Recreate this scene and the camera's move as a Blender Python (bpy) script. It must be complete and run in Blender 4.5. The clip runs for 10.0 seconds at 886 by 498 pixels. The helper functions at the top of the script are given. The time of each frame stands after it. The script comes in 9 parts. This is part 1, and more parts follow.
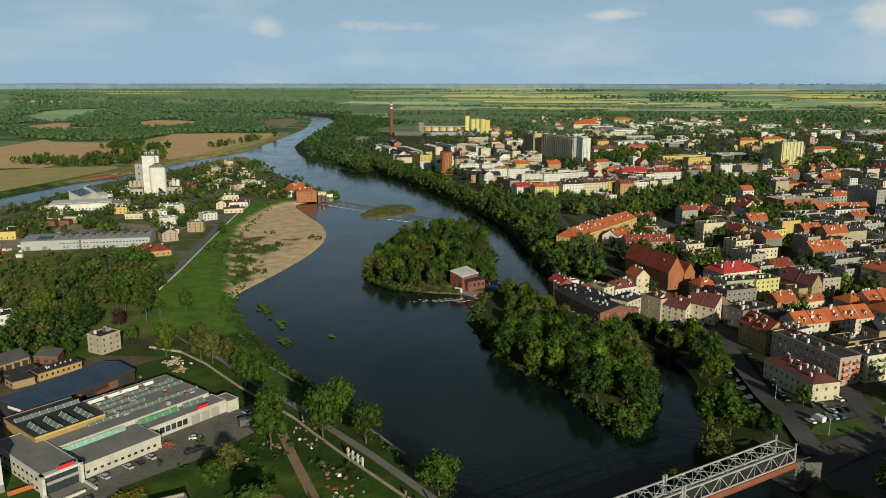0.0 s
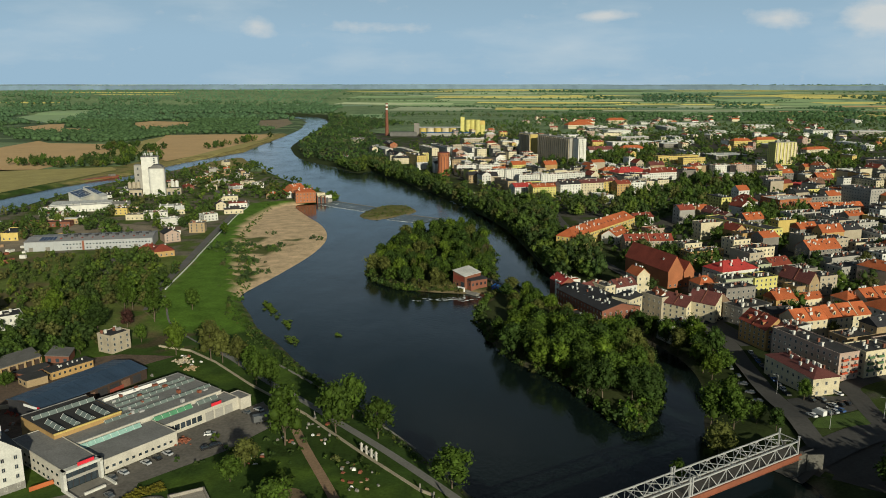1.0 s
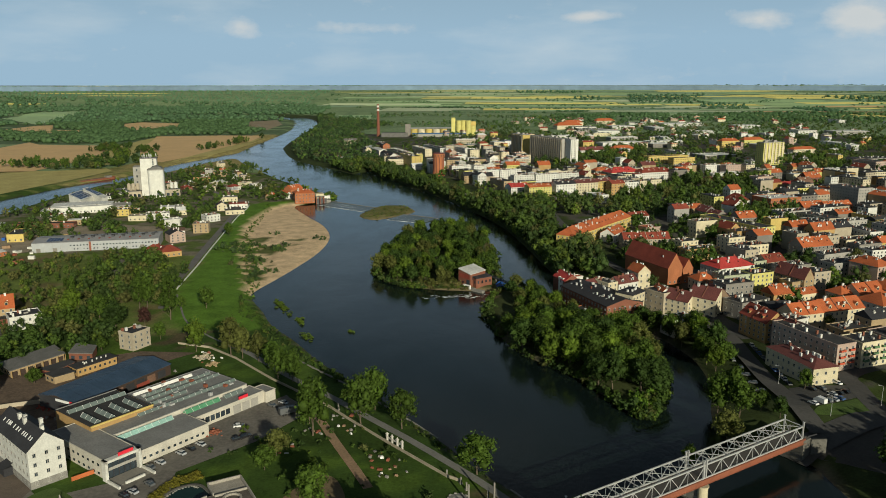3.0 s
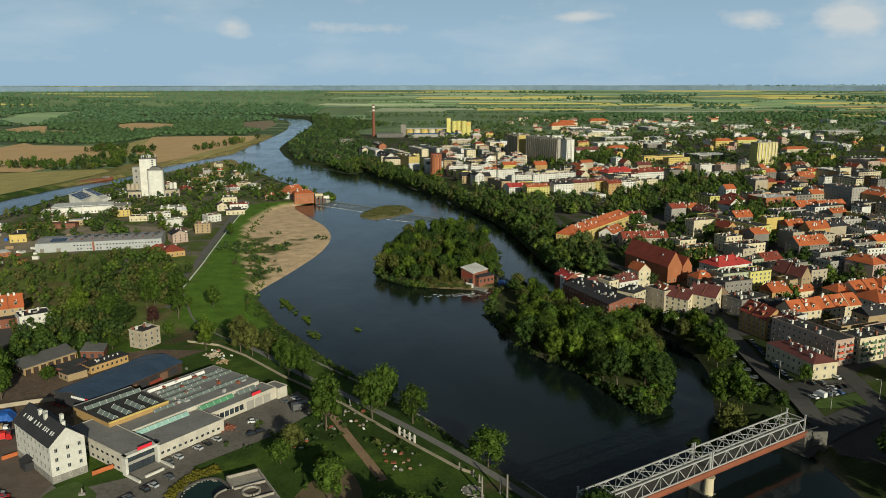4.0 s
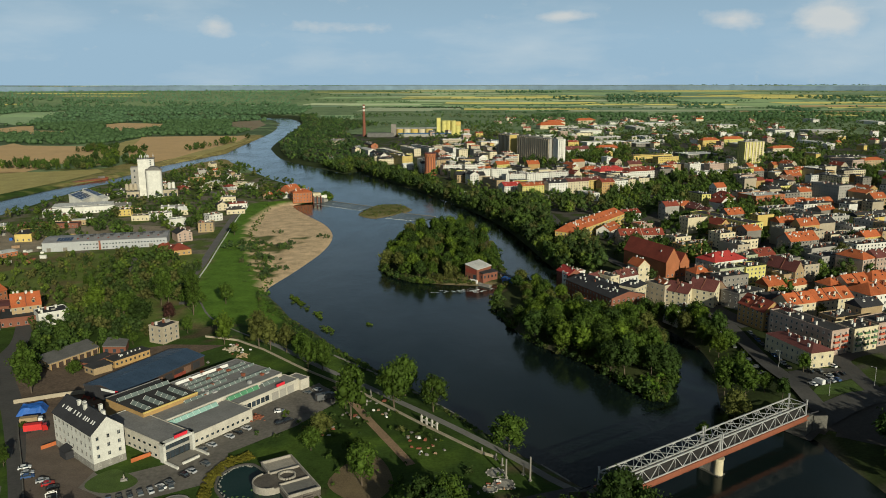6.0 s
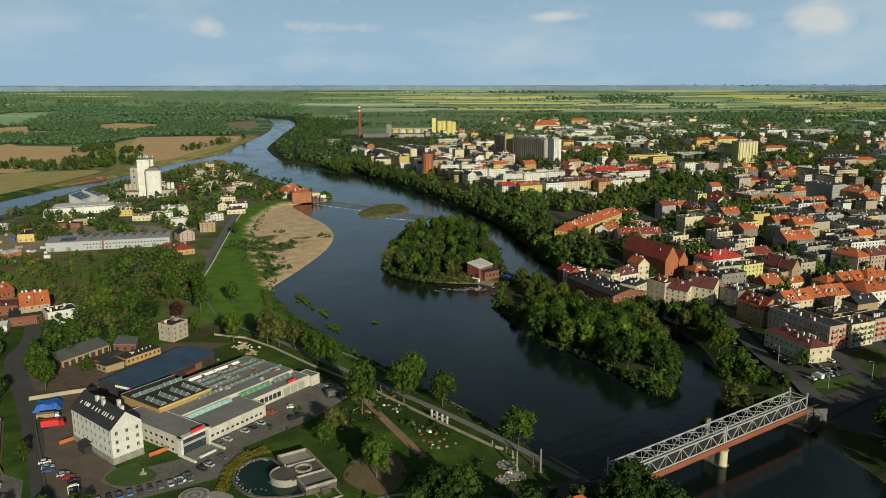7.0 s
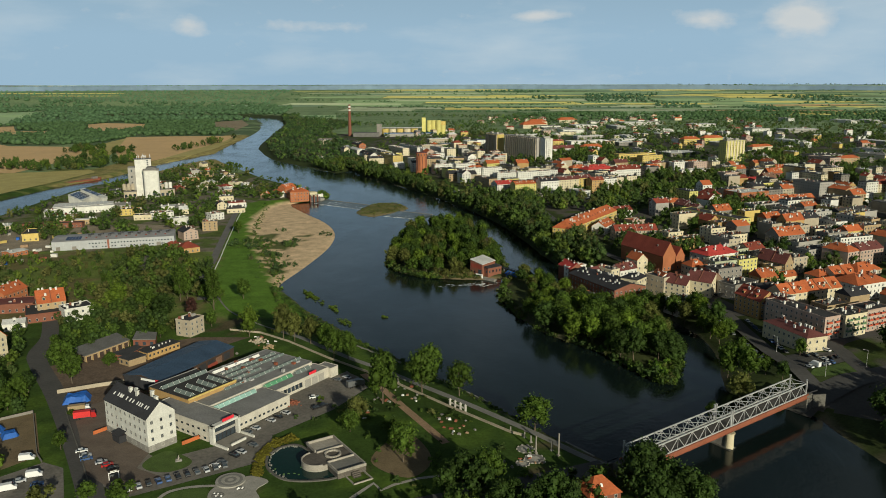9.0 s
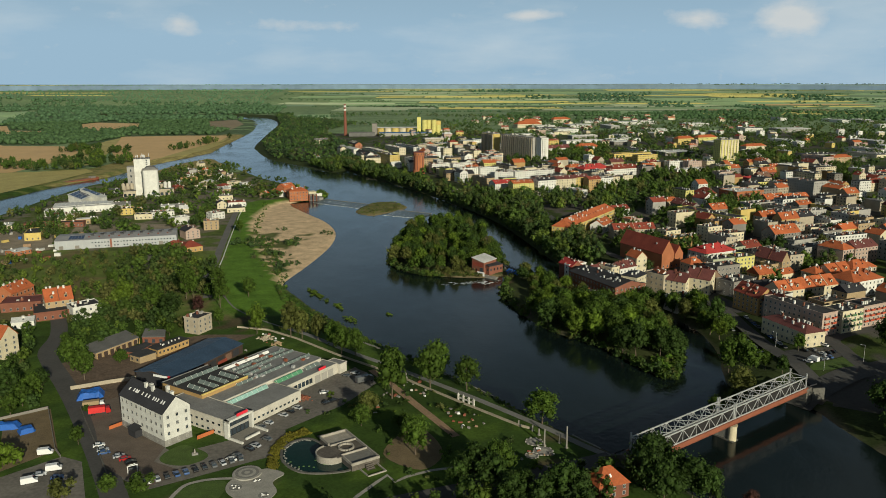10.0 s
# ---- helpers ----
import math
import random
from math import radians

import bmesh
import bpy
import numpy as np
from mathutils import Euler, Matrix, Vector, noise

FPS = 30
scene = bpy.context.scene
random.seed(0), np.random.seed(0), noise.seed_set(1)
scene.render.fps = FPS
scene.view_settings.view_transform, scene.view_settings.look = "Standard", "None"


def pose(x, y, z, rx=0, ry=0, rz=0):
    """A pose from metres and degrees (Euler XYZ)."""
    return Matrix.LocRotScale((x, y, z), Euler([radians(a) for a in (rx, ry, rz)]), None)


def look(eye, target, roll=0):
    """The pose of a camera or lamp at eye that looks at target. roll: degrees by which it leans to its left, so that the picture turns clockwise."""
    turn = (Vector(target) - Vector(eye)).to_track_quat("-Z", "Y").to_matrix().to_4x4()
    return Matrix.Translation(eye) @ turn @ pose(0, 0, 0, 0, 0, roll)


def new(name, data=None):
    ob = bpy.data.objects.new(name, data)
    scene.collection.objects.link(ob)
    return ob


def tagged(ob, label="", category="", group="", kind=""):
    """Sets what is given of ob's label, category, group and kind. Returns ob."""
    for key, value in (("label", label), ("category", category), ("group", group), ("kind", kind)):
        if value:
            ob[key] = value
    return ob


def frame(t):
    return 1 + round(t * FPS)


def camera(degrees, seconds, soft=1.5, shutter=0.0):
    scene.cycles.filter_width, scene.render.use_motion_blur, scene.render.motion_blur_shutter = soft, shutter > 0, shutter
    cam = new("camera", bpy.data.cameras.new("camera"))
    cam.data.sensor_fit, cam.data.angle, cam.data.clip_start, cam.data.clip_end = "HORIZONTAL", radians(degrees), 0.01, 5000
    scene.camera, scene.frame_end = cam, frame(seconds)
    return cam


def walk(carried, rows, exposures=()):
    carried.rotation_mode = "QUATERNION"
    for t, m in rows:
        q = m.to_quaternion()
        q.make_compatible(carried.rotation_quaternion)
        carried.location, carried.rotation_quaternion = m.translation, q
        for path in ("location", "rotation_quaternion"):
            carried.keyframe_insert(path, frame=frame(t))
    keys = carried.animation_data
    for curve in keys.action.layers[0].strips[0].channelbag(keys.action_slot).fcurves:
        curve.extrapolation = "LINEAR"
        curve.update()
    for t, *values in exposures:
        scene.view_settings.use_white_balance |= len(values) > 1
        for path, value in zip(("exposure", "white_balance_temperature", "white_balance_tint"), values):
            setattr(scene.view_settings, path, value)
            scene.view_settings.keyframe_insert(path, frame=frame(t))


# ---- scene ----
EXPO = -0.78
SUNPOW = 8.2
SKYPOW = 0.032
CLOUD = (35.0, 36.5, 38.5)
SUNCOL = (1.0, 0.90, 0.72)
HAZE = (18.8, 26.4, 34.8)
CLOUD_AT = (0.3, 0.7, 0.0)
KELVIN = 6400
TINT = 2
cam = camera(59.5, 10.0, soft=0.9)

# Eye in metres, then yaw, pitch and roll in degrees.
PATH = [
    (0, (63.16, 67.61, 131.21), 5.62, -12.34, 0.05),
    (0.5, (60.27, 64.43, 131.53), 5.35, -12.31, 0.03),
    (1, (57.35, 61.19, 131.84), 5.07, -12.29, 0.01),
    (1.5, (54.40, 57.87, 132.20), 4.81, -12.28, 0.00),
    (2, (51.44, 54.51, 132.60), 4.54, -12.28, -0.01),
    (2.5, (48.49, 51.16, 133.02), 4.27, -12.27, -0.03),
    (4, (39.19, 40.94, 134.16), 3.45, -12.25, -0.05),
    (4.5, (35.99, 37.44, 134.51), 3.14, -12.25, -0.05),
    (5, (32.71, 33.92, 134.88), 2.84, -12.26, -0.06),
    (5.5, (29.46, 30.39, 135.21), 2.56, -12.29, -0.06),
    (7, (19.73, 19.91, 136.16), 1.72, -12.28, -0.04),
    (7.5, (16.43, 16.58, 136.50), 1.43, -12.29, -0.06),
    (8, (13.15, 13.21, 136.83), 1.14, -12.29, -0.07),
    (8.5, (9.91, 9.84, 137.14), 0.84, -12.30, -0.07),
    (9, (6.59, 6.49, 137.39), 0.56, -12.34, -0.07),
    (9.5, (3.29, 3.21, 137.67), 0.28, -12.37, -0.06),
    (10, (-0.00, -0.00, 138.05), 0.00, -12.38, -0.04),
]
walk(cam, [(t, pose(*eye, 90 + pitch, 0, yaw) @ pose(0, 0, 0, 0, 0, roll)) for t, eye, yaw, pitch, roll in PATH],
     exposures=[(0.0, EXPO, KELVIN, TINT), (10.0, EXPO, KELVIN, TINT)])

# ---- daylight ----
SUN_AZ, SUN_EL = radians(155), radians(18)      # azimuth clockwise from +y
to_sun = Vector((math.sin(SUN_AZ) * math.cos(SUN_EL), math.cos(SUN_AZ) * math.cos(SUN_EL), math.sin(SUN_EL)))
sun = new("sun", bpy.data.lights.new("sun", "SUN"))
sun.data.energy, sun.data.angle, sun.data.color = SUNPOW, radians(0.6), SUNCOL
sun.matrix_basis = look((0, 0, 0), -to_sun)

world = bpy.data.worlds.new("sky")
scene.world = world
world.use_nodes = True
wn, wl = world.node_tree.nodes, world.node_tree.links
wn.clear()
w_out, w_bg, w_sky = wn.new("ShaderNodeOutputWorld"), wn.new("ShaderNodeBackground"), wn.new("ShaderNodeTexSky")
w_sky.sky_type, w_sky.sun_disc = "NISHITA", False
w_sky.sun_elevation, w_sky.sun_rotation = SUN_EL, SUN_AZ
w_sky.altitude, w_sky.air_density, w_sky.dust_density, w_sky.ozone_density = 150, 1.0, 1.2, 1.6
w_co, w_map, w_no = wn.new("ShaderNodeTexCoord"), wn.new("ShaderNodeMapping"), wn.new("ShaderNodeTexNoise")
w_map.inputs["Scale"].default_value, w_map.inputs["Location"].default_value = (2.4, 2.4, 9.0), CLOUD_AT
w_no.inputs["Scale"].default_value, w_no.inputs["Detail"].default_value, w_no.inputs["Roughness"].default_value = 1.7, 6, 0.55
w_ramp, w_mix, w_haze, w_sep, w_low = wn.new("ShaderNodeValToRGB"), wn.new("ShaderNodeMix"), wn.new("ShaderNodeMix"), wn.new("ShaderNodeSeparateXYZ"), wn.new("ShaderNodeMapRange")
w_ramp.color_ramp.elements[0].position, w_ramp.color_ramp.elements[1].position = 0.47, 0.80
w_ramp.color_ramp.elements[1].color = (0.55, 0.55, 0.55, 1)
w_mix.data_type = w_haze.data_type = "RGBA"
w_mix.inputs["B"].default_value = (*CLOUD, 1)
w_haze.inputs["B"].default_value = (*HAZE, 1)
w_low.inputs["From Min"].default_value, w_low.inputs["From Max"].default_value = 0.05, 0.44
w_low.inputs["To Min"].default_value, w_low.inputs["To Max"].default_value = 0.95, 0.0
w_bg.inputs["Strength"].default_value = SKYPOW
wl.new(w_co.outputs["Generated"], w_map.inputs["Vector"])
wl.new(w_co.outputs["Generated"], w_sep.inputs["Vector"])
wl.new(w_sep.outputs["Z"], w_low.inputs["Value"])
wl.new(w_low.outputs["Result"], w_haze.inputs["Factor"])
wl.new(w_map.outputs["Vector"], w_no.inputs["Vector"])
wl.new(w_no.outputs["Fac"], w_ramp.inputs["Fac"])
wl.new(w_ramp.outputs["Color"], w_mix.inputs["Factor"])
wl.new(w_sky.outputs["Color"], w_haze.inputs["A"])
wl.new(w_haze.outputs["Result"], w_mix.inputs["A"])
w_puff, w_pm, w_pr, w_pmix = wn.new("ShaderNodeTexNoise"), wn.new("ShaderNodeMapping"), wn.new("ShaderNodeMapRange"), wn.new("ShaderNodeMix")
w_pm.inputs["Scale"].default_value = (16.0, 16.0, 30.0)
w_puff.inputs["Scale"].default_value, w_puff.inputs["Detail"].default_value, w_puff.inputs["Roughness"].default_value = 2.0, 6, 0.6
w_pr.inputs["From Min"].default_value, w_pr.inputs["From Max"].default_value = 0.62, 1.25
w_pr.inputs["To Max"].default_value = 0.62
w_pmix.data_type = "RGBA"
w_pmix.inputs["B"].default_value = (41.0, 37.5, 35.5, 1)
wl.new(w_co.outputs["Generated"], w_pm.inputs["Vector"])
wl.new(w_pm.outputs["Vector"], w_puff.inputs["Vector"])
puff = w_puff.outputs["Fac"]
near_cloud = None
for (cx, cz), (wx, wz), full in (((-0.308, 0.062), (0.030, 0.021), 0.7), ((0.111, 0.076), (0.055, 0.010), 0.72), ((0.299, 0.069), (0.050, 0.018), 0.66), ((0.396, 0.066), (0.052, 0.030), 0.95), ((-0.17, 0.064), (0.11, 0.012), 0.45)):
    # a soft oval round each cloud's place
    w_at, w_sc, w_len, w_fall = wn.new("ShaderNodeVectorMath"), wn.new("ShaderNodeVectorMath"), wn.new("ShaderNodeVectorMath"), wn.new("ShaderNodeMapRange")
    w_at.operation, w_sc.operation, w_len.operation = "SUBTRACT", "MULTIPLY", "LENGTH"
    w_at.inputs[1].default_value, w_sc.inputs[1].default_value = (cx, 0.0, cz), (1 / wx, 0.0, 1 / wz)
    w_fall.inputs["From Min"].default_value, w_fall.inputs["From Max"].default_value = 0.0, 1.0
    w_fall.inputs["To Min"].default_value, w_fall.inputs["To Max"].default_value = full, 0.0
    w_fall.interpolation_type = "SMOOTHSTEP"
    wl.new(w_co.outputs["Generated"], w_at.inputs[0])
    wl.new(w_at.outputs["Vector"], w_sc.inputs[0])
    wl.new(w_sc.outputs["Vector"], w_len.inputs[0])
    wl.new(w_len.outputs["Value"], w_fall.inputs["Value"])
    if near_cloud is None:
        near_cloud = w_fall.outputs["Result"]
    else:
        w_sum = wn.new("ShaderNodeMath")
        w_sum.operation = "MAXIMUM"
        wl.new(near_cloud, w_sum.inputs[0])
        wl.new(w_fall.outputs["Result"], w_sum.inputs[1])
        near_cloud = w_sum.outputs[0]
w_both = wn.new("ShaderNodeMath")
w_both.operation = "ADD"
wl.new(puff, w_both.inputs[0])
wl.new(near_cloud, w_both.inputs[1])
wl.new(w_both.outputs[0], w_pr.inputs["Value"])
wl.new(w_pr.outputs["Result"], w_pmix.inputs["Factor"])
wl.new(w_mix.outputs["Result"], w_pmix.inputs["A"])
wl.new(w_pmix.outputs["Result"], w_bg.inputs["Color"])
wl.new(w_bg.outputs["Background"], w_out.inputs["Surface"])


# ---- materials ----
def material(name, colour, rough=0.8, metal=0.0, vary=0.25, scale=1.0, bump=0.0, fine=8.0, attr="", rand=0.0, spec=0.3, tilt=0.0):
    """A surface with stains at two sizes, fine relief, and optional change of tone from object to object."""
    m = bpy.data.materials.new(name)
    m.use_nodes = True
    n, l = m.node_tree.nodes, m.node_tree.links
    b = n["Principled BSDF"]
    b.inputs["Roughness"].default_value, b.inputs["Metallic"].default_value = rough, metal
    b.inputs["Specular IOR Level"].default_value = spec
    geo = n.new("ShaderNodeNewGeometry")
    big, small = n.new("ShaderNodeTexNoise"), n.new("ShaderNodeTexNoise")
    big.inputs["Scale"].default_value, big.inputs["Detail"].default_value = 0.12 * scale, 4
    small.inputs["Scale"].default_value, small.inputs["Detail"].default_value = 1.1 * scale, 5
    for t in (big, small):
        l.new(geo.outputs["Position"], t.inputs["Vector"])
    add = n.new("ShaderNodeMath")
    add.operation = "ADD"
    l.new(big.outputs["Fac"], add.inputs[0])
    l.new(small.outputs["Fac"], add.inputs[1])
    rng = n.new("ShaderNodeMapRange")
    rng.inputs["From Min"].default_value, rng.inputs["From Max"].default_value = 0.6, 1.4
    rng.inputs["To Min"].default_value, rng.inputs["To Max"].default_value = 1 - vary, 1 + vary
    l.new(add.outputs[0], rng.inputs["Value"])
    value = rng.outputs["Result"]
    if rand:
        info, rr, mul = n.new("ShaderNodeObjectInfo"), n.new("ShaderNodeMapRange"), n.new("ShaderNodeMath")
        rr.inputs["To Min"].default_value, rr.inputs["To Max"].default_value = 1 - rand, 1 + rand
        mul.operation = "MULTIPLY"
        l.new(info.outputs["Random"], rr.inputs["Value"])
        l.new(rr.outputs["Result"], mul.inputs[0])
        l.new(value, mul.inputs[1])
        value = mul.outputs[0]
    mix = n.new("ShaderNodeVectorMath")
    mix.operation = "SCALE"
    l.new(value, mix.inputs["Scale"])
    if attr:
        at = n.new("ShaderNodeAttribute")
        at.attribute_name = attr
        l.new(at.outputs["Color"], mix.inputs[0])
    else:
        mix.inputs[0].default_value = colour[:3]
    l.new(mix.outputs["Vector"], b.inputs["Base Color"])
    if bump:
        f, bp = n.new("ShaderNodeTexNoise"), n.new("ShaderNodeBump")
        f.inputs["Scale"].default_value, f.inputs["Detail"].default_value = fine, 3
        bp.inputs["Strength"].default_value, bp.inputs["Distance"].default_value = bump, 0.1
        l.new(geo.outputs["Position"], f.inputs["Vector"])
        l.new(f.outputs["Fac"], bp.inputs["Height"])
        l.new(bp.outputs["Normal"], b.inputs["Normal"])
    return m


def leaf_material(name, colour, attr="", rand=0.0, clump=0.32, vary=0.55):
    m = material(name, colour, rough=0.7, vary=vary, scale=2.6, attr=attr, rand=rand, spec=0.15)
    n, l = m.node_tree.nodes, m.node_tree.links
    b, out = n["Principled BSDF"], n["Material Output"]
    tr, ms = n.new("ShaderNodeBsdfTranslucent"), n.new("ShaderNodeMixShader")
    hue = n.new("ShaderNodeMix")
    hue.data_type, hue.blend_type = "RGBA", "MULTIPLY"
    hue.inputs["Factor"].default_value, hue.inputs["B"].default_value = 1.0, (1.3, 1.5, 0.5, 1)
    l.new(b.inputs["Base Color"].links[0].from_socket, hue.inputs["A"])
    l.new(hue.outputs["Result"], tr.inputs["Color"])
    ms.inputs["Fac"].default_value = 0.3
    geo, isl, tone = n.new("ShaderNodeNewGeometry"), n.new("ShaderNodeMapRange"), n.new("ShaderNodeVectorMath")
    isl.inputs["To Min"].default_value, isl.inputs["To Max"].default_value = 1 - clump, 1 + clump
    tone.operation = "SCALE"
    l.new(geo.outputs["Random Per Island"], isl.inputs["Value"])
    l.new(isl.outputs["Result"], tone.inputs["Scale"])
    l.new(b.inputs["Base Color"].links[0].from_socket, tone.inputs[0])
    l.new(tone.outputs["Vector"], b.inputs["Base Color"])
    l.new(b.outputs["BSDF"], ms.inputs[1])
    l.new(tr.outputs["BSDF"], ms.inputs[2])
    l.new(ms.outputs["Shader"], out.inputs["Surface"])
    return m


def water_material(name, colour, ripple, rough):
    m = bpy.data.materials.new(name)
    m.use_nodes = True
    n, l = m.node_tree.nodes, m.node_tree.links
    b = n["Principled BSDF"]
    b.inputs["Base Color"].default_value, b.inputs["IOR"].default_value = (*colour, 1), 1.333
    geo, a, c, bp, bp2 = n.new("ShaderNodeNewGeometry"), n.new("ShaderNodeTexNoise"), n.new("ShaderNodeTexNoise"), n.new("ShaderNodeBump"), n.new("ShaderNodeBump")
    mp = n.new("ShaderNodeMapping")
    mp.inputs["Scale"].default_value, mp.inputs["Rotation"].default_value = (1.0, 0.45, 1.0), (0, 0, radians(18))
    l.new(geo.outputs["Position"], mp.inputs["Vector"])
    a.inputs["Scale"].default_value, a.inputs["Detail"].default_value = 0.9, 4
    c.inputs["Scale"].default_value, c.inputs["Detail"].default_value = 0.035, 5
    l.new(mp.outputs["Vector"], a.inputs["Vector"])
    l.new(mp.outputs["Vector"], c.inputs["Vector"])
    bp.inputs["Strength"].default_value, bp.inputs["Distance"].default_value = ripple, 0.25
    l.new(a.outputs["Fac"], bp.inputs["Height"])
    bp2.inputs["Strength"].default_value, bp2.inputs["Distance"].default_value = ripple * 0.7, 2.2
    l.new(c.outputs["Fac"], bp2.inputs["Height"])
    l.new(bp.outputs["Normal"], bp2.inputs["Normal"])
    l.new(bp2.outputs["Normal"], b.inputs["Normal"])
    rr = n.new("ShaderNodeMapRange")
    rr.inputs["From Min"].default_value, rr.inputs["From Max"].default_value = 0.35, 0.65
    rr.inputs["To Min"].default_value, rr.inputs["To Max"].default_value = rough * 0.6, rough * 1.6
    l.new(c.outputs["Fac"], rr.inputs["Value"])
    l.new(rr.outputs["Result"], b.inputs["Roughness"])
    return m


M = {}
def mat(name, *a, **k):
    M[name] = material(name, *a, **k)

mat("ground", (1, 1, 1), 0.95, vary=0.45, scale=0.9, attr="cover", bump=0.4, fine=1.5, spec=0.1)
M["water"] = water_material("water", (0.006, 0.011, 0.0105), 0.26, 0.10)
M["pond_water"] = water_material("pond_water", (0.01, 0.03, 0.025), 0.05, 0.05)
mat("asphalt", (0.068, 0.066, 0.063), 0.9, vary=0.25, scale=0.8, bump=0.2)
mat("lot", (0.15, 0.138, 0.12), 0.9, vary=0.4, scale=0.7, bump=0.2)
mat("paving", (0.062, 0.057, 0.050), 0.9, vary=0.25, scale=0.9, bump=0.2)
mat("paving_brown", (0.125, 0.098, 0.078), 0.9, vary=0.3, scale=1.5, bump=0.3)
mat("path_pale", (0.22, 0.205, 0.18), 0.9, vary=0.2, bump=0.2)
mat("plaza_stone", (0.30, 0.285, 0.25), 0.9, vary=0.3, scale=2.5, bump=0.2)
mat("path_grey", (0.17, 0.165, 0.15), 0.9, vary=0.25, bump=0.2)
mat("path_dirt", (0.27, 0.18, 0.11), 0.95, vary=0.3, bump=0.3)
mat("yard_sand", (0.24, 0.20, 0.145), 0.95, vary=0.45, scale=0.8, bump=0.3)
mat("yard_dirt", (0.115, 0.082, 0.058), 0.95, vary=0.5, scale=0.9, bump=0.3)
mat("lawn", (0.058, 0.096, 0.018), 0.95, vary=0.4, scale=2, bump=0.4)
mat("soil", (0.15, 0.112, 0.062), 0.95, vary=0.35, scale=1.5, bump=0.4)
mat("sand", (0.50, 0.39, 0.26), 0.95, vary=0.15, bump=0.2)
mat("line_paint", (0.7, 0.7, 0.68), 0.7, vary=0.1)
mat("steel_pale", (0.42, 0.42, 0.41), 0.5, 0.2, vary=0.15)
mat("steel_rust", (0.22, 0.075, 0.042), 0.7, vary=0.25)
mat("steel_dark", (0.06, 0.06, 0.065), 0.5, 0.4, vary=0.2)
mat("concrete", (0.23, 0.215, 0.19), 0.9, vary=0.25, scale=1.5, bump=0.3)
mat("stone_grey", (0.22, 0.21, 0.19), 0.9, vary=0.3, scale=3, bump=0.5)
mat("glass", (0.03, 0.04, 0.05), 0.08, vary=0.2, rand=0.5, spec=0.6)
mat("frame_white", (0.72, 0.71, 0.68), 0.6, vary=0.08)
mat("bark", (0.11, 0.085, 0.06), 0.95, vary=0.3, scale=4, bump=0.6)
WALLS = {"white": (0.660, 0.648, 0.590), "cream": (0.620, 0.545, 0.375), "yellow": (0.568, 0.430, 0.138), "ochre": (0.430, 0.275, 0.112), "grey": (0.361, 0.344, 0.310),
         "dim": (0.224, 0.206, 0.181), "brick": (0.215, 0.085, 0.054), "brick_orange": (0.396, 0.146, 0.065), "rose": (0.43, 0.32, 0.26), "beige": (0.430, 0.370, 0.275),
         "pale_green": (0.387, 0.413, 0.284), "brown": (0.215, 0.146, 0.095), "lemon": (0.619, 0.568, 0.189), "tan": (0.387, 0.284, 0.163), "blue": (0.043, 0.138, 0.344), "dark": (0.060, 0.040, 0.032)}
for key, c in WALLS.items():
    c = tuple(0.84 * k for k in c)
    mat("wall_" + key, c, 0.9, vary=0.22, scale=1.8, bump=0.15, rand=0.08)
ROOFS = {"orange": (0.375, 0.100, 0.036), "red": (0.21, 0.045, 0.028), "scarlet": (0.40, 0.045, 0.04), "maroon": (0.13, 0.043, 0.038), "slate": (0.030, 0.030, 0.034), "felt": (0.040, 0.039, 0.039),
         "grey": (0.13, 0.127, 0.12), "pale": (0.50, 0.50, 0.48), "blue": (0.035, 0.06, 0.10), "brown": (0.16, 0.09, 0.06)}
for key, c in ROOFS.items():
    mat("roof_" + key, c, 0.85 if key not in ("blue",) else 0.45, vary=0.32, scale=1.3, bump=0.3, fine=4, rand=0.10)
LEAF = {"leaf_mid": (0.058, 0.096, 0.014), "leaf_dark": (0.036, 0.064, 0.013), "leaf_bright": (0.098, 0.148, 0.017), "leaf_olive": (0.092, 0.102, 0.026), "leaf_red": (0.06, 0.027, 0.022)}
for key, c in LEAF.items():
    M[key] = leaf_material(key, c, rand=0.25)
M["leaf_wood"] = leaf_material("leaf_wood", (1, 1, 1), attr="tint", clump=0.22)
M["leaf_far"] = leaf_material("leaf_far", (1, 1, 1), attr="tint", clump=0.08, vary=0.2)


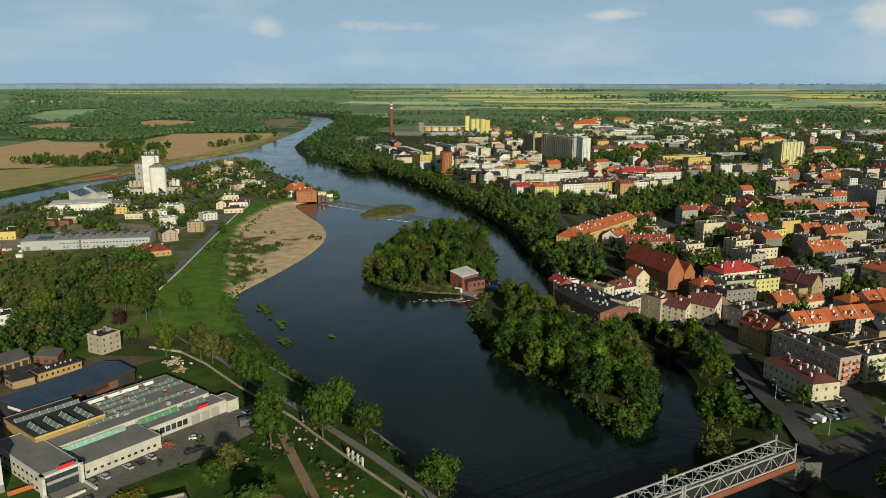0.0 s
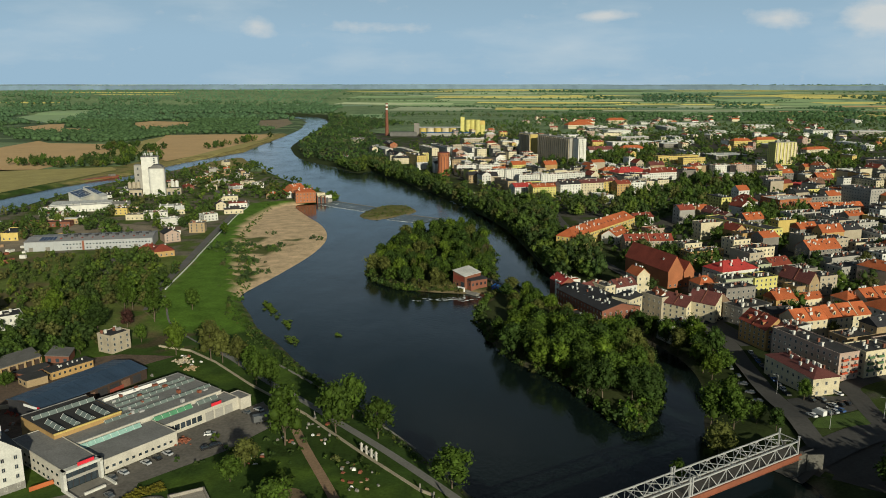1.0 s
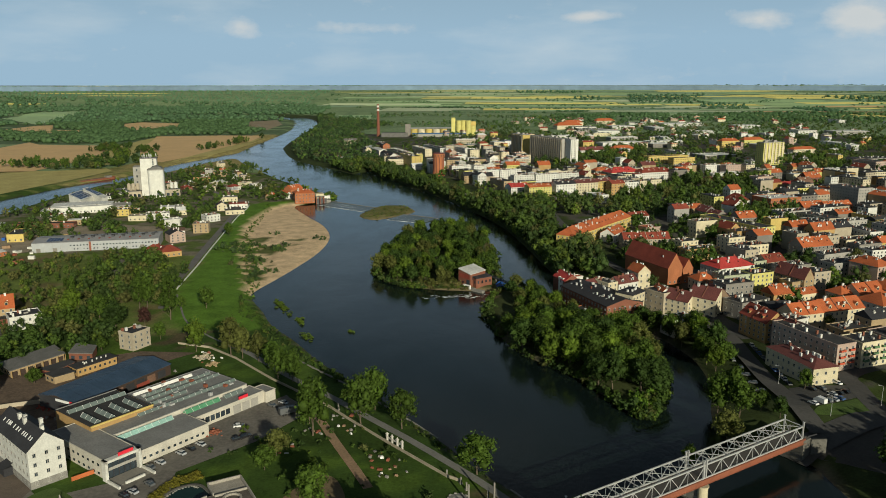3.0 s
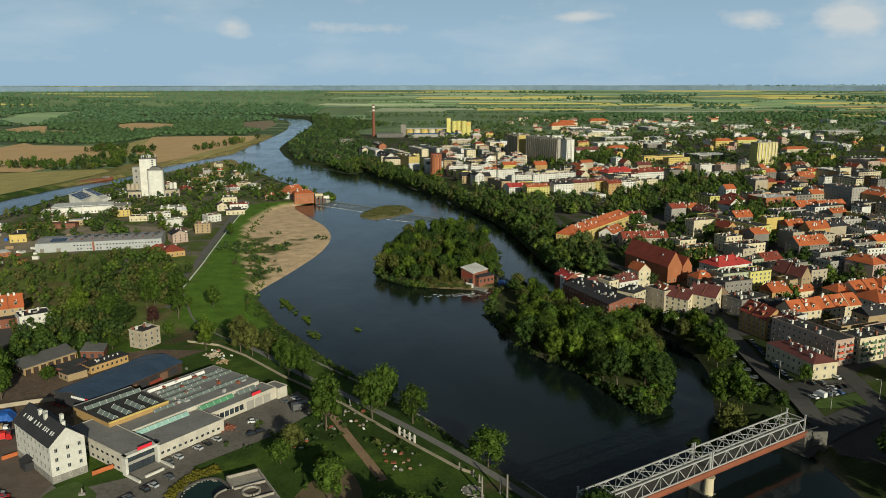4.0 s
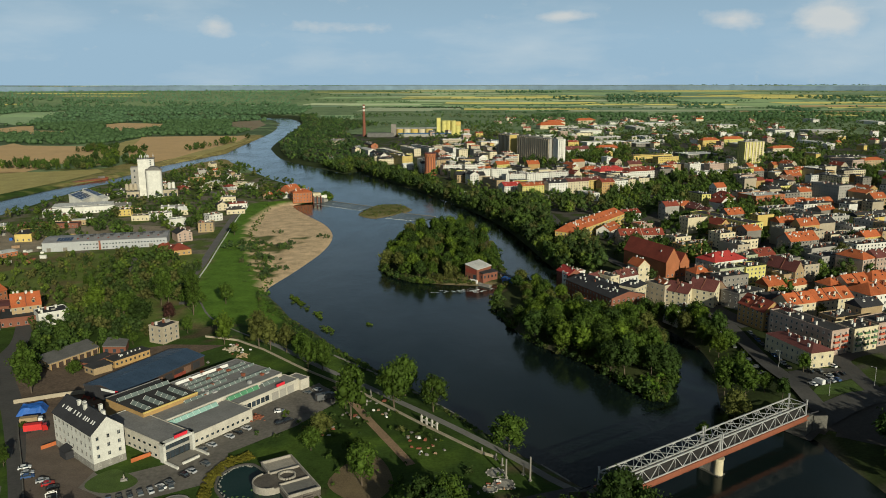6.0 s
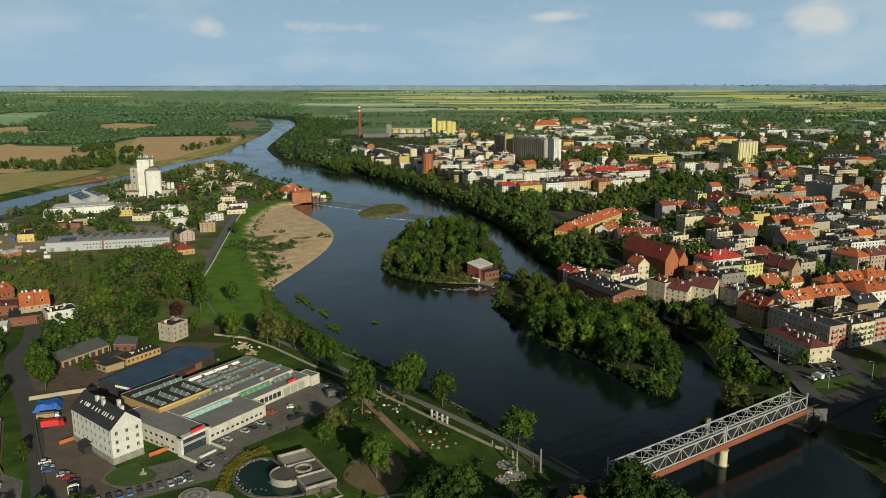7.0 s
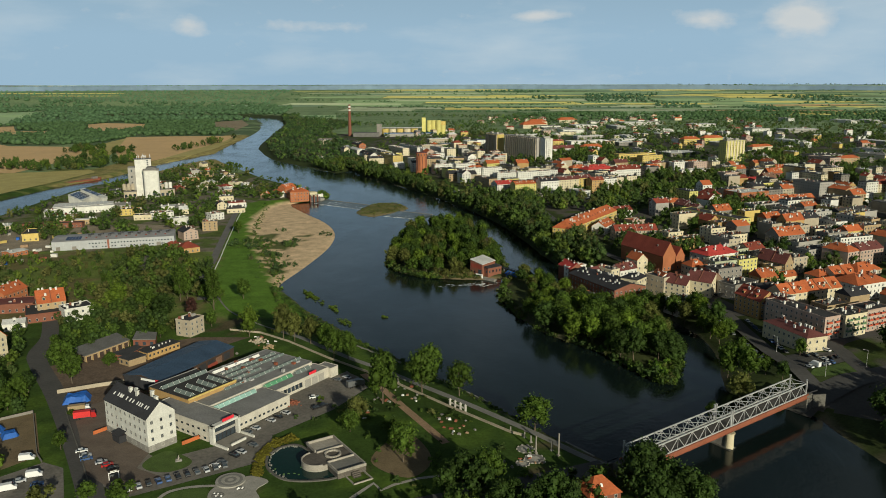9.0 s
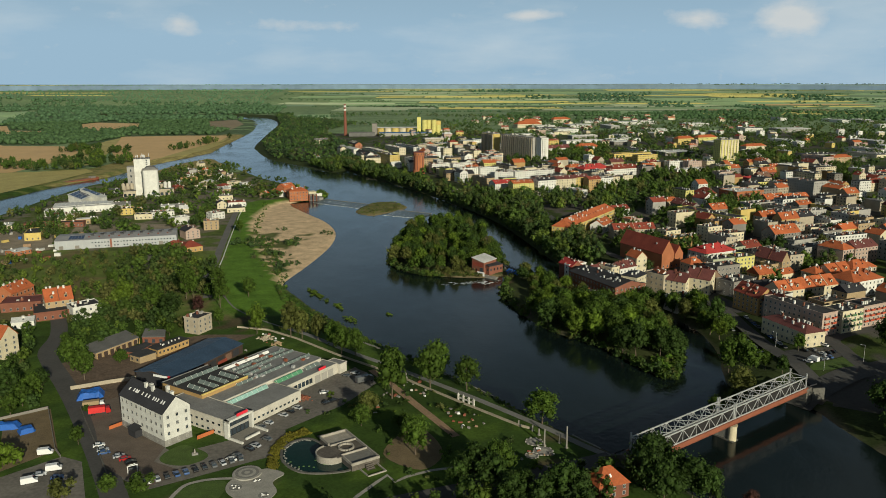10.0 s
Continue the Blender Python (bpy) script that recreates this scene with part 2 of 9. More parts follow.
# ---- mesh helpers ----
class Shape:
    """Gathers faces; each call takes a material slot."""
    def __init__(self):
        self.v, self.f, self.m = [], [], []

    def add(self, verts, faces, slot=0):
        k = len(self.v)
        self.v += [tuple(p) for p in verts]
        self.f += [tuple(k + i for i in q) for q in faces]
        self.m += [slot] * len(faces)
        return self

    def box(self, x, y, z, sx, sy, sz, slot=0, turn=0.0, taper=1.0):
        """Centred in x and y, standing on z."""
        c, s, out = math.cos(turn), math.sin(turn), []
        for h, k in ((0, 1), (sz, taper)):
            for a, b in ((-1, -1), (1, -1), (1, 1), (-1, 1)):
                px, py = a * sx / 2 * k, b * sy / 2 * k
                out.append((x + c * px - s * py, y + s * px + c * py, z + h))
        return self.add(out, [(3, 2, 1, 0), (4, 5, 6, 7), (0, 1, 5, 4), (1, 2, 6, 5), (2, 3, 7, 6), (3, 0, 4, 7)], slot)

    def beam(self, a, b, w, h, slot=0):
        """A square bar from a to b."""
        a, b = Vector(a), Vector(b)
        d = (b - a).normalized()
        side = d.cross(Vector((0, 0, 1)))
        side = Vector((1, 0, 0)) if side.length < 1e-4 else side.normalized()
        up = side.cross(d).normalized()
        out = [p + side * i * w / 2 + up * j * h / 2 for p in (a, b) for i, j in ((-1, -1), (1, -1), (1, 1), (-1, 1))]
        return self.add(out, [(3, 2, 1, 0), (4, 5, 6, 7), (0, 1, 5, 4), (1, 2, 6, 5), (2, 3, 7, 6), (3, 0, 4, 7)], slot)

    def drum(self, x, y, z, r0, r1, h, n=16, slot=0):
        out = [(x + r * math.cos(2 * math.pi * i / n), y + r * math.sin(2 * math.pi * i / n), z + k) for r, k in ((r0, 0), (r1, h)) for i in range(n)]
        faces = [(i, (i + 1) % n, n + (i + 1) % n, n + i) for i in range(n)] + [tuple(range(n, 2 * n)), tuple(range(n - 1, -1, -1))]
        return self.add(out, faces, slot)

    def mesh(self, name, mats, smooth=False):
        me = bpy.data.meshes.new(name)
        me.from_pydata(self.v, [], self.f)
        for m in mats:
            me.materials.append(M[m])
        me.polygons.foreach_set("material_index", np.array(self.m, dtype=np.int32))
        if smooth:
            me.polygons.foreach_set("use_smooth", np.ones(len(self.f), dtype=bool))
        me.update()
        return me


def part(name, data, mats, parent=None, label="", smooth=False):
    """One mesh object under a thing or a part; data is a Shape or a mesh."""
    me = data.mesh(name, mats.split(), smooth) if isinstance(data, Shape) else data
    ob = new(name, me)
    ob.parent = parent
    if label:
        tagged(ob, label)
    return ob


def thing(name, label, category, x, y, z, turn=0.0, group="", kind=""):
    ob = new(name)
    ob.empty_display_size = 0.5
    ob.matrix_basis = pose(x, y, z, 0, 0, turn)
    return tagged(ob, label, category, group, kind)


# ---- the lie of the land ----
def curve(points, steps=4, closed=False):
    """A smooth line through a few plan points."""
    p = np.array(points, float)
    n = len(p)
    out = []
    for i in range(n if closed else n - 1):
        a, b, c, d = (p[(i + k) % n] if closed else p[min(max(i + k, 0), n - 1)] for k in (-1, 0, 1, 2))
        for s in np.arange(steps) / steps:
            out.append(0.5 * (2 * b + (c - a) * s + (2 * a - 5 * b + 4 * c - d) * s * s + (3 * b - a - 3 * c + d) * s ** 3))
    if not closed:
        out.append(p[-1])
    return np.array(out)


def distance(px, py, line):
    """Least distance from each place to a line of many pieces."""
    line = np.asarray(line, float)
    p0, d = line[:-1], line[1:] - line[:-1]
    dd = (d ** 2).sum(1) + 1e-9
    out = np.empty(px.shape)
    for k in range(0, len(px), 4000):
        x, y = px[k:k + 4000, None] - p0[:, 0], py[k:k + 4000, None] - p0[:, 1]
        s = np.clip((x * d[:, 0] + y * d[:, 1]) / dd, 0, 1)
        out[k:k + 4000] = np.sqrt(((x - s * d[:, 0]) ** 2 + (y - s * d[:, 1]) ** 2).min(1))
    return out


def inside(px, py, loop):
    loop = np.asarray(loop, float)
    (x0, y0), (x1, y1) = loop.T, np.roll(loop, 1, 0).T
    out = np.empty(px.shape, bool)
    rise = np.where(y0 == y1, 1e-9, y1 - y0)
    for k in range(0, len(px), 4000):
        x, y = px[k:k + 4000, None], py[k:k + 4000, None]
        out[k:k + 4000] = (((y0 > y) != (y1 > y)) & (x < (x1 - x0) * (y - y0) / rise + x0)).sum(1) % 2 == 1
    return out


def ease(a, b, x):
    s = np.clip((x - a) / (b - a), 0, 1)
    return s * s * (3 - 2 * s)


SHORE_W = curve([(240, -20), (150, 135), (106, 206), (79, 248), (62, 271), (41, 296), (17, 330), (-12, 367), (-38, 397), (-60, 429), (-78, 452), (-92, 479), (-106, 504), (-110, 520),
                 (-102, 572), (-95, 640), (-99, 700), (-117, 755), (-146, 808), (-172, 862), (-162, 885), (-138, 912), (-148, 940), (-200, 1016), (-250, 1086), (-322, 1212), (-384, 1323),
                 (-432, 1444), (-458, 1601), (-502, 2022), (-547, 2285), (-625, 2600), (-690, 2745), (-800, 2850), (-1000, 2900), (-1300, 2890)])
SHORE_E = curve([(-1300, 2950), (-1000, 2990), (-800, 2960), (-670, 2880), (-590, 2720), (-512, 2440), (-458, 2065), (-398, 1656), (-364, 1524), (-301, 1360), (-205, 1225), (-165, 1167), (-150, 1197), (-127, 1147), (-72, 1046), (-9, 915),
                 (44, 780), (66, 690), (82, 600), (96, 540), (118, 480), (140, 425), (142, 385), (134, 350), (132, 332), (146, 319), (158, 308), (160.5, 292), (164, 274), (172, 250), (200, 196), (268, 80), (345, -40)])
RIVER = np.concatenate([SHORE_W, SHORE_E])
ARM = curve([(-560, 640), (-530, 800), (-517, 896), (-513, 965), (-501, 1046), (-481, 1127), (-476, 1296), (-460, 1391), (-440, 1490), (-405, 1400), (-432, 1280), (-440, 1150), (-452, 1045), (-468, 985), (-462, 866), (-459, 792), (-470, 640)], closed=True)
ISLAND = curve([(-42, 606), (-35, 562), (-14, 541), (-1, 537), (11, 534.5), (31, 533), (42, 535), (50, 545), (47, 571), (45, 631), (36, 700), (16, 736), (-12, 730), (-33, 690)], closed=True)
ISLET = curve([(-93, 812), (-86, 850), (-79, 874), (-60, 880), (-44, 858), (-40, 836), (-53, 812), (-74, 789)], closed=True)
SPIT = curve([(50, 538), (41, 505), (42, 470), (56, 422), (84, 385), (99, 353), (108, 343), (115, 358), (123, 383), (124, 420), (102, 470), (76, 524), (60, 545)], closed=True)
SANDBAR = curve([(-110, 512), (-122, 535), (-140, 585), (-166, 662), (-186, 734), (-194, 825), (-176, 878), (-140, 850), (-85, 720), (-85, 600), (-95, 510)], closed=True)
MEADOW = curve([(-78, 440), (-100, 432), (-128, 440), (-150, 480), (-160, 540), (-182, 640), (-206, 760), (-218, 850), (-200, 872), (-178, 868), (-150, 700), (-110, 560), (-100, 490)], closed=True)


RISE, STRETCH = 3900.0, 1.53 / 1050


def reach(far):
    """How far off the plain seems at a distance: past RISE it climbs gently, so that the skyline lies where it should."""
    return RISE * np.exp(STRETCH * (np.clip(far, RISE, 4950) - RISE))


def outland(x, y):
    """Where a place on the wide plain lies on the climbing ground."""
    r = math.hypot(x, y)
    k = (RISE + math.log(r / RISE) / STRETCH) / r if r > RISE else 1.0
    return x * k, y * k


def land(px, py):
    """Height of the ground, and how far it lies from the water's edge."""
    px, py = np.asarray(px, float), np.asarray(py, float)
    dw, de = distance(px, py, SHORE_W), distance(px, py, SHORE_E)
    wet = np.where(inside(px, py, RIVER), 1, -1) * np.minimum(dw, de)
    da = distance(px, py, np.vstack([ARM, ARM[:1]]))
    wet = np.maximum(wet, np.where(inside(px, py, ARM), 1, -1) * da)
    islands = np.zeros(px.shape, bool)
    for loop in (ISLAND, ISLET, SPIT):
        di = distance(px, py, np.vstack([loop, loop[:1]])) * np.where(inside(px, py, loop), 1, -1)
        wet = np.minimum(wet, -di)
        islands |= di > -2
    dry = -wet
    east = (de < dw) & ~islands
    level = np.where(east, 2.5 + 4.5 * ease(6, 45, de) + 2.5 * ease(45, 400, de), 3.5 + 0.0 * de)
    level = np.where(islands, 2.0, level)
    bank = np.where(islands, 6.0, 9.0)
    h = level * ease(-1.0, bank, dry)
    sandy = inside(px, py, SANDBAR)
    h = np.where(inside(px, py, ISLET), np.minimum(h, 0.9), h)
    h = np.where(dry < 0, np.maximum(-2.5, 0.35 * dry), h)
    h = np.where(sandy, np.clip(0.1 * dry, -2.5, 0.5 + 0.018 * dry), h)
    far = np.hypot(px, py)
    h = h + 131 * (1 - np.clip(far, RISE, 4950) / reach(far))
    return h, dry, east, islands, sandy


def gz(x, y):
    return float(land(np.array([x]), np.array([y]))[0][0])


def steps(*spans):
    out = []
    for a, b, d in spans:
        out += list(np.linspace(a, b, max(1, int(round((b - a) / d))), endpoint=False))
    return np.array(out + [spans[-1][1]])


def sheet(name, xs, ys, colour, material_name):
    gx, gy = np.meshgrid(xs, ys)
    h, dry, east, isl, sandy = land(gx.ravel(), gy.ravel())
    me = bpy.data.meshes.new(name)
    nx, ny = len(xs), len(ys)
    idx = np.arange(nx * ny).reshape(ny, nx)
    quads = np.stack([idx[:-1, :-1], idx[:-1, 1:], idx[1:, 1:], idx[1:, :-1]], -1).reshape(-1, 4)
    me.vertices.add(nx * ny)
    me.vertices.foreach_set("co", np.stack([gx.ravel(), gy.ravel(), h], 1).ravel())
    me.loops.add(len(quads) * 4)
    me.loops.foreach_set("vertex_index", quads.ravel().astype(np.int32))
    me.polygons.add(len(quads))
    me.polygons.foreach_set("loop_start", np.arange(0, len(quads) * 4, 4, dtype=np.int32))
    me.polygons.foreach_set("use_smooth", np.ones(len(quads), dtype=bool))
    me.update(calc_edges=True)
    at = me.color_attributes.new("cover", "FLOAT_COLOR", "POINT")
    at.data.foreach_set("color", colour(gx.ravel(), gy.ravel(), h, dry, east, isl, sandy).astype(np.float32).ravel())
    me.materials.append(M[material_name])
    return new(name, me)


def cover(x, y, h, dry, east, isl, sandy):
    """Base colour of the land by its use; far ground has painted haze."""
    n = len(x)
    c = np.ones((n, 4))
    soft = np.array([noise.noise(Vector((a / 70, b / 70, 0))) for a, b in zip(x, y)])
    fine = np.array([noise.noise(Vector((a / 16, b / 16, 5))) for a, b in zip(x, y)])
    c[:, :3] = (0.040, 0.072, 0.014)
    # far ground is paler and bluer, with haze mixed into the colour
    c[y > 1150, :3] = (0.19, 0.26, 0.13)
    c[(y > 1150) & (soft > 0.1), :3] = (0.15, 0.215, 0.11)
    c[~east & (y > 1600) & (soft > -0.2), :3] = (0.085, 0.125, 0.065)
    # the outermost ground takes on the blue of haze
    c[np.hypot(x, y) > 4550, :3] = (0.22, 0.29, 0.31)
    def put(mask, col):
        c[mask, :3] = col
    put(~east & (y > 1000) & (y < 1950) & (x < -350) & (dry < 60), (0.25, 0.215, 0.085))
    put(~east & (y > 640) & (x < -465) & (y < 1200) & (fine > 0.1), (0.13, 0.15, 0.045))
    put(east & (y < 1900), (0.085, 0.08, 0.068))
    put(east & (y < 1900) & (fine + soft > 0.12), (0.05, 0.072, 0.018))
    put(east & (dry < 60), (0.036, 0.050, 0.016))
    put(~east & (x > -480) & (x < -160) & (y > 560) & (y < 1150) & (dry > 15), (0.15, 0.135, 0.10))
    put(~east & (x > -480) & (x < -160) & (y > 560) & (y < 1150) & (fine > -0.02), (0.080, 0.108, 0.028))
    put(~east & (x > -360) & (x < -120) & (y > 420) & (y < 610) & (dry > 30), (0.115, 0.150, 0.038))
    put(~east & (x > -360) & (x < -120) & (y > 420) & (y < 610) & (dry > 30) & (fine + soft > 0.25), (0.13, 0.115, 0.05))
    near = ~east & (y < 470) & (x > -230)
    put(near & (fine + 0.5 * soft > 0.34), (0.080, 0.068, 0.036))
    put(near & (fine - soft > 0.15), (0.060, 0.100, 0.016))
    put(near & (soft < -0.3), (0.034, 0.060, 0.012))
    put(inside(x, y, MEADOW) & ~sandy, (0.092, 0.170, 0.022))
    put(isl, (0.05, 0.062, 0.022))
    put(sandy & (dry < 90), (0.58, 0.43, 0.27))
    put(sandy & (fine > 0.05) & (dry > 9) & (y < 560), (0.11, 0.13, 0.04))
    put(sandy & (fine > 0.12) & (dry > 14) & (y < 690) & (x < -118), (0.10, 0.115, 0.04))
    put(inside(x, y, ISLET), (0.17, 0.155, 0.065))
    put(inside(x, y, ISLET) & (fine > 0.0), (0.12, 0.125, 0.04))
    put((dry < 2.2) & (dry > -8) & ~sandy & isl & (y > 500), (0.20, 0.16, 0.09))
    put((dry < 1.0) & (dry > -8) & ~sandy & (y <= 500), (0.10, 0.09, 0.06))
    put(dry < -3, (0.05, 0.045, 0.03))
    return c


XS = steps((-5000, -1500, 120), (-1500, -560, 24), (-560, -320, 8), (-320, 340, 5), (340, 700, 12), (700, 1500, 24), (1500, 5000, 120))
YS = steps((-5000, -800, 150), (-800, 180, 40), (180, 640, 5), (640, 960, 6), (960, 1600, 12), (1600, 3000, 30), (3000, 3880, 80), (3880, 5000, 40))
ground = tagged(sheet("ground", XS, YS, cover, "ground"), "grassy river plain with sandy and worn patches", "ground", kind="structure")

sea = Shape().add([(-1500, -600, 0), (900, -600, 0), (900, 4100, 0), (-1500, 4100, 0)], [(0, 1, 2, 3)])
tagged(part("water", sea, "water"), "dark slow river water with faint ripples", "river", kind="structure")


def drape(name, loop, material_name, lift, label, category, cell=6.0, kind="structure"):
    """A thin sheet that follows the ground inside a plan loop of straight or smooth sides."""
    loop = np.array(loop, float)
    bm = bmesh.new()
    face = bm.faces.new([bm.verts.new((x, y, 0)) for x, y in loop])
    if face.normal.z < 0 or sum((a[0] * b[1] - b[0] * a[1]) for a, b in zip(loop, np.roll(loop, -1, 0))) < 0:
        face.normal_flip()
    (x0, y0), (x1, y1) = loop.min(0), loop.max(0)
    for axis, lo, hi in ((0, x0, x1), (1, y0, y1)):
        for k in np.arange(lo + cell, hi, cell):
            co, no = ((k, 0, 0), (1, 0, 0)) if axis == 0 else ((0, k, 0), (0, 1, 0))
            bmesh.ops.bisect_plane(bm, geom=bm.verts[:] + bm.edges[:] + bm.faces[:], plane_co=co, plane_no=no)
    pts = np.array([v.co[:2] for v in bm.verts])
    for v, z in zip(bm.verts, land(pts[:, 0], pts[:, 1])[0]):
        v.co.z = z + lift
    me = bpy.data.meshes.new(name)
    bm.to_mesh(me)
    bm.free()
    me.materials.append(M[material_name])
    return tagged(new(name, me), label, category, kind=kind)


def ribbon(name, points, width, material_name, lift, label, category="road", smooth=True, kind="structure"):
    """A strip of even width along a line on the ground."""
    line = curve(points, 8) if smooth else np.array(points, float)
    d = np.gradient(line, axis=0)
    d /= np.linalg.norm(d, axis=1)[:, None] + 1e-9
    side = np.stack([-d[:, 1], d[:, 0]], 1) * width / 2
    s = Shape()
    rows = [line + side * k for k in (1, 0, -1)]
    z = [land(r[:, 0], r[:, 1])[0] + lift for r in rows]
    top = np.max(z, axis=0)
    n = len(line)
    verts = [(*rows[k][i], top[i]) for k in range(3) for i in range(n)]
    faces = [(k * n + i, (k + 1) * n + i, (k + 1) * n + i + 1, k * n + i + 1) for k in range(2) for i in range(n - 1)]
    s.add(verts, faces)
    return tagged(part(name, s, material_name), label, category, kind=kind)

# ---- trees ----
rng = np.random.RandomState(7)


def ball(level):
    bm = bmesh.new()
    bmesh.ops.create_icosphere(bm, subdivisions=level, radius=1)
    bm.verts.ensure_lookup_table()
    v = np.array([p.co[:] for p in bm.verts])
    f = np.array([[p.index for p in q.verts] for q in bm.faces])
    bm.free()
    return v, f


BALL1, BALL2 = ball(1), ball(2)


def crown(rs, height, radius, low, lobes, leaves, leaf, tall=1.0, core=BALL1, loose=(0.58, 1.24)):
    """Leafy lobes round a stem: each a rough dark core and a skin of loose leaf clumps. Gives triangles."""
    V, F, k = [], [], 0
    top = height - low
    for i in range(lobes):
        if lobes == 1:
            c, r = np.array([0, 0, low + top / 2]), np.array([radius, radius, top / 2])
        else:
            a = i * 2.4 + rs.uniform(-0.4, 0.4)
            s = (i + 0.5) / lobes
            ring = radius * 0.72 * math.sin(math.pi * (0.16 + 0.8 * s)) ** 0.8 * rs.uniform(0.35, 1.25)
            c = np.array([ring * math.cos(a), ring * math.sin(a), low + top * (0.22 + 0.62 * s)])
            r = radius * (rs.uniform(0.24, 0.46) if lobes > 12 else rs.uniform(0.34, 0.60)) * np.array([1, 1, rs.uniform(0.8, 1.05) * tall])
        v, f = core
        bumpy = 0.50 + 0.26 * rs.rand(len(v))[:, None]
        V.append(c + v * r * bumpy)
        F.append(f + k)
        k += len(v)
        d = rs.normal(size=(leaves, 3))
        d[:, 2] += 0.25
        d /= np.linalg.norm(d, axis=1)[:, None]
        at = c + d * r * rs.uniform(*loose, (leaves, 1))
        n = d + rs.normal(size=(leaves, 3)) * 0.7
        n /= np.linalg.norm(n, axis=1)[:, None]
        u = np.cross(n, rs.normal(size=(leaves, 3)))
        u /= np.linalg.norm(u, axis=1)[:, None]
        w = np.cross(n, u)
        size = leaf * rs.uniform(0.6, 1.3, (leaves, 1))
        quad = np.stack([at - u * size, at - w * size * 0.7, at + u * size, at + w * size * 0.7 + n * size * 0.3], 1).reshape(-1, 3)
        V.append(quad)
        q = k + np.arange(leaves)[:, None] * 4
        F.append(np.concatenate([q + [0, 1, 2], q + [0, 2, 3]]))
        k += leaves * 4
    return np.concatenate(V), np.concatenate(F)


def tri_mesh(name, v, f, material_name, tint=None, smooth=False):
    me = bpy.data.meshes.new(name)
    me.vertices.add(len(v))
    me.vertices.foreach_set("co", v.astype(np.float32).ravel())
    me.loops.add(len(f) * 3)
    me.loops.foreach_set("vertex_index", f.astype(np.int32).ravel())
    me.polygons.add(len(f))
    me.polygons.foreach_set("loop_start", np.arange(0, len(f) * 3, 3, dtype=np.int32))
    if smooth:
        me.polygons.foreach_set("use_smooth", np.ones(len(f), dtype=bool))
    me.update(calc_edges=True)
    if tint is not None:
        at = me.color_attributes.new("tint", "FLOAT_COLOR", "POINT")
        at.data.foreach_set("color", tint.astype(np.float32).ravel())
    me.materials.append(M[material_name])
    return me


def trunk_shape(rs, height, low, thick):
    s = Shape()
    z, x, y, r = 0.0, 0.0, 0.0, thick
    for i in range(4):
        nx, ny, nz, nr = x + rs.uniform(-0.2, 0.2), y + rs.uniform(-0.2, 0.2), z + height * 0.17, r * 0.78
        ring = [(px + q * math.cos(a), py + q * math.sin(a), pz) for px, py, pz, q in ((x, y, z, r), (nx, ny, nz, nr)) for a in np.arange(8) * math.pi / 4]
        s.add(ring, [(j, (j + 1) % 8, 8 + (j + 1) % 8, 8 + j) for j in range(8)])
        x, y, z, r = nx, ny, nz, nr
    for i in range(5):
        a, h0 = i * 1.26 + rs.uniform(-0.3, 0.3), low * 0.8 + rs.uniform(0, 0.3) * (height - low)
        reach = height * 0.2
        s.beam((x * 0.7, y * 0.7, h0), (reach * math.cos(a), reach * math.sin(a), h0 + reach * 1.1), r * 0.8, r * 0.8)
    return s


TREES = {}
for kind, (count, height, radius, low, lobes, leaves, leaf, tall) in {
        "round": (6, 14, 5.0, 1.8, 20, 58, 0.42, 1.2), "broad": (5, 15, 6.7, 1.4, 24, 56, 0.48, 1.05),
        "poplar": (2, 20, 3.1, 1.0, 12, 110, 0.40, 1.7), "bush": (3, 4.2, 2.8, 0.0, 6, 80, 0.36, 0.9)}.items():
    for i in range(count):
        rs = np.random.RandomState(11 * i + len(kind))
        cv, cf = crown(rs, height, radius, low, lobes, leaves, leaf, tall)
        for tone in ("leaf_mid", "leaf_dark", "leaf_bright", "leaf_olive", "leaf_red"):
            if tone == "leaf_red" and (kind != "round" or i):
                continue
            TREES.setdefault(kind + tone, []).append((tri_mesh("crown", cv, cf, tone), None))
        tr = trunk_shape(rs, height, low, 0.24 if kind != "bush" else 0.08).mesh("trunk", ["bark"])
        for tone in ("leaf_mid", "leaf_dark", "leaf_bright", "leaf_olive", "leaf_red"):
            if kind + tone in TREES and len(TREES[kind + tone]) > i:
                TREES[kind + tone][i] = (TREES[kind + tone][i][0], tr)

TREE_WORDS = {"leaf_mid": "leafy green", "leaf_dark": "dark green", "leaf_bright": "fresh light green", "leaf_olive": "olive green", "leaf_red": "dark red-leaved"}
KIND_WORDS = {"round": "round-crowned tree", "broad": "broad leafy tree", "poplar": "slender poplar tree", "bush": "low bushy shrub"}
HEIGHTS = {"round": 14, "broad": 15, "poplar": 20, "bush": 4.2}


BANK, PARK = "on the river bank", "in the gardens"
STREET = np.array([(-80, 175), (-95, 208), (-115, 243), (-140, 283), (-166, 322), (-192, 358), (-201, 374), (-208, 400)], float)


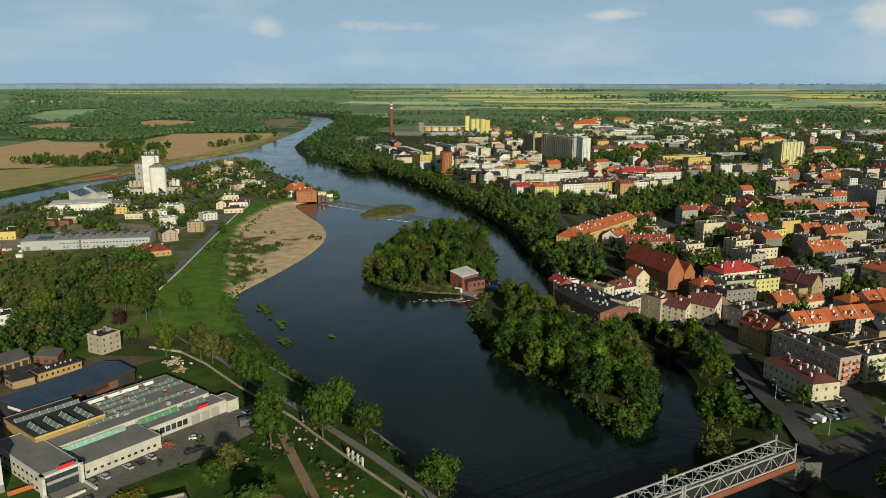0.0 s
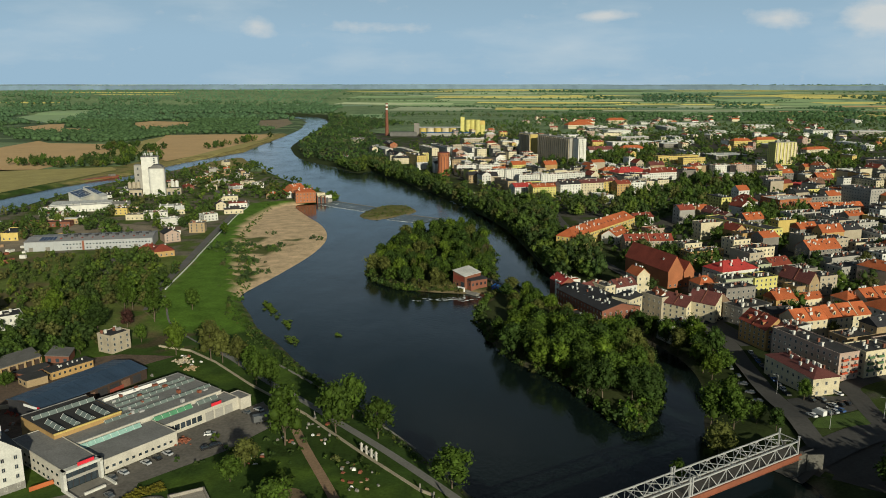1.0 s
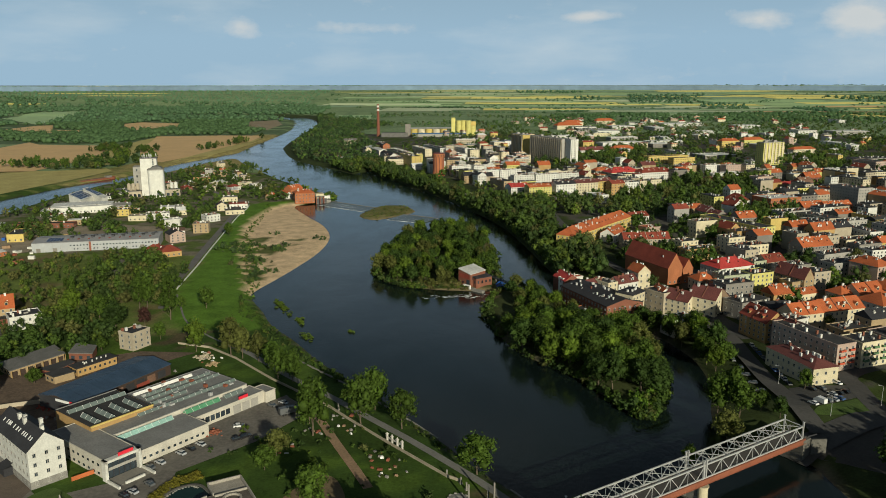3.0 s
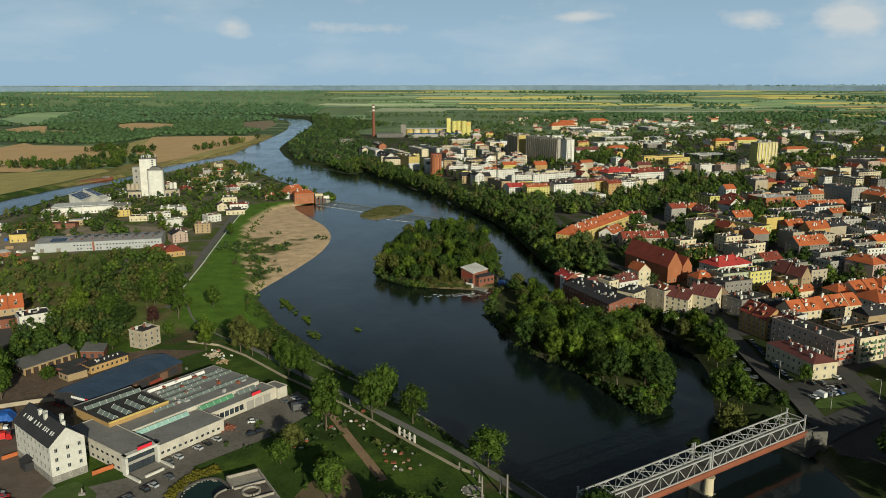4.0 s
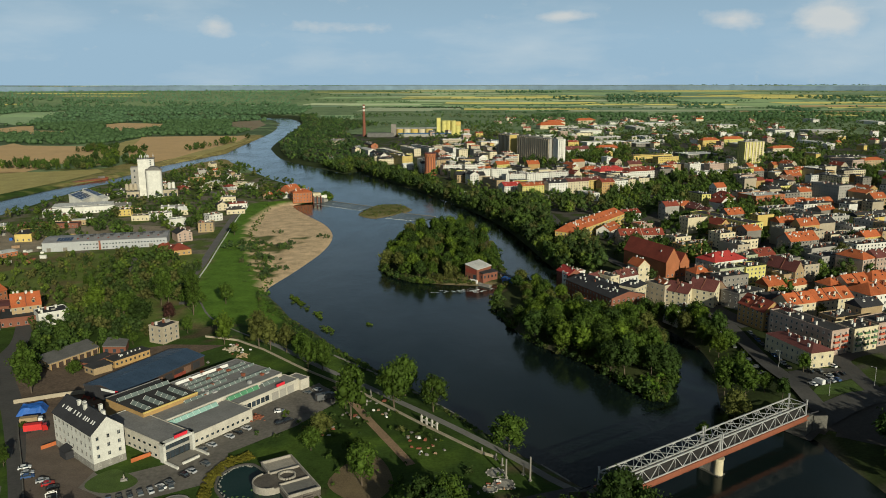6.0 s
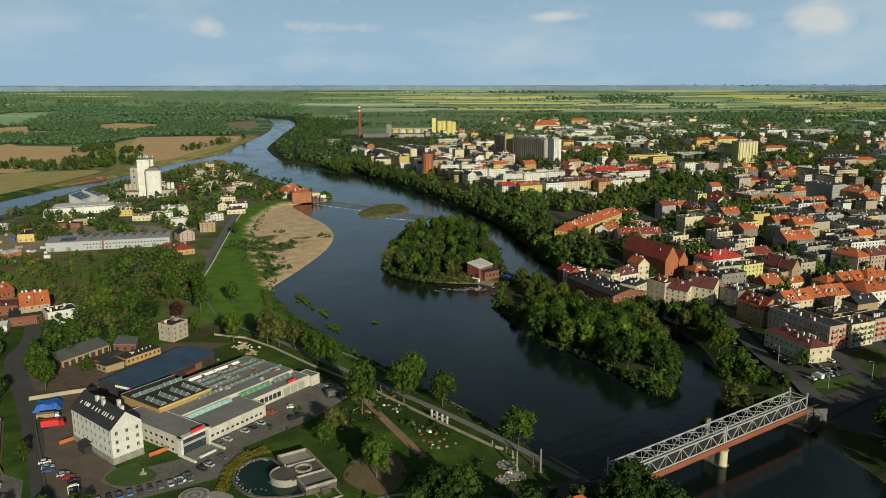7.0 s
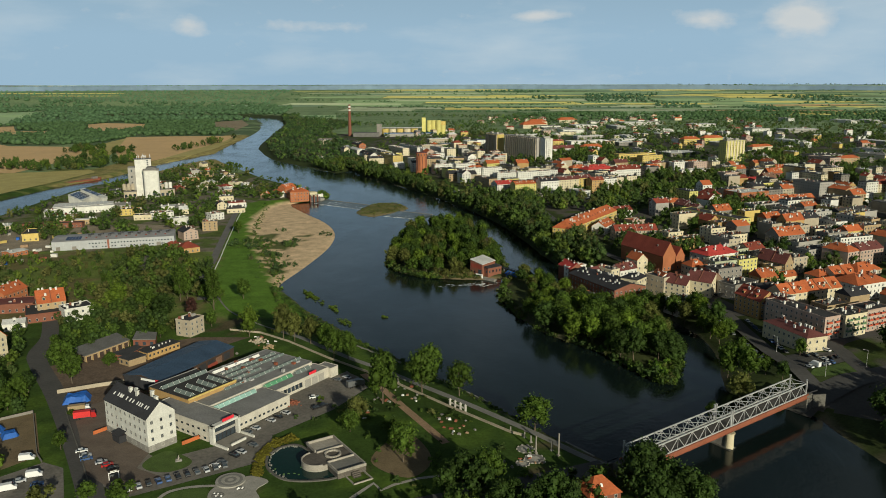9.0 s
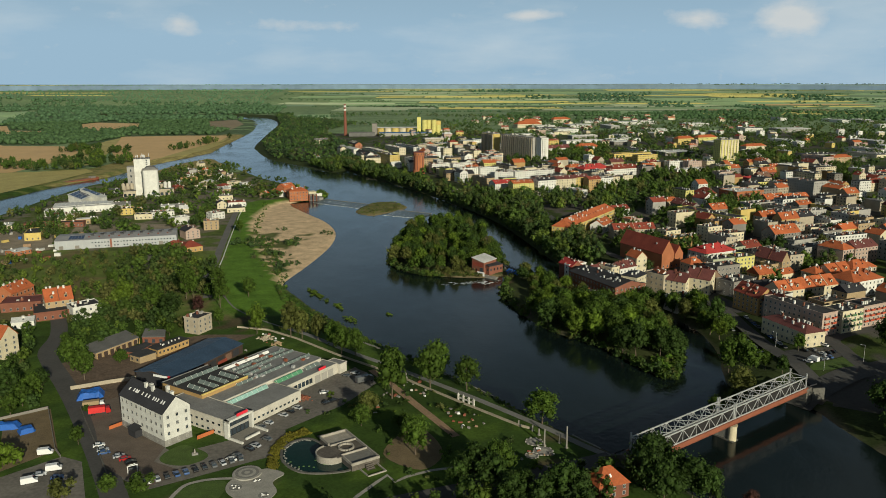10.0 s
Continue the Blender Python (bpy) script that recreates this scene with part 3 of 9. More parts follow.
def tree(x, y, height, kind="round", tone="leaf_mid", where="on the river bank", wide=1.0):
    near = distance(np.array([x]), np.array([y]), STREET)[0]
    if near < 8.5:
        x, y = x + (8.5 - near) * 0.86, y + (8.5 - near) * 0.5
    meshes = TREES[kind + tone]
    cr, tr = meshes[rng.randint(len(meshes))]
    s = height / HEIGHTS[kind]
    name = "shrub" if kind == "bush" else "tree"
    ob = thing(name, f"{TREE_WORDS[tone]} {KIND_WORDS[kind]} {where}", name, x, y, gz(x, y) - 0.1, rng.uniform(0, 360), group="trees " + where)
    if where == BANK and kind == "round":
        wide *= 0.9
    ob.scale = (s * wide, s * wide, s)
    part("trunk", tr, "", ob)
    part("crown", cr, "", ob)
    return ob


def scatter(loop, gap, seed, keep=None):
    """Evenly strewn places inside a plan loop."""
    loop = np.array(loop, float)
    rs = np.random.RandomState(seed)
    (x0, y0), (x1, y1) = loop.min(0), loop.max(0)
    gx, gy = np.meshgrid(np.arange(x0, x1, gap), np.arange(y0, y1, gap))
    p = np.stack([gx.ravel(), gy.ravel()], 1) + rs.uniform(-0.45, 0.45, (gx.size, 2)) * gap
    p = p[inside(p[:, 0], p[:, 1], loop)]
    if keep is not None:
        p = p[keep(p[:, 0], p[:, 1])]
    return p


TONES = np.array([(0.062, 0.104, 0.019), (0.043, 0.074, 0.019), (0.094, 0.138, 0.022), (0.094, 0.104, 0.032), (0.056, 0.085, 0.023)])
FOREST = {"mid": [crown(np.random.RandomState(30 + i), 14, 5.6, 0.4, 7, 26, 0.70, 1.15, core=BALL1, loose=(0.66, 1.06)) for i in range(7)],
          "far": [crown(np.random.RandomState(50 + i), 14, 6.6, 0.0, 3, 8, 1.7, core=BALL1) for i in range(5)],
          "canopy": [crown(np.random.RandomState(90 + i), 14, 11.5, -4.0, 1, 18, 1.5, core=BALL1) for i in range(6)],
          "low": [crown(np.random.RandomState(70 + i), 4.0, 3.0, 0.0, 3, 16, 0.7, core=BALL1) for i in range(4)]}


def woodland(name, pts, kind, lo, hi, label, bright=1.0, tones=(0.35, 0.3, 0.1, 0.1, 0.15), seed=1, category="woodland"):
    """Many trees that stand too close to count, as one mesh."""
    if not len(pts):
        return
    rs = np.random.RandomState(seed)
    z = land(pts[:, 0], pts[:, 1])[0]
    base = 4.0 if kind == "low" else 14.0
    V, F, T, k = [], [], [], 0
    for (x, y), h in zip(pts, z):
        v, f = FOREST[kind][rs.randint(len(FOREST[kind]))]
        s, a = rs.uniform(lo, hi) / base, rs.uniform(0, 6.28)
        wide = s * rs.uniform(0.85, 1.2)
        c, n = math.cos(a) * wide, math.sin(a) * wide
        V.append(np.stack([x + c * v[:, 0] - n * v[:, 1], y + n * v[:, 0] + c * v[:, 1], h - 0.2 + s * v[:, 2]], 1))
        F.append(f + k)
        even = kind == "canopy"
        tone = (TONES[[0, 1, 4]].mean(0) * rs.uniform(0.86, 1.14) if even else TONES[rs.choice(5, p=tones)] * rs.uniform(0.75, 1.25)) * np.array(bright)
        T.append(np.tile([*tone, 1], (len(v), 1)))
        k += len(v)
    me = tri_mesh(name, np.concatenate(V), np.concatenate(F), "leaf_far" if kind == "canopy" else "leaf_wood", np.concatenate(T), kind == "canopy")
    return tagged(new(name, me), label, category, kind="stuff")


# ---- houses ----
WINDOW = Shape()
for sx, sz, px, pz in ((1.0, 0.1, 0, -0.5), (1.0, 0.1, 0, 0.4), (0.1, 0.8, -0.45, -0.4), (0.1, 0.8, 0.45, -0.4), (0.07, 0.8, 0, -0.4)):
    WINDOW.box(px, -0.02, pz, sx, 0.10, sz, 0)
WINDOW.add([(-0.45, -0.025, -0.4), (0.45, -0.025, -0.4), (0.45, -0.025, 0.4), (-0.45, -0.025, 0.4)], [(0, 1, 2, 3)], 1)
mat("frame_dull", (0.36, 0.35, 0.32), 0.7, vary=0.15)
WINDOW_MESH = WINDOW.mesh("window", ["frame_dull", "glass"])
PLAIN = Shape()
PLAIN.box(0, -0.02, -0.5, 1.0, 0.08, 1.0, 0)
PLAIN.add([(-0.42, -0.066, -0.42), (0.42, -0.066, -0.42), (0.42, -0.066, 0.42), (-0.42, -0.066, 0.42)], [(0, 1, 2, 3)], 1)


def facades(w, d):
    """The four walls: middle, turn, length."""
    return (((0, -d / 2), 0, w), ((w / 2, 0), 90, d), ((0, d / 2), 180, w), ((-w / 2, 0), 270, d))


def windows(owner, w, d, h, floors, bay, detail, base=0.9, wide=1.1, high=1.5, sides=(0, 1, 2, 3), gable=0):
    """Rows of windows: own objects on near houses, one joined part on far ones."""
    step = (h - 0.4) / floors
    joined = Shape()
    for k in sides:
        (mx, my), turn, length = facades(w, d)[k]
        n = max(1, int((length - 1.2) / bay))
        t = radians(turn)
        for fl in range(floors):
            for i in range(n):
                u = (i - (n - 1) / 2) * length / n
                x, y, z = mx + math.cos(t) * u, my + math.sin(t) * u, fl * step + base + high / 2
                hh = min(high, step - 0.9)
                if detail > 1:
                    ob = new("window", WINDOW_MESH)
                    ob.parent = owner
                    ob.matrix_basis = pose(x, y, z, 0, 0, turn) @ Matrix.Diagonal((wide, 1, hh, 1))
                else:
                    m = pose(x, y, z, 0, 0, turn) @ Matrix.Diagonal((wide, 1, hh, 1))
                    for sl in (0, 1):
                        joined.add([m @ Vector(p) for p in PLAIN.v], [f for f, q in zip(PLAIN.f, PLAIN.m) if q == sl], sl)
    if joined.f:
        tagged(part("glazing", joined, "frame_dull glass", owner), kind="stuff")


FAR = {}
FAR_SLOTS = ["wall_" + k for k in WALLS] + ["roof_" + k for k in ROOFS] + ["frame_white", "glass"]


def far_house(x, y, w, d, h, turn, roof, rise, wall, tiles, floors, z, group):
    """A house too far off to pick apart: walls, roof and windows go into one joined mesh of its quarter."""
    s = FAR.setdefault(group, Shape())
    m = pose(x, y, z, 0, 0, turn)
    loc = Shape().box(0, 0, -0.8, w, d, h + 0.8, FAR_SLOTS.index("wall_" + wall))
    k = FAR_SLOTS.index("roof_" + tiles)
    if roof == "flat":
        loc.box(0, 0, h, w + 0.3, d + 0.3, 0.5, k)
    else:
        r = w / 2 + 0.3 if roof != "hip" else max(0.2, w / 2 - d * 0.42)
        e = 0.4
        loc.add([(-w / 2 - e, -d / 2 - e, h), (w / 2 + e, -d / 2 - e, h), (w / 2 + e, d / 2 + e, h), (-w / 2 - e, d / 2 + e, h), (-r, 0, h + rise), (r, 0, h + rise)],
                [(0, 1, 5, 4), (2, 3, 4, 5), (3, 2, 1, 0)], k)
        loc.add([(-w / 2 - e, -d / 2 - e, h), (w / 2 + e, -d / 2 - e, h), (w / 2 + e, d / 2 + e, h), (-w / 2 - e, d / 2 + e, h), (-r, 0, h + rise), (r, 0, h + rise)],
                [(1, 2, 5), (3, 0, 4)], k if roof == "hip" else FAR_SLOTS.index("wall_" + wall))
        loc.box(w * 0.2, d * 0.1, h + rise * 0.5, 1.0, 0.8, rise * 0.5 + 1.4, FAR_SLOTS.index("wall_brick"))
    vary = np.random.RandomState(int(abs(x * 3 + y * 5)) % 99991)
    for i in range(int(w / 5)):
        cx, cy = vary.uniform(-0.45, 0.45) * w, vary.uniform(-0.35, 0.35) * d
        loc.box(cx, cy, h + (0.3 if roof == "flat" else rise * max(0.0, 1 - 2 * abs(cy) / d) - 0.4), 1.2, 0.8, 1.7, FAR_SLOTS.index("wall_white"))
    step = (h - 0.4) / max(1, floors)
    for (mx, my), tt, length in facades(w, d)[:2] + facades(w, d)[3:]:
        n = max(1, int((length - 1.2) / 3.4))
        for fl in range(floors):
            for i in range(n):
                u = (i - (n - 1) / 2) * length / n
                q = pose(mx + math.cos(radians(tt)) * u, my + math.sin(radians(tt)) * u, fl * step + 1.6, 0, 0, tt)
                loc.add([q @ Vector(p) for p in ((-0.6, -0.05, -0.7), (0.6, -0.05, -0.7), (0.6, -0.05, 0.7), (-0.6, -0.05, 0.7))], [(0, 1, 2, 3)], FAR_SLOTS.index("glass"))
    base = len(s.v)
    s.v += [tuple(m @ Vector(p)) for p in loc.v]
    s.f += [tuple(base + i for i in f) for f in loc.f]
    s.m += loc.m


def house(x, y, w, d, h, turn, roof="gable", rise=4.0, wall="cream", tiles="orange", floors=3, bay=3.0, detail=1, chimneys=2, label="", category="house", name="house", z=None, plinth=""):
    """A house: w along its own x, front towards its own -y; h to the eaves."""
    z = gz(x, y) if z is None else z
    if not label:
        words = {"gable": "pitched", "hip": "hipped", "flat": "flat", "half": "pitched"}[roof]
        label = f"{floors}-storey {wall.replace('_', ' ')} plastered town house with a {words} {tiles} roof"
        if "brick" in wall:
            label = f"{floors}-storey {wall.replace('_', ' ')} building with a {words} {tiles} roof"
    ob = thing(name, label, category, x, y, z, turn)
    body = Shape().box(0, 0, -0.8, w, d, h + 0.8)
    e, lift = 0.45, 0.0
    top = Shape()
    if roof == "flat":
        ring = lambda k, zz: [(sx * (w / 2 + k), sy * (d / 2 + k), zz) for sx, sy in ((-1, -1), (1, -1), (1, 1), (-1, 1))]
        top.add(ring(0.15, h), [(3, 2, 1, 0)], 1)
        top.v += ring(0.15, h + 0.7) + ring(-0.2, h + 0.7) + ring(-0.2, h + 0.3)
        for lo, hi in ((0, 4), (4, 8), (8, 12)):
            for i in range(4):
                top.f.append((lo + i, lo + (i + 1) % 4, hi + (i + 1) % 4, hi + i))
                top.m.append(1)
        top.f.append((12, 13, 14, 15))
        top.m.append(0)
    elif roof in ("gable", "half"):
        if roof == "gable":
            body.add([(-w / 2, -d / 2, h), (-w / 2, d / 2, h), (-w / 2, 0, h + rise)], [(0, 2, 1)])
            body.add([(w / 2, -d / 2, h), (w / 2, d / 2, h), (w / 2, 0, h + rise)], [(0, 1, 2)])
        slope = rise / (d / 2)
        over = w / 2 + 0.25
        y, zl, zr = d / 2 + e, h - e * slope + 0.05, h + rise + 0.05
        ends = [[(px, -y, zl), (px, 0, zr), (px, y, zl), (px, y, zl + 0.22), (px, 0, zr + 0.24), (px, -y, zl + 0.22)] for px in (-over, over)]
        if roof == "half":
            ends = [[(px, -y, h + 0.02), (px, 0, h + 0.02), (px, y, h + 0.02), (px, y, h + 0.3), (px, 0, zr + 0.24), (px, -y, h + 0.3)] for px in (-over, over)]
        top.add(ends[0] + ends[1], [(i, (i + 1) % 6, 6 + (i + 1) % 6, 6 + i) for i in range(6)] + [(5, 4, 1, 0), (4, 3, 2, 1), (6, 7, 10, 11), (7, 8, 9, 10)])
    elif roof == "hip":
        r = max(0.2, w / 2 - d / 2 * 0.9)
        c = [(-w / 2 - e, -d / 2 - e, h), (w / 2 + e, -d / 2 - e, h), (w / 2 + e, d / 2 + e, h), (-w / 2 - e, d / 2 + e, h), (-r, 0, h + rise), (r, 0, h + rise)]
        top.add(c, [(0, 1, 5, 4), (1, 2, 5), (2, 3, 4, 5), (3, 0, 4), (3, 2, 1, 0)])
    part("wall", body, "wall_" + wall, ob)
    part("roof", top, f"roof_{tiles} wall_{wall}", ob, f"{tiles} roof")
    if plinth:
        part("plinth", Shape().box(0, 0, -0.8, w + 0.12, d + 0.12, 0.8 + 2.6), plinth, ob, "grey plinth")
    rs = np.random.RandomState(int(abs(x * 7 + y * 13)) % 100000)
    if detail and floors > 1 and chimneys:
        chimneys = max(chimneys, int(w / (2.7 if detail > 1 else 2.0)))
    fit = Shape()
    for i in range(chimneys):
        px, py = rs.uniform(-0.42, 0.42) * w, rs.uniform(-0.3, 0.3) * d
        zz = h if roof == "flat" else h + rise * max(0, 1 - abs(py) / (d / 2)) - 0.5
        if detail < 2:
            tall = rs.uniform(1.2, 2.1)
            fit.box(px, py, zz, rs.uniform(0.6, 1.5), 0.6, tall, 0 if rs.rand() < 0.6 else 1).box(px, py, zz + tall, 0.5, 0.4, 0.4, 2)
            continue
        ch = Shape().box(px, py, zz, 1.1, 0.7, 1.9)
        ch.box(px, py, zz + 1.9, 1.25, 0.85, 0.18)
        part("chimney", ch, "wall_" + ("brick" if rs.rand() < 0.25 else "white"), ob)
    if roof == "flat" and detail:
        for i in range(rs.randint(1, 4)):
            if detail < 2:
                fit.box(rs.uniform(-0.4, 0.4) * w, rs.uniform(-0.25, 0.25) * d, h + 0.25, rs.uniform(1, 2.4), rs.uniform(1, 2), rs.uniform(0.6, 1.6), 2)
                continue
            part("roof_hatch", Shape().box(rs.uniform(-0.4, 0.4) * w, rs.uniform(-0.25, 0.25) * d, h + 0.25, rs.uniform(1, 2.4), rs.uniform(1, 2), rs.uniform(0.6, 1.6)), "wall_grey", ob)
    if roof == "gable" and detail > 1 and w > 12 and floors > 1 and tiles != "slate":
        # fire walls between the houses of a terrace, and dormers over the street
        slope = rise / (d / 2)
        cells = max(2, int(round(w / 9)))
        for i in range(1, cells):
            px = -w / 2 + w * i / cells
            wall_up = Shape().add([(px + k, q, zz) for k in (-0.2, 0.2) for q, zz in ((-d / 2 - 0.3, h - 0.2), (d / 2 + 0.3, h - 0.2), (d / 2 + 0.3, h + 0.35), (0, h + rise + 0.75), (-d / 2 - 0.3, h + 0.35))],
                                  [(4, 3, 2, 1, 0), (5, 6, 7, 8, 9), (0, 5, 9, 4), (4, 9, 8, 3), (3, 8, 7, 2), (1, 2, 7, 6)])
            part("fire_wall", wall_up, "wall_brick" if i % 2 else "wall_" + wall, ob)
        for i in range(cells):
            px = -w / 2 + w * (i + 0.5) / cells
            y0, z0, hh = -d / 2 * 0.82, h + rise * 0.18, 1.7
            dormer = Shape().add([(px + k, y0, z0 - 0.3) for k in (-0.9, 0.9)] + [(px + k, y0, z0 + hh) for k in (-0.9, 0.9)] + [(px + k, y0 + hh / slope + 0.2, z0 + hh) for k in (-0.9, 0.9)] + [(px, y0, z0 + hh + 0.7), (px, y0 + (hh + 0.7) / slope + 0.2, z0 + hh + 0.7)],
                                 [(0, 1, 3, 6, 2), (0, 2, 4), (1, 5, 3)], 0)
            dormer.add([(px - 1.05, y0 - 0.2, z0 + hh - 0.1), (px - 1.05, y0 + hh / slope + 0.3, z0 + hh - 0.1), (px, y0 + (hh + 0.7) / slope + 0.3, z0 + hh + 0.76), (px, y0 - 0.2, z0 + hh + 0.76),
                        (px + 1.05, y0 - 0.2, z0 + hh - 0.1), (px + 1.05, y0 + hh / slope + 0.3, z0 + hh - 0.1)], [(0, 3, 2, 1), (3, 4, 5, 2)], 1)
            dm = part("dormer", dormer, f"wall_{wall} roof_{tiles}", ob)
            part("dormer_window", Shape().box(px, y0 - 0.04, z0 + 0.2, 1.1, 0.1, 1.2), "glass", dm)
    if roof in ("gable", "half", "hip") and detail and w > 9:
        slope = rise / (d / 2)
        for i in range(int(w / 6)):
            px = (i + 0.5) / int(w / 6) * w - w / 2 + rs.uniform(-0.6, 0.6)
            if roof == "hip" and abs(px) > w / 2 - d / 2:
                continue
            py = -d / 2 * 0.55
            zz = h + rise * 0.45 + 0.3
            m = pose(px, py, zz, math.degrees(math.atan(slope)), 0, 0)
            sk = Shape()
            sk.add([m @ Vector(p) for p in ((-0.4, -0.6, 0.02), (0.4, -0.6, 0.02), (0.4, 0.6, 0.02), (-0.4, 0.6, 0.02), (-0.4, -0.6, -0.3), (0.4, -0.6, -0.3), (0.4, 0.6, -0.3), (-0.4, 0.6, -0.3))],
                   [(0, 1, 2, 3), (0, 4, 5, 1), (1, 5, 6, 2), (2, 6, 7, 3), (3, 7, 4, 0)])
            if detail < 2:
                fit.add(sk.v, sk.f, 0 if rs.rand() < 0.4 else 3)
                continue
            part("skylight", sk, "frame_white" if rs.rand() < 0.4 else "glass", ob)
    if fit.f:
        tagged(part("roof_clutter", fit, "wall_white wall_brick wall_grey glass", ob), kind="stuff")
    if floors:
        windows(ob, w, d, h, floors, bay, detail, sides=(0, 1, 2, 3) if detail > 1 else (0, 1, 3))
    return ob

# ---- the road bridge ----
mat("deck_grey", (0.075, 0.068, 0.062), 0.9, vary=0.3, scale=1.5, bump=0.2)
mat("stone_dark", (0.11, 0.105, 0.092), 0.9, vary=0.4, scale=2, bump=0.5)
def bridge():
    length, wide, deck, top = 104.2, 7.3, 8.9, 13.9
    ob = thing("truss_bridge", "pale steel truss road bridge with a rust-red girder over the river", "bridge", 71.1, 248.8, 0, 36.5)
    part("deck", Shape().box(length / 2, wide / 2, deck - 0.5, length + 5, wide - 0.5, 0.5), "deck_grey", ob, "dark grey carriageway")
    n = 26
    for side, y, out in (("near", 0.0, -0.42), ("far", wide, 0.42)):
        part("girder", Shape().box(length / 2, y + out, deck - 1.9, length + 3, 0.3, 1.9).box(length / 2, y + out, deck - 1.95, length + 3, 0.7, 0.14).box(length / 2, y + out, deck - 0.1, length + 3, 0.55, 0.12), "steel_rust", ob, "rust-red plate girder")
        for i in range(2):
            part("top_chord", Shape().box(length * (0.25 + 0.5 * i), y, top - 0.42, length / 2 - 1.0, 0.42, 0.42), "steel_pale", ob)
        part("bottom_chord", Shape().box(length / 2, y, deck - 0.05, length, 0.4, 0.42), "steel_pale", ob)
        for i in range(n):
            x0, x1 = length * i / n, length * (i + 1) / n
            p, q = ((x0, y, deck + 0.2), (x1, y, top - 0.3)) if i % 2 == 0 else ((x0, y, top - 0.3), (x1, y, deck + 0.2))
            part("diagonal", Shape().beam(p, q, 0.21, 0.21), "steel_pale", ob)
            if i % 2:
                part("hanger", Shape().box(x0, y, deck, 0.13, 0.13, top - deck - 0.3), "steel_pale", ob)
        for x in (0, length / 2 - 0.6, length / 2 + 0.6, length):
            part("portal_post", Shape().box(x, y, deck - 1, 0.45, 0.5, top - deck + 2.4).box(x, y, top + 1.3, 0.6, 0.65, 0.2), "steel_pale", ob)
    for i in range(n + 1):
        x = length * i / n
        if i % 2 == 0:
            part("cross_beam", Shape().box(x, wide / 2, top - 0.35, 0.24, wide, 0.26), "steel_pale", ob)
            if i < n:
                x1 = length * (i + 2) / n
                part("wind_brace", Shape().beam((x, 0, top - 0.3), (x1, wide, top - 0.3), 0.16, 0.16), "steel_pale", ob)
                part("wind_brace", Shape().beam((x, wide, top - 0.34), (x1, 0, top - 0.34), 0.16, 0.16), "steel_pale", ob)
        part("deck_joist", Shape().box(x, wide / 2, deck - 0.9, 0.25, wide - 0.4, 0.4), "steel_rust", ob)
    m = length / 2
    # sun and shade are in the tones: near shaft lit, far shaft dark
    part("pier", Shape().drum(m, 0.3, -2.5, 1.75, 1.6, 8.6, 20), "wall_cream", ob, "round pier shaft in a sunlit pale tone")
    part("pier", Shape().drum(m, wide - 0.3, -2.5, 1.75, 1.6, 8.6, 20), "stone_dark", ob, "round pier shaft in a shaded dark tone")
    part("pier_wall", Shape().box(m, wide / 2, -2.5, 2.4, wide - 2, 8.4), "concrete", ob)
    part("pier_cap", Shape().drum(m, 0.3, 6.1, 1.95, 1.95, 0.35, 20), "wall_cream", ob)
    part("pier_footing", Shape().box(m, wide / 2, -2.5, 4.6, wide + 4.5, 2.9, taper=0.82), "stone_dark", ob)
    for x, s in ((-2.4, -1), (length + 2.4, 1)):
        part("abutment", Shape().box(x, wide / 2, -1, 4.4, wide + 1.2, deck + 0.4), "stone_dark", ob, "weathered dark stone abutment")
        for k in (-1, 1):
            part("wing_wall", Shape().beam((x + 2 * s, wide / 2 + k * (wide / 2 + 0.8), deck * 0.5 - 0.5), (x + 7 * s, wide / 2 + k * (wide / 2 + 3.6), deck * 0.5 - 0.5), 0.6, deck * 0.9), "stone_dark", ob)
            part("parapet", Shape().beam((x, wide / 2 + k * (wide / 2 + 0.6), deck + 0.5), (x + 5 * s, wide / 2 + k * (wide / 2 + 0.9), deck + 0.3), 0.1, 0.5), "steel_dark", ob)
    return ob


bridge()


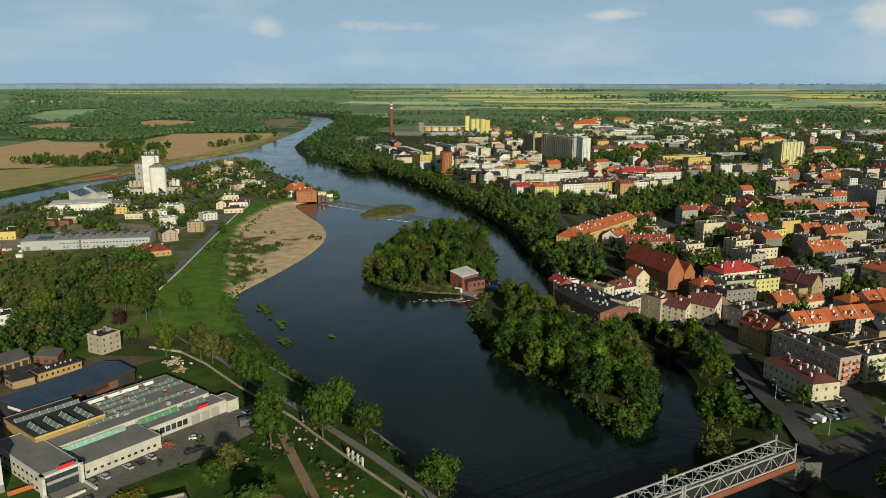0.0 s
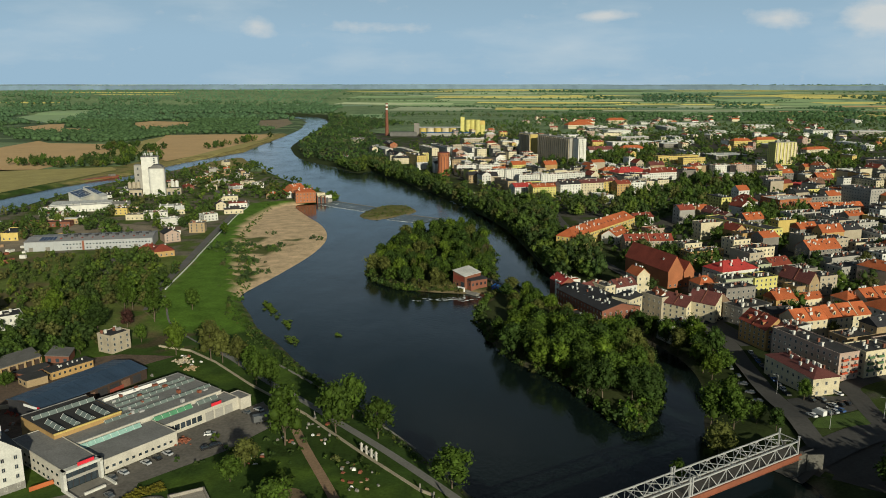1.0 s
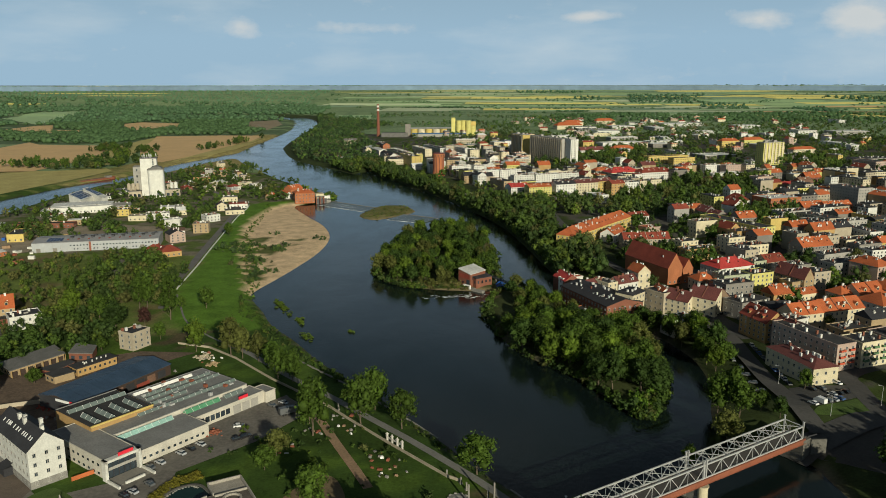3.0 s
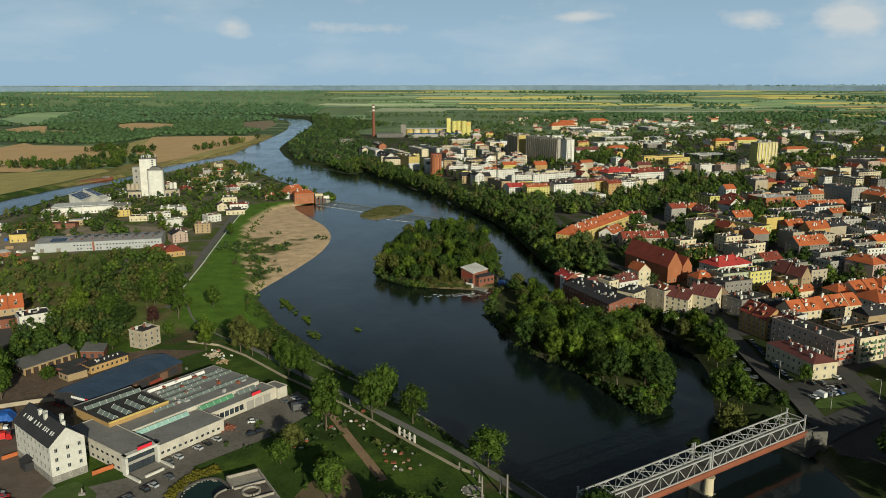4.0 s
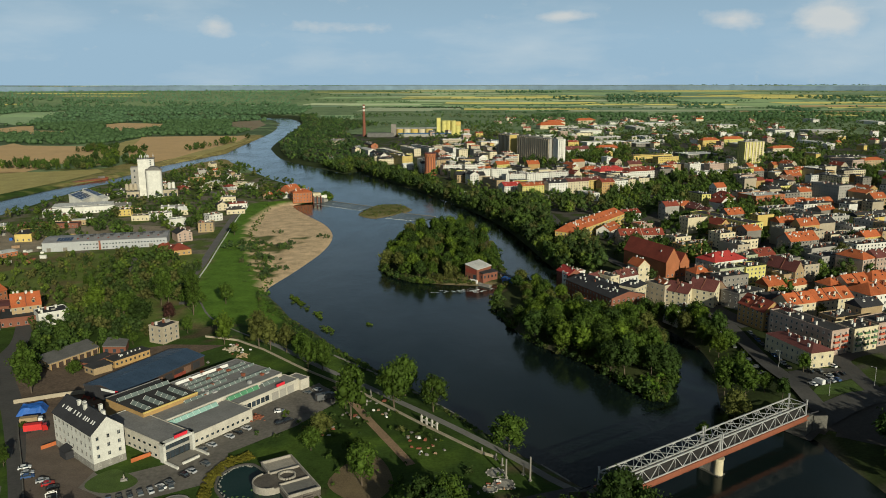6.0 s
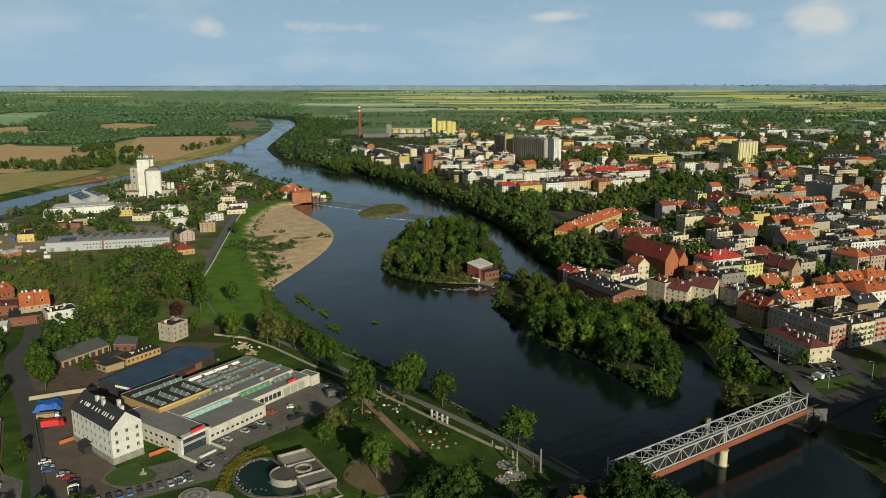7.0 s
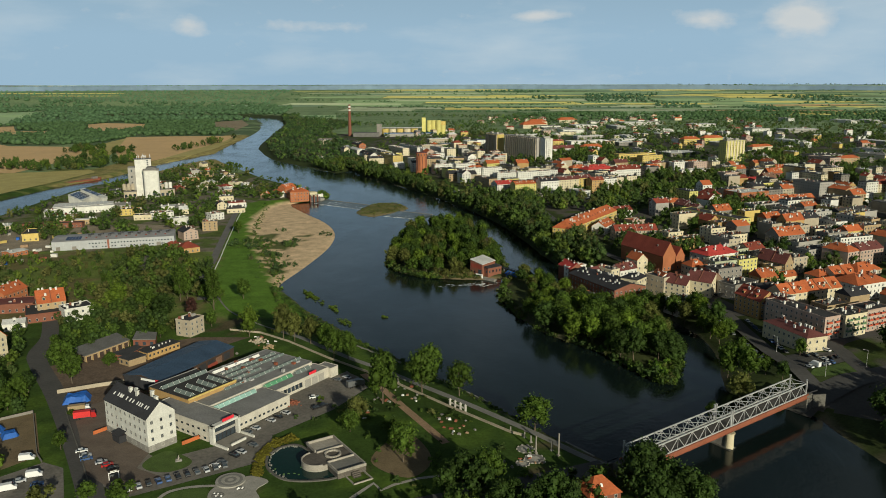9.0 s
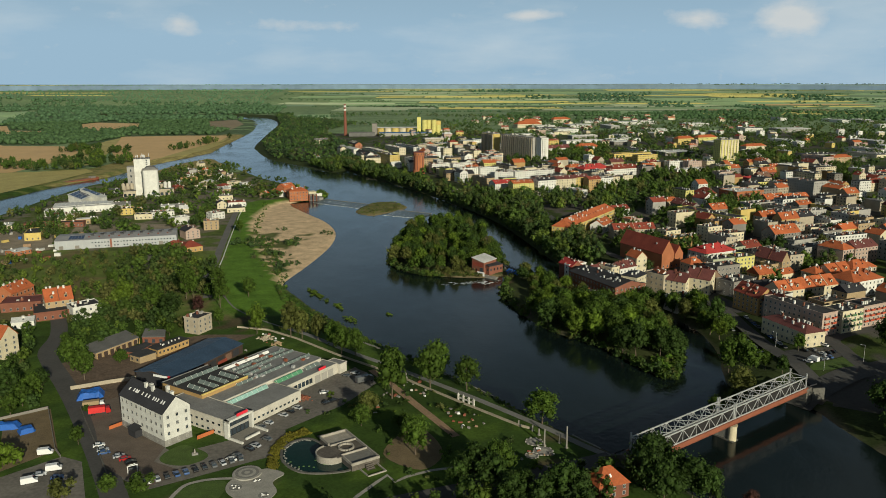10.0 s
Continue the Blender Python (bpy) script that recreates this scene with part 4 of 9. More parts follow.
# ---- large works and landmarks ----
def grain_silo():
    ob = thing("grain_silo", "tall white concrete grain silo with a higher rear tower and antennas", "silo", -343, 905, 3.3, 20)
    half, cut = 8.6, 3.6
    ring = [(0.5 + sx * (half - cut) + cut * math.cos(a), -1 + sy * (half - cut) + cut * math.sin(a)) for sx, sy, a0 in ((1, 1, 0), (-1, 1, 1), (-1, -1, 2), (1, -1, 3)) for a in (a0 * math.pi / 2 + k * math.pi / 8 for k in range(5))]
    n = len(ring)
    part("bin", Shape().add([(*p, -1) for p in ring] + [(*p, 32) for p in ring], [(i, (i + 1) % n, n + (i + 1) % n, n + i) for i in range(n)] + [tuple(range(n, 2 * n))]), "wall_white", ob, "white storage bin with rounded corners")
    part("bin_ledge", Shape().add([((x - 0.5) * 1.03 + 0.5, (y + 1) * 1.03 - 1, z) for z in (31.4, 32.4) for x, y in ring], [(i, (i + 1) % n, n + (i + 1) % n, n + i) for i in range(n)] + [tuple(range(n, 2 * n))]), "wall_grey", ob)
    arch = [(math.cos(a) * 6.5, math.sin(a) * 3.2) for a in np.arange(9) * math.pi / 8]
    vault = Shape().add([(1 + p, y, 32.4 + q) for y in (-7.5, 6.5) for p, q in arch],
                        [(i, i + 1, 10 + i, 9 + i) for i in range(8)] + [tuple(range(8, -1, -1)), tuple(range(9, 18))])
    part("vaulted_roof", vault, "roof_grey", ob, "grey barrel-vaulted sheet roof")
    part("tower", Shape().box(-8, 18, -1, 18, 15, 44), "wall_white", ob)
    part("flank", Shape().box(-21, 18, -1, 8, 17, 35), "wall_grey", ob)
    for x, y, n in ((16, 3, 2), (-30, 3, 3)):
        for i in range(n):
            part("tank", Shape().drum(x + i * 4.6, y, 9, 2.0, 2.0, 6.5, 12).drum(x + i * 4.6, y, 15.5, 2.0, 0.4, 1.0, 12), "wall_white" if x > 0 else "wall_beige", ob, smooth=False)
    for i in range(4):
        part("window", Shape().box(-3, 10.4, 33.5 + i * 2.4, 1.6, 0.3, 1.4), "glass", ob)
        part("window", Shape().box(-21, 9.4, 8 + i * 7, 1.4, 0.3, 2.4), "glass", ob)
    part("tower_roof", Shape().box(-8, 18, 43, 19, 16, 0.5), "roof_grey", ob)
    rs = np.random.RandomState(3)
    for i in range(11):
        x, y = -8 + rs.uniform(-8.5, 8.5), 18 + rs.uniform(-6.5, 6.5)
        part("antenna", Shape().box(x, y, 43.4, 0.3, 0.3, rs.uniform(3, 5.5)).box(x, y, 45.2, 0.8, 0.4, 1.8), "steel_pale", ob)
    for i, (x, y, w, d, h) in enumerate(((-24, 4, 14, 8, 10), (17, 4, 16, 9, 11), (15, 9, 9, 6, 18), (-27, 9, 8, 7, 17))):
        b = part("annex", Shape().box(x, y, -1, w, d, h * 0.8), "wall_beige", ob)
        part("annex_roof", Shape().box(x, y, h * 0.8 - 1, w + 0.4, d + 0.4, 0.4), "roof_grey", b)
        for k in range(3):
            part("opening", Shape().box(x - w / 3 + k * w / 3, y - d / 2 - 0.02, 0.5, w / 5, 0.2, 3.5), "glass", b)
    return ob


grain_silo()


def water_tower():
    ob = thing("water_tower", "round red-brick water tower with a flat cap", "tower", -34, 1098, gz(-34, 1098), 0)
    s = Shape().drum(0, 0, -1, 8.6, 8.0, 6, 18)
    s.drum(0, 0, 5, 7.4, 7.0, 20, 18)
    part("shaft", s, "wall_brick_orange", ob)
    part("tank", Shape().drum(0, 0, 25, 8.2, 8.2, 5.0, 18), "wall_brick_orange", ob)
    part("cap", Shape().drum(0, 0, 30, 8.5, 7.4, 0.9, 18), "roof_maroon", ob)
    for i in range(12):
        a = i * math.pi / 6
        part("window", Shape().box(8.15 * math.cos(a), 8.15 * math.sin(a), 26.5, 0.3, 1.1, 2.0, turn=a), "glass", ob)
        part("pilaster", Shape().box(7.3 * math.cos(a + 0.26), 7.3 * math.sin(a + 0.26), 0, 0.7, 0.9, 25, turn=a + 0.26), "wall_brick", ob)


water_tower()


def slab(x, y, w, d, h, turn, wall, front, ribs, floors, label):
    """A tower block with ribbed balconies; the front faces its own -y."""
    ob = thing("apartment_block", label, "apartment block", x, y, gz(x, y), turn)
    part("wall", Shape().box(0, 0, -0.8, w, d, h + 0.8), "wall_" + wall, ob)
    part("roof", Shape().box(0, 0, h, w + 0.3, d + 0.3, 0.6).box(w * 0.2, 0, h + 0.6, 6, 4, 2.4).box(-w * 0.25, 0, h + 0.6, 6, 4, 2.4), "wall_grey", ob, "flat roof with lift houses")
    windows(ob, w, d, h, floors, 3.2, 1, wide=1.5, high=1.3, sides=(0, 1, 2, 3) if w > 30 and turn > 0 else (0, 2))
    for k in range(ribs):
        px = (k + 0.5) / ribs * w - w / 2
        for side in (-1, 1):
            part("balcony_bay", Shape().box(px, side * (d / 2 + 0.6), 2.5, w / ribs * 0.45, 1.2, h - 3), "wall_" + front, ob)
    return ob


# ---- works quarter on the west bank ----
def white_guesthouse():
    ob = house(-112, 281, 30, 11.5, 13.4, -38.5, "gable", 5.0, "white", "slate", 4, 2.9, 2, 0,
               "white four-storey guesthouse with a black pitched roof and grey stone plinth", "building", "guesthouse", plinth="stone_grey")
    for i, px in enumerate((-8.5, -7, -5.5, -2.5, 0, 2, 5, 6.5, 8, 10.5, 12)):
        m = pose(px, -3.0, 16.0, math.degrees(math.atan(5 / 5.75)), 0, 0)
        part("roof_light", Shape().add([m @ Vector(p) for p in ((-0.4, -0.7, 0.12), (0.4, -0.7, 0.12), (0.4, 0.7, 0.12), (-0.4, 0.7, 0.12))], [(0, 1, 2, 3)]), "frame_white", ob)
    for px, py in ((-3.5, -0.8), (-1.0, 0.0), (1.5, -1.0), (6, 2.5), (12, 0.5)):
        part("chimney", Shape().box(px, py, 16.4, 1.3, 1.0, 3.0).box(px, py, 19.4, 1.5, 1.2, 0.2), "wall_white", ob)
    part("porch", Shape().box(-3, -7.2, -0.5, 5, 3, 3.4).add([(-5.8, -9, 2.9), (-0.2, -9, 2.9), (-0.2, -5.6, 4.2), (-5.8, -5.6, 4.2)], [(0, 1, 2, 3)]), "roof_slate", ob, "dark entrance porch")
    return ob


white_guesthouse()


def sawtooth_light(owner, x, y, z, length, width, height, turn, slot="glass_pale"):
    """A long glazed ridge light on a flat roof."""
    m = pose(x, y, z, 0, 0, turn)
    pts = [(-length / 2, -width / 2, 0), (length / 2, -width / 2, 0), (length / 2, width / 2, 0), (-length / 2, width / 2, 0), (-length / 2, 0, height), (length / 2, 0, height)]
    s = Shape().add([m @ Vector(p) for p in pts], [(0, 1, 5, 4), (2, 3, 4, 5), (3, 0, 4), (1, 2, 5)])
    light = part("ridge_light", s, slot, owner, "long glazed ridge light")
    n = max(2, int(length / 2.8))
    bars = Shape()
    for i in range(n + 1):
        u = -length / 2 + length * i / n
        for sgn in (-1, 1):
            bars.beam(m @ Vector((u, sgn * width / 2, 0.06)), m @ Vector((u, 0, height + 0.06)), 0.07, 0.07)
    part("glazing_grid", bars, "frame_white", light)
    tagged(light.children[0], kind="stuff")


mat("glass_pale", (0.13, 0.16, 0.15), 0.3, vary=0.3, spec=0.5)
mat("wall_plaster", (0.47, 0.44, 0.375), 0.9, vary=0.25, scale=1.8, bump=0.15)
mat("hall_roof", (0.20, 0.198, 0.192), 0.85, vary=0.3, scale=1.3, bump=0.2)
mat("glass_green", (0.10, 0.27, 0.15), 0.35, vary=0.3, spec=0.5)
mat("glass_teal", (0.28, 0.45, 0.40), 0.35, vary=0.3, spec=0.5)
mat("sign_red", (0.65, 0.03, 0.05), 0.5, vary=0.1)


def shopping_hall():
    """The low retail hall: local x runs along its long side to the north-east, y to the north-west."""
    ox, oy, turn = -82.0, 277.0, 57.0
    ob = thing("retail_hall", "low white retail hall with grey flat roofs and long ridge lights", "hall", ox, oy, 3.4, turn)
    blocks = [("entrance_block", 4, 18, 12, 36, 6.8), ("front_wing", 24.6, 8, 29, 16, 5.0), ("end_wing", 55.6, 12.5, 33, 9, 5.0), ("main_hall", 40.2, 31.2, 60, 30, 6.6), ("end_box", 74.6, 10.5, 5, 8, 4.6)]
    for nm, x, y, w, d, h in blocks:
        b = part(nm, Shape().box(x, y, -0.8, w, d, h + 0.8), "wall_plaster", ob)
        part("roof", Shape().box(x, y, h, w - 0.5, d - 0.5, 0.12), "hall_roof", b, "grey felt roof")
        for sx, sy, px, py in ((w + 0.1, 0.3, x, y - d / 2), (w + 0.1, 0.3, x, y + d / 2), (0.3, d, x - w / 2, y), (0.3, d, x + w / 2, y)):
            part("parapet", Shape().box(px, py, h, sx, sy, 0.3), "hall_roof" if nm == "main_hall" else "wall_plaster", b)
    for i in range(11):
        part("window", Shape().box(12.5 + i * 2.4, -0.04, 1.7, 1.1, 0.16, 0.85), "glass", ob)
    for i in range(6):
        part("window", Shape().box(42 + i * 2.4, 7.95, 1.4, 1.9, 0.16, 2.2), "glass", ob)
    for i in range(3):
        part("gate", Shape().box(58.5 + i * 4.4, 7.95, 0.1, 3.6, 0.12, 3.6), "wall_grey", ob)
    for i in range(10):
        for fl in range(2):
            part("window", Shape().box(-2.04, 4 + i * 3.2, 1.0 + 3 * fl, 0.16, 1.2, 0.8), "glass", ob)
    part("portal", Shape().box(-2.4, -0.9, 0, 1.0, 2.2, 7.4).box(9.8, -0.9, 0, 1.0, 2.2, 7.4).box(3.7, -0.9, 6.5, 13.2, 2.2, 0.9), "wall_white", ob, "white entrance portal")
    part("shopfront", Shape().box(3.7, -0.12, 0.2, 11.4, 0.2, 6.2), "glass", ob)
    for i in range(6):
        part("mullion", Shape().box(-1.2 + i * 2.0, -0.35, 0.2, 0.2, 0.2, 6.2), "steel_dark", ob)
    part("spandrel", Shape().box(3.7, -0.36, 3.0, 11.4, 0.2, 1.0), "wall_grey", ob)
    part("sign", Shape().box(5, -1.4, 7.5, 5.5, 0.3, 1.1), "sign_red", ob, "red sign board")
    part("sign", Shape().box(62, 8.2, 5.3, 4.5, 0.3, 1.2), "sign_red", ob, "red sign board")
    for px, py, sx, sy in ((-2.6, -6, 0.7, 7), (10.2, -6, 0.7, 7), (4, -7.8, 7, 0.7)):
        part("terrace_wall", Shape().box(px, py, -0.5, sx, sy, 1.5), "wall_white", ob)
    part("terrace", Shape().box(3.8, -4, -0.5, 12.5, 7, 0.75), "path_pale", ob)
    z = 6.72
    for y, x0, x1, kind in ((42.5, 35, 62, "frame_white"), (34, 35, 69.5, "glass_pale"), (23.5, 25, 69.8, "glass_pale"), (38.2, 36, 68, "glass_pale"), (29, 34, 50, "glass_pale")):
        sawtooth_light(ob, (x0 + x1) / 2, y, z, x1 - x0, 1.7, 1.0, 0, kind)
    sawtooth_light(ob, 47, 14.6, 5.15, 16, 2.6, 1.3, 0, "glass_green")
    sawtooth_light(ob, 22, 14.6, 5.15, 23, 2.6, 1.3, 0, "glass_teal")
    sawtooth_light(ob, 62, 14.6, 5.15, 9, 2.6, 1.3, 0, "glass_pale")
    b = part("cross_light_hall", Shape().box(19.6, 37, -0.8, 24.8, 25.6, 9.1), "wall_ochre", ob, "ochre-fronted hall section")
    part("roof", Shape().box(19.6, 37, 8.3, 24.2, 25.0, 0.14), "roof_felt", b)
    part("parapet", Shape().box(19.6, 24.3, 8.3, 25, 0.5, 0.6), "wall_yellow", b)
    part("parapet", Shape().box(19.6, 49.8, 8.3, 25, 0.4, 0.4), "hall_roof", b)
    for i in range(4):
        sawtooth_light(ob, 11 + i * 5.6, 31.5, 8.45, 10, 2.6, 1.3, 90, "glass_pale")
    sawtooth_light(ob, 20, 43, 8.45, 23, 2.2, 1.3, 0, "glass_pale")
    rs = np.random.RandomState(5)
    for i in range(26):
        part("roof_unit", Shape().box(rs.uniform(34, 68), rs.uniform(18, 45), 6.7, rs.uniform(0.6, 2), rs.uniform(0.6, 1.6), rs.uniform(0.5, 1.3)), "steel_pale" if i % 3 else "steel_rust", ob)
    return ob


shopping_hall()


def dark_warehouse():
    ob = thing("warehouse", "long dark warehouse with a blue-grey sheet roof", "warehouse", -120, 350.5, 3.4, 67)
    w, d, h = 50, 21, 5.0
    body = Shape().box(0, 0, -0.8, w, d, h + 0.8)
    for s in (-1, 1):
        body.add([(s * w / 2, -d / 2, h), (s * w / 2, d / 2, h), (s * w / 2, 0, h + 1.8)], [(0, 1, 2)])
    part("wall", body, "wall_dark", ob)
    top = Shape()
    for s in (-1, 1):
        a = [(-w / 2 - 0.3, s * (d / 2 + 0.4), h - 0.05), (w / 2 + 0.3, s * (d / 2 + 0.4), h - 0.05), (w / 2 + 0.3, 0, h + 1.85), (-w / 2 - 0.3, 0, h + 1.85)]
        top.add(a + [(p[0], p[1], p[2] + 0.2) for p in a], [(0, 1, 2, 3), (7, 6, 5, 4), (0, 4, 5, 1), (1, 5, 6, 2), (2, 6, 7, 3), (3, 7, 4, 0)])
    part("roof", top, "roof_blue", ob, "blue-grey sheet roof")
    seams = Shape()
    for i in range(17):
        u = -w / 2 + i * 3.0
        for s in (-1, 1):
            seams.beam((u, s * (d / 2 + 0.4), h + 0.2), (u, 0, h + 2.1), 0.12, 0.1)
    part("roof_seams", seams, "roof_blue", ob)
    for i in range(8):
        part("wall_bay", Shape().box(-w / 2 + 4 + i * 5.8, -d / 2 - 0.06, 0.6, 4.4, 0.14, 3.2), "steel_dark" if i % 3 else "roof_brown", ob)
    part("graffiti_panel", Shape().box(9, -d / 2 - 0.16, 0.3, 7, 0.08, 1.8), "roof_red", ob)
    part("front", Shape().box(-w / 2 - 0.1, 0, 0, 0.3, d - 1, 5.9), "steel_dark", ob)
    part("sign", Shape().box(-w / 2 - 0.35, -4, 4.6, 0.2, 8, 1.0), "line_paint", ob)
    part("sign", Shape().box(-w / 2 - 0.35, -9, 4.6, 0.2, 1.4, 1.2), "sign_red", ob)


dark_warehouse()


# ---- sheds and halls of the works ----
mat("panel_grey", (0.34, 0.35, 0.355), 0.6, vary=0.12, scale=1.5)
mat("panel_roof", (0.27, 0.268, 0.27), 0.6, vary=0.22, scale=1.2)
mat("solar", (0.02, 0.035, 0.085), 0.25, vary=0.25, spec=0.5)


def ring_box(name, corners, z0, heights, wall, roof, label, category, over=0.4):
    """A building on four plan corners (front first, counter-clockwise) with its own roof height at each corner."""
    cx, cy = np.mean(corners, 0)
    ob = thing(name, label, category, cx, cy, z0)
    p = [(x - cx, y - cy) for x, y in corners]
    v = [(x, y, -0.8) for x, y in p] + [(x, y, h) for (x, y), h in zip(p, heights)]
    part("wall", Shape().add(v, [(3, 2, 1, 0), (4, 5, 6, 7), (0, 1, 5, 4), (1, 2, 6, 5), (2, 3, 7, 6), (3, 0, 4, 7)]), wall, ob)
    k = [(x * (1 + over / 8), y * (1 + over / 8)) for x, y in p]
    v = [(x, y, h + 0.01) for (x, y), h in zip(k, heights)] + [(x, y, h + 0.35) for (x, y), h in zip(k, heights)]
    part("roof", Shape().add(v, [(3, 2, 1, 0), (4, 5, 6, 7), (0, 1, 5, 4), (1, 2, 6, 5), (2, 3, 7, 6), (3, 0, 4, 7)]), roof, ob)
    return ob, p


def wall_row(ob, a, b, z, n, w, h, name="window", mats="glass"):
    """Openings along a wall from a to b."""
    a, b = Vector((*a, 0)), Vector((*b, 0))
    turn = math.atan2(b.y - a.y, b.x - a.x)
    for i in range(n):
        q = a + (b - a) * ((i + 0.5) / n)
        part(name, Shape().box(q.x, q.y, z, w, 0.12, h, turn=turn), mats, ob)


def long_shed():
    ob = thing("factory_shed", "long grey panelled factory shed with dark roof vents", "factory shed", -271.8, 636.4, 3.5, 17.0)
    w, d, h = 92.9, 30.0, 7.2
    part("wall", Shape().add([(-w / 2, -d / 2, -0.8), (w / 2, -d / 2, -0.8), (w / 2, d / 2, -0.8), (-w / 2, d / 2, -0.8),
                              (-w / 2, -d / 2, h), (w / 2, -d / 2, h), (w / 2, d / 2, h), (-w / 2, d / 2, h), (-w / 2, 0, h + 1.3), (w / 2, 0, h + 1.3)],
                             [(3, 2, 1, 0), (0, 1, 5, 4), (2, 3, 7, 6), (1, 2, 6, 9, 5), (3, 0, 4, 8, 7)]), "panel_grey", ob)
    for s in (-1, 1):
        y = s * (d / 2 + 0.3)
        part("roof", Shape().add([(-w / 2 - 0.2, y, h), (w / 2 + 0.2, y, h), (w / 2 + 0.2, 0, h + 1.36), (-w / 2 - 0.2, 0, h + 1.36),
                                  (-w / 2 - 0.2, y, h + 0.22), (w / 2 + 0.2, y, h + 0.22), (w / 2 + 0.2, 0, h + 1.58), (-w / 2 - 0.2, 0, h + 1.58)],
                                 [(0, 1, 2, 3), (7, 6, 5, 4), (0, 1, 5, 4), (3, 0, 4, 7), (1, 2, 6, 5)]), "panel_roof", ob)
    for i in range(9):
        x = -w / 2 + 27 + i * 7.6
        vent = part("roof_vent", Shape().box(x, -3.5, h + 1.1, 2.2, 3.0, 1.3).box(x + 1.2, 2.5, h + 1.1, 2.0, 3.0, 1.4), "steel_dark", ob)
        part("vent_cap", Shape().box(x, -3.5, h + 2.4, 2.5, 3.3, 0.2), "roof_felt", vent)
        part("vent_hood", Shape().box(x - 2.0, -7.5, h + 0.6, 1.2, 2.4, 0.7), "roof_red", ob, "dull red roof hood")
    for i in range(5):
        part("solar_panel", Shape().add([(-w / 2 + 10 + i * 2.3 + a, -12 + b, h + 0.30 + (b + 3) * 0.09) for a, b in ((0, 0), (2.1, 0), (2.1, 10), (0, 10))], [(0, 1, 2, 3)]), "solar", ob)
    part("roof_band", Shape().box(-w / 2 + 42, -d / 2 - 0.3, -0.2, 1.4, 0.5, h + 0.3), "steel_rust", ob)
    for i in range(27):
        x = -w / 2 + 28 + i * 2.4
        if i != 6:
            for z in (1.3, 4.2):
                if z > 2 or i % 3:
                    part("window", Shape().box(x, -d / 2 - 0.02, z, 1.1, 0.12, 0.9), "glass", ob)
    for x in (-42, -30, 34):
        part("loading_door", Shape().box(x, -d / 2 - 0.03, -0.4, 3.2, 0.14, 3.4), "wall_dim", ob)
    for i in range(16):
        part("downpipe", Shape().box(-w / 2 + 3 + i * 5.8, -d / 2 - 0.1, 0, 0.16, 0.2, h), "steel_pale", ob)


long_shed()


def solar_hall():
    ob, p = ring_box("solar_hall", [(-398, 784.2), (-350.6, 809.9), (-355, 824), (-406.4, 805.9)], 3.5, (6.5, 6.5, 6.8, 6.8), "wall_white", "roof_pale",
                     "white stepped production hall with rows of roof panels", "production hall")
    wall_row(ob, p[0], p[1], 1.5, 15, 1.6, 1.5)
    rs = np.random.RandomState(2)
    for i in range(12):
        for j in range(2):
            s, e = 0.08 + i * 0.074, 0.25 + j * 0.45
            q = (Vector((*p[0], 0)) * (1 - s) + Vector((*p[1], 0)) * s) * (1 - e) + (Vector((*p[3], 0)) * (1 - s) + Vector((*p[2], 0)) * s) * e
            c, n = math.cos(0.5), math.sin(0.5)
            part("roof_panel", Shape().add([(q.x + c * a - n * b, q.y + n * a + c * b, 7.1 + 0.9 * (b + 1.4) / 2.8) for a, b in ((-1.6, -1.8), (1.6, -1.8), (1.6, 1.8), (-1.6, 1.8))], [(0, 1, 2, 3)]), "panel_grey", ob)
    for corners, heights in (([(-382.7, 812.8), (-383.7, 842.4), (-404.8, 854.4), (-402.9, 825.8)], (9.5, 9.5, 13.5, 13.5)),
                             ([(-366.5, 824), (-365, 834), (-401.7, 863), (-403, 855)], (10.5, 10.5, 15.5, 15.5))):
        o, k = ring_box("solar_hall", corners, 3.5, heights, "wall_white", "roof_pale", "white hall under a tilted blue solar roof", "production hall")
        P = [Vector((x, y, h + 0.42)) for (x, y), h in zip(k, heights)]
        for i in range(5):
            for j in range(3):
                a0, a1, b0, b1 = 0.04 + i * 0.186, 0.04 + i * 0.186 + 0.176, 0.05 + j * 0.3, 0.05 + j * 0.3 + 0.285
                at = lambda a, b: (P[0] * (1 - a) + P[1] * a) * (1 - b) + (P[3] * (1 - a) + P[2] * a) * b
                part("solar_panel", Shape().add([at(a0, b0), at(a1, b0), at(a1, b1), at(a0, b1)], [(0, 1, 2, 3)]), "solar", o)


solar_hall()


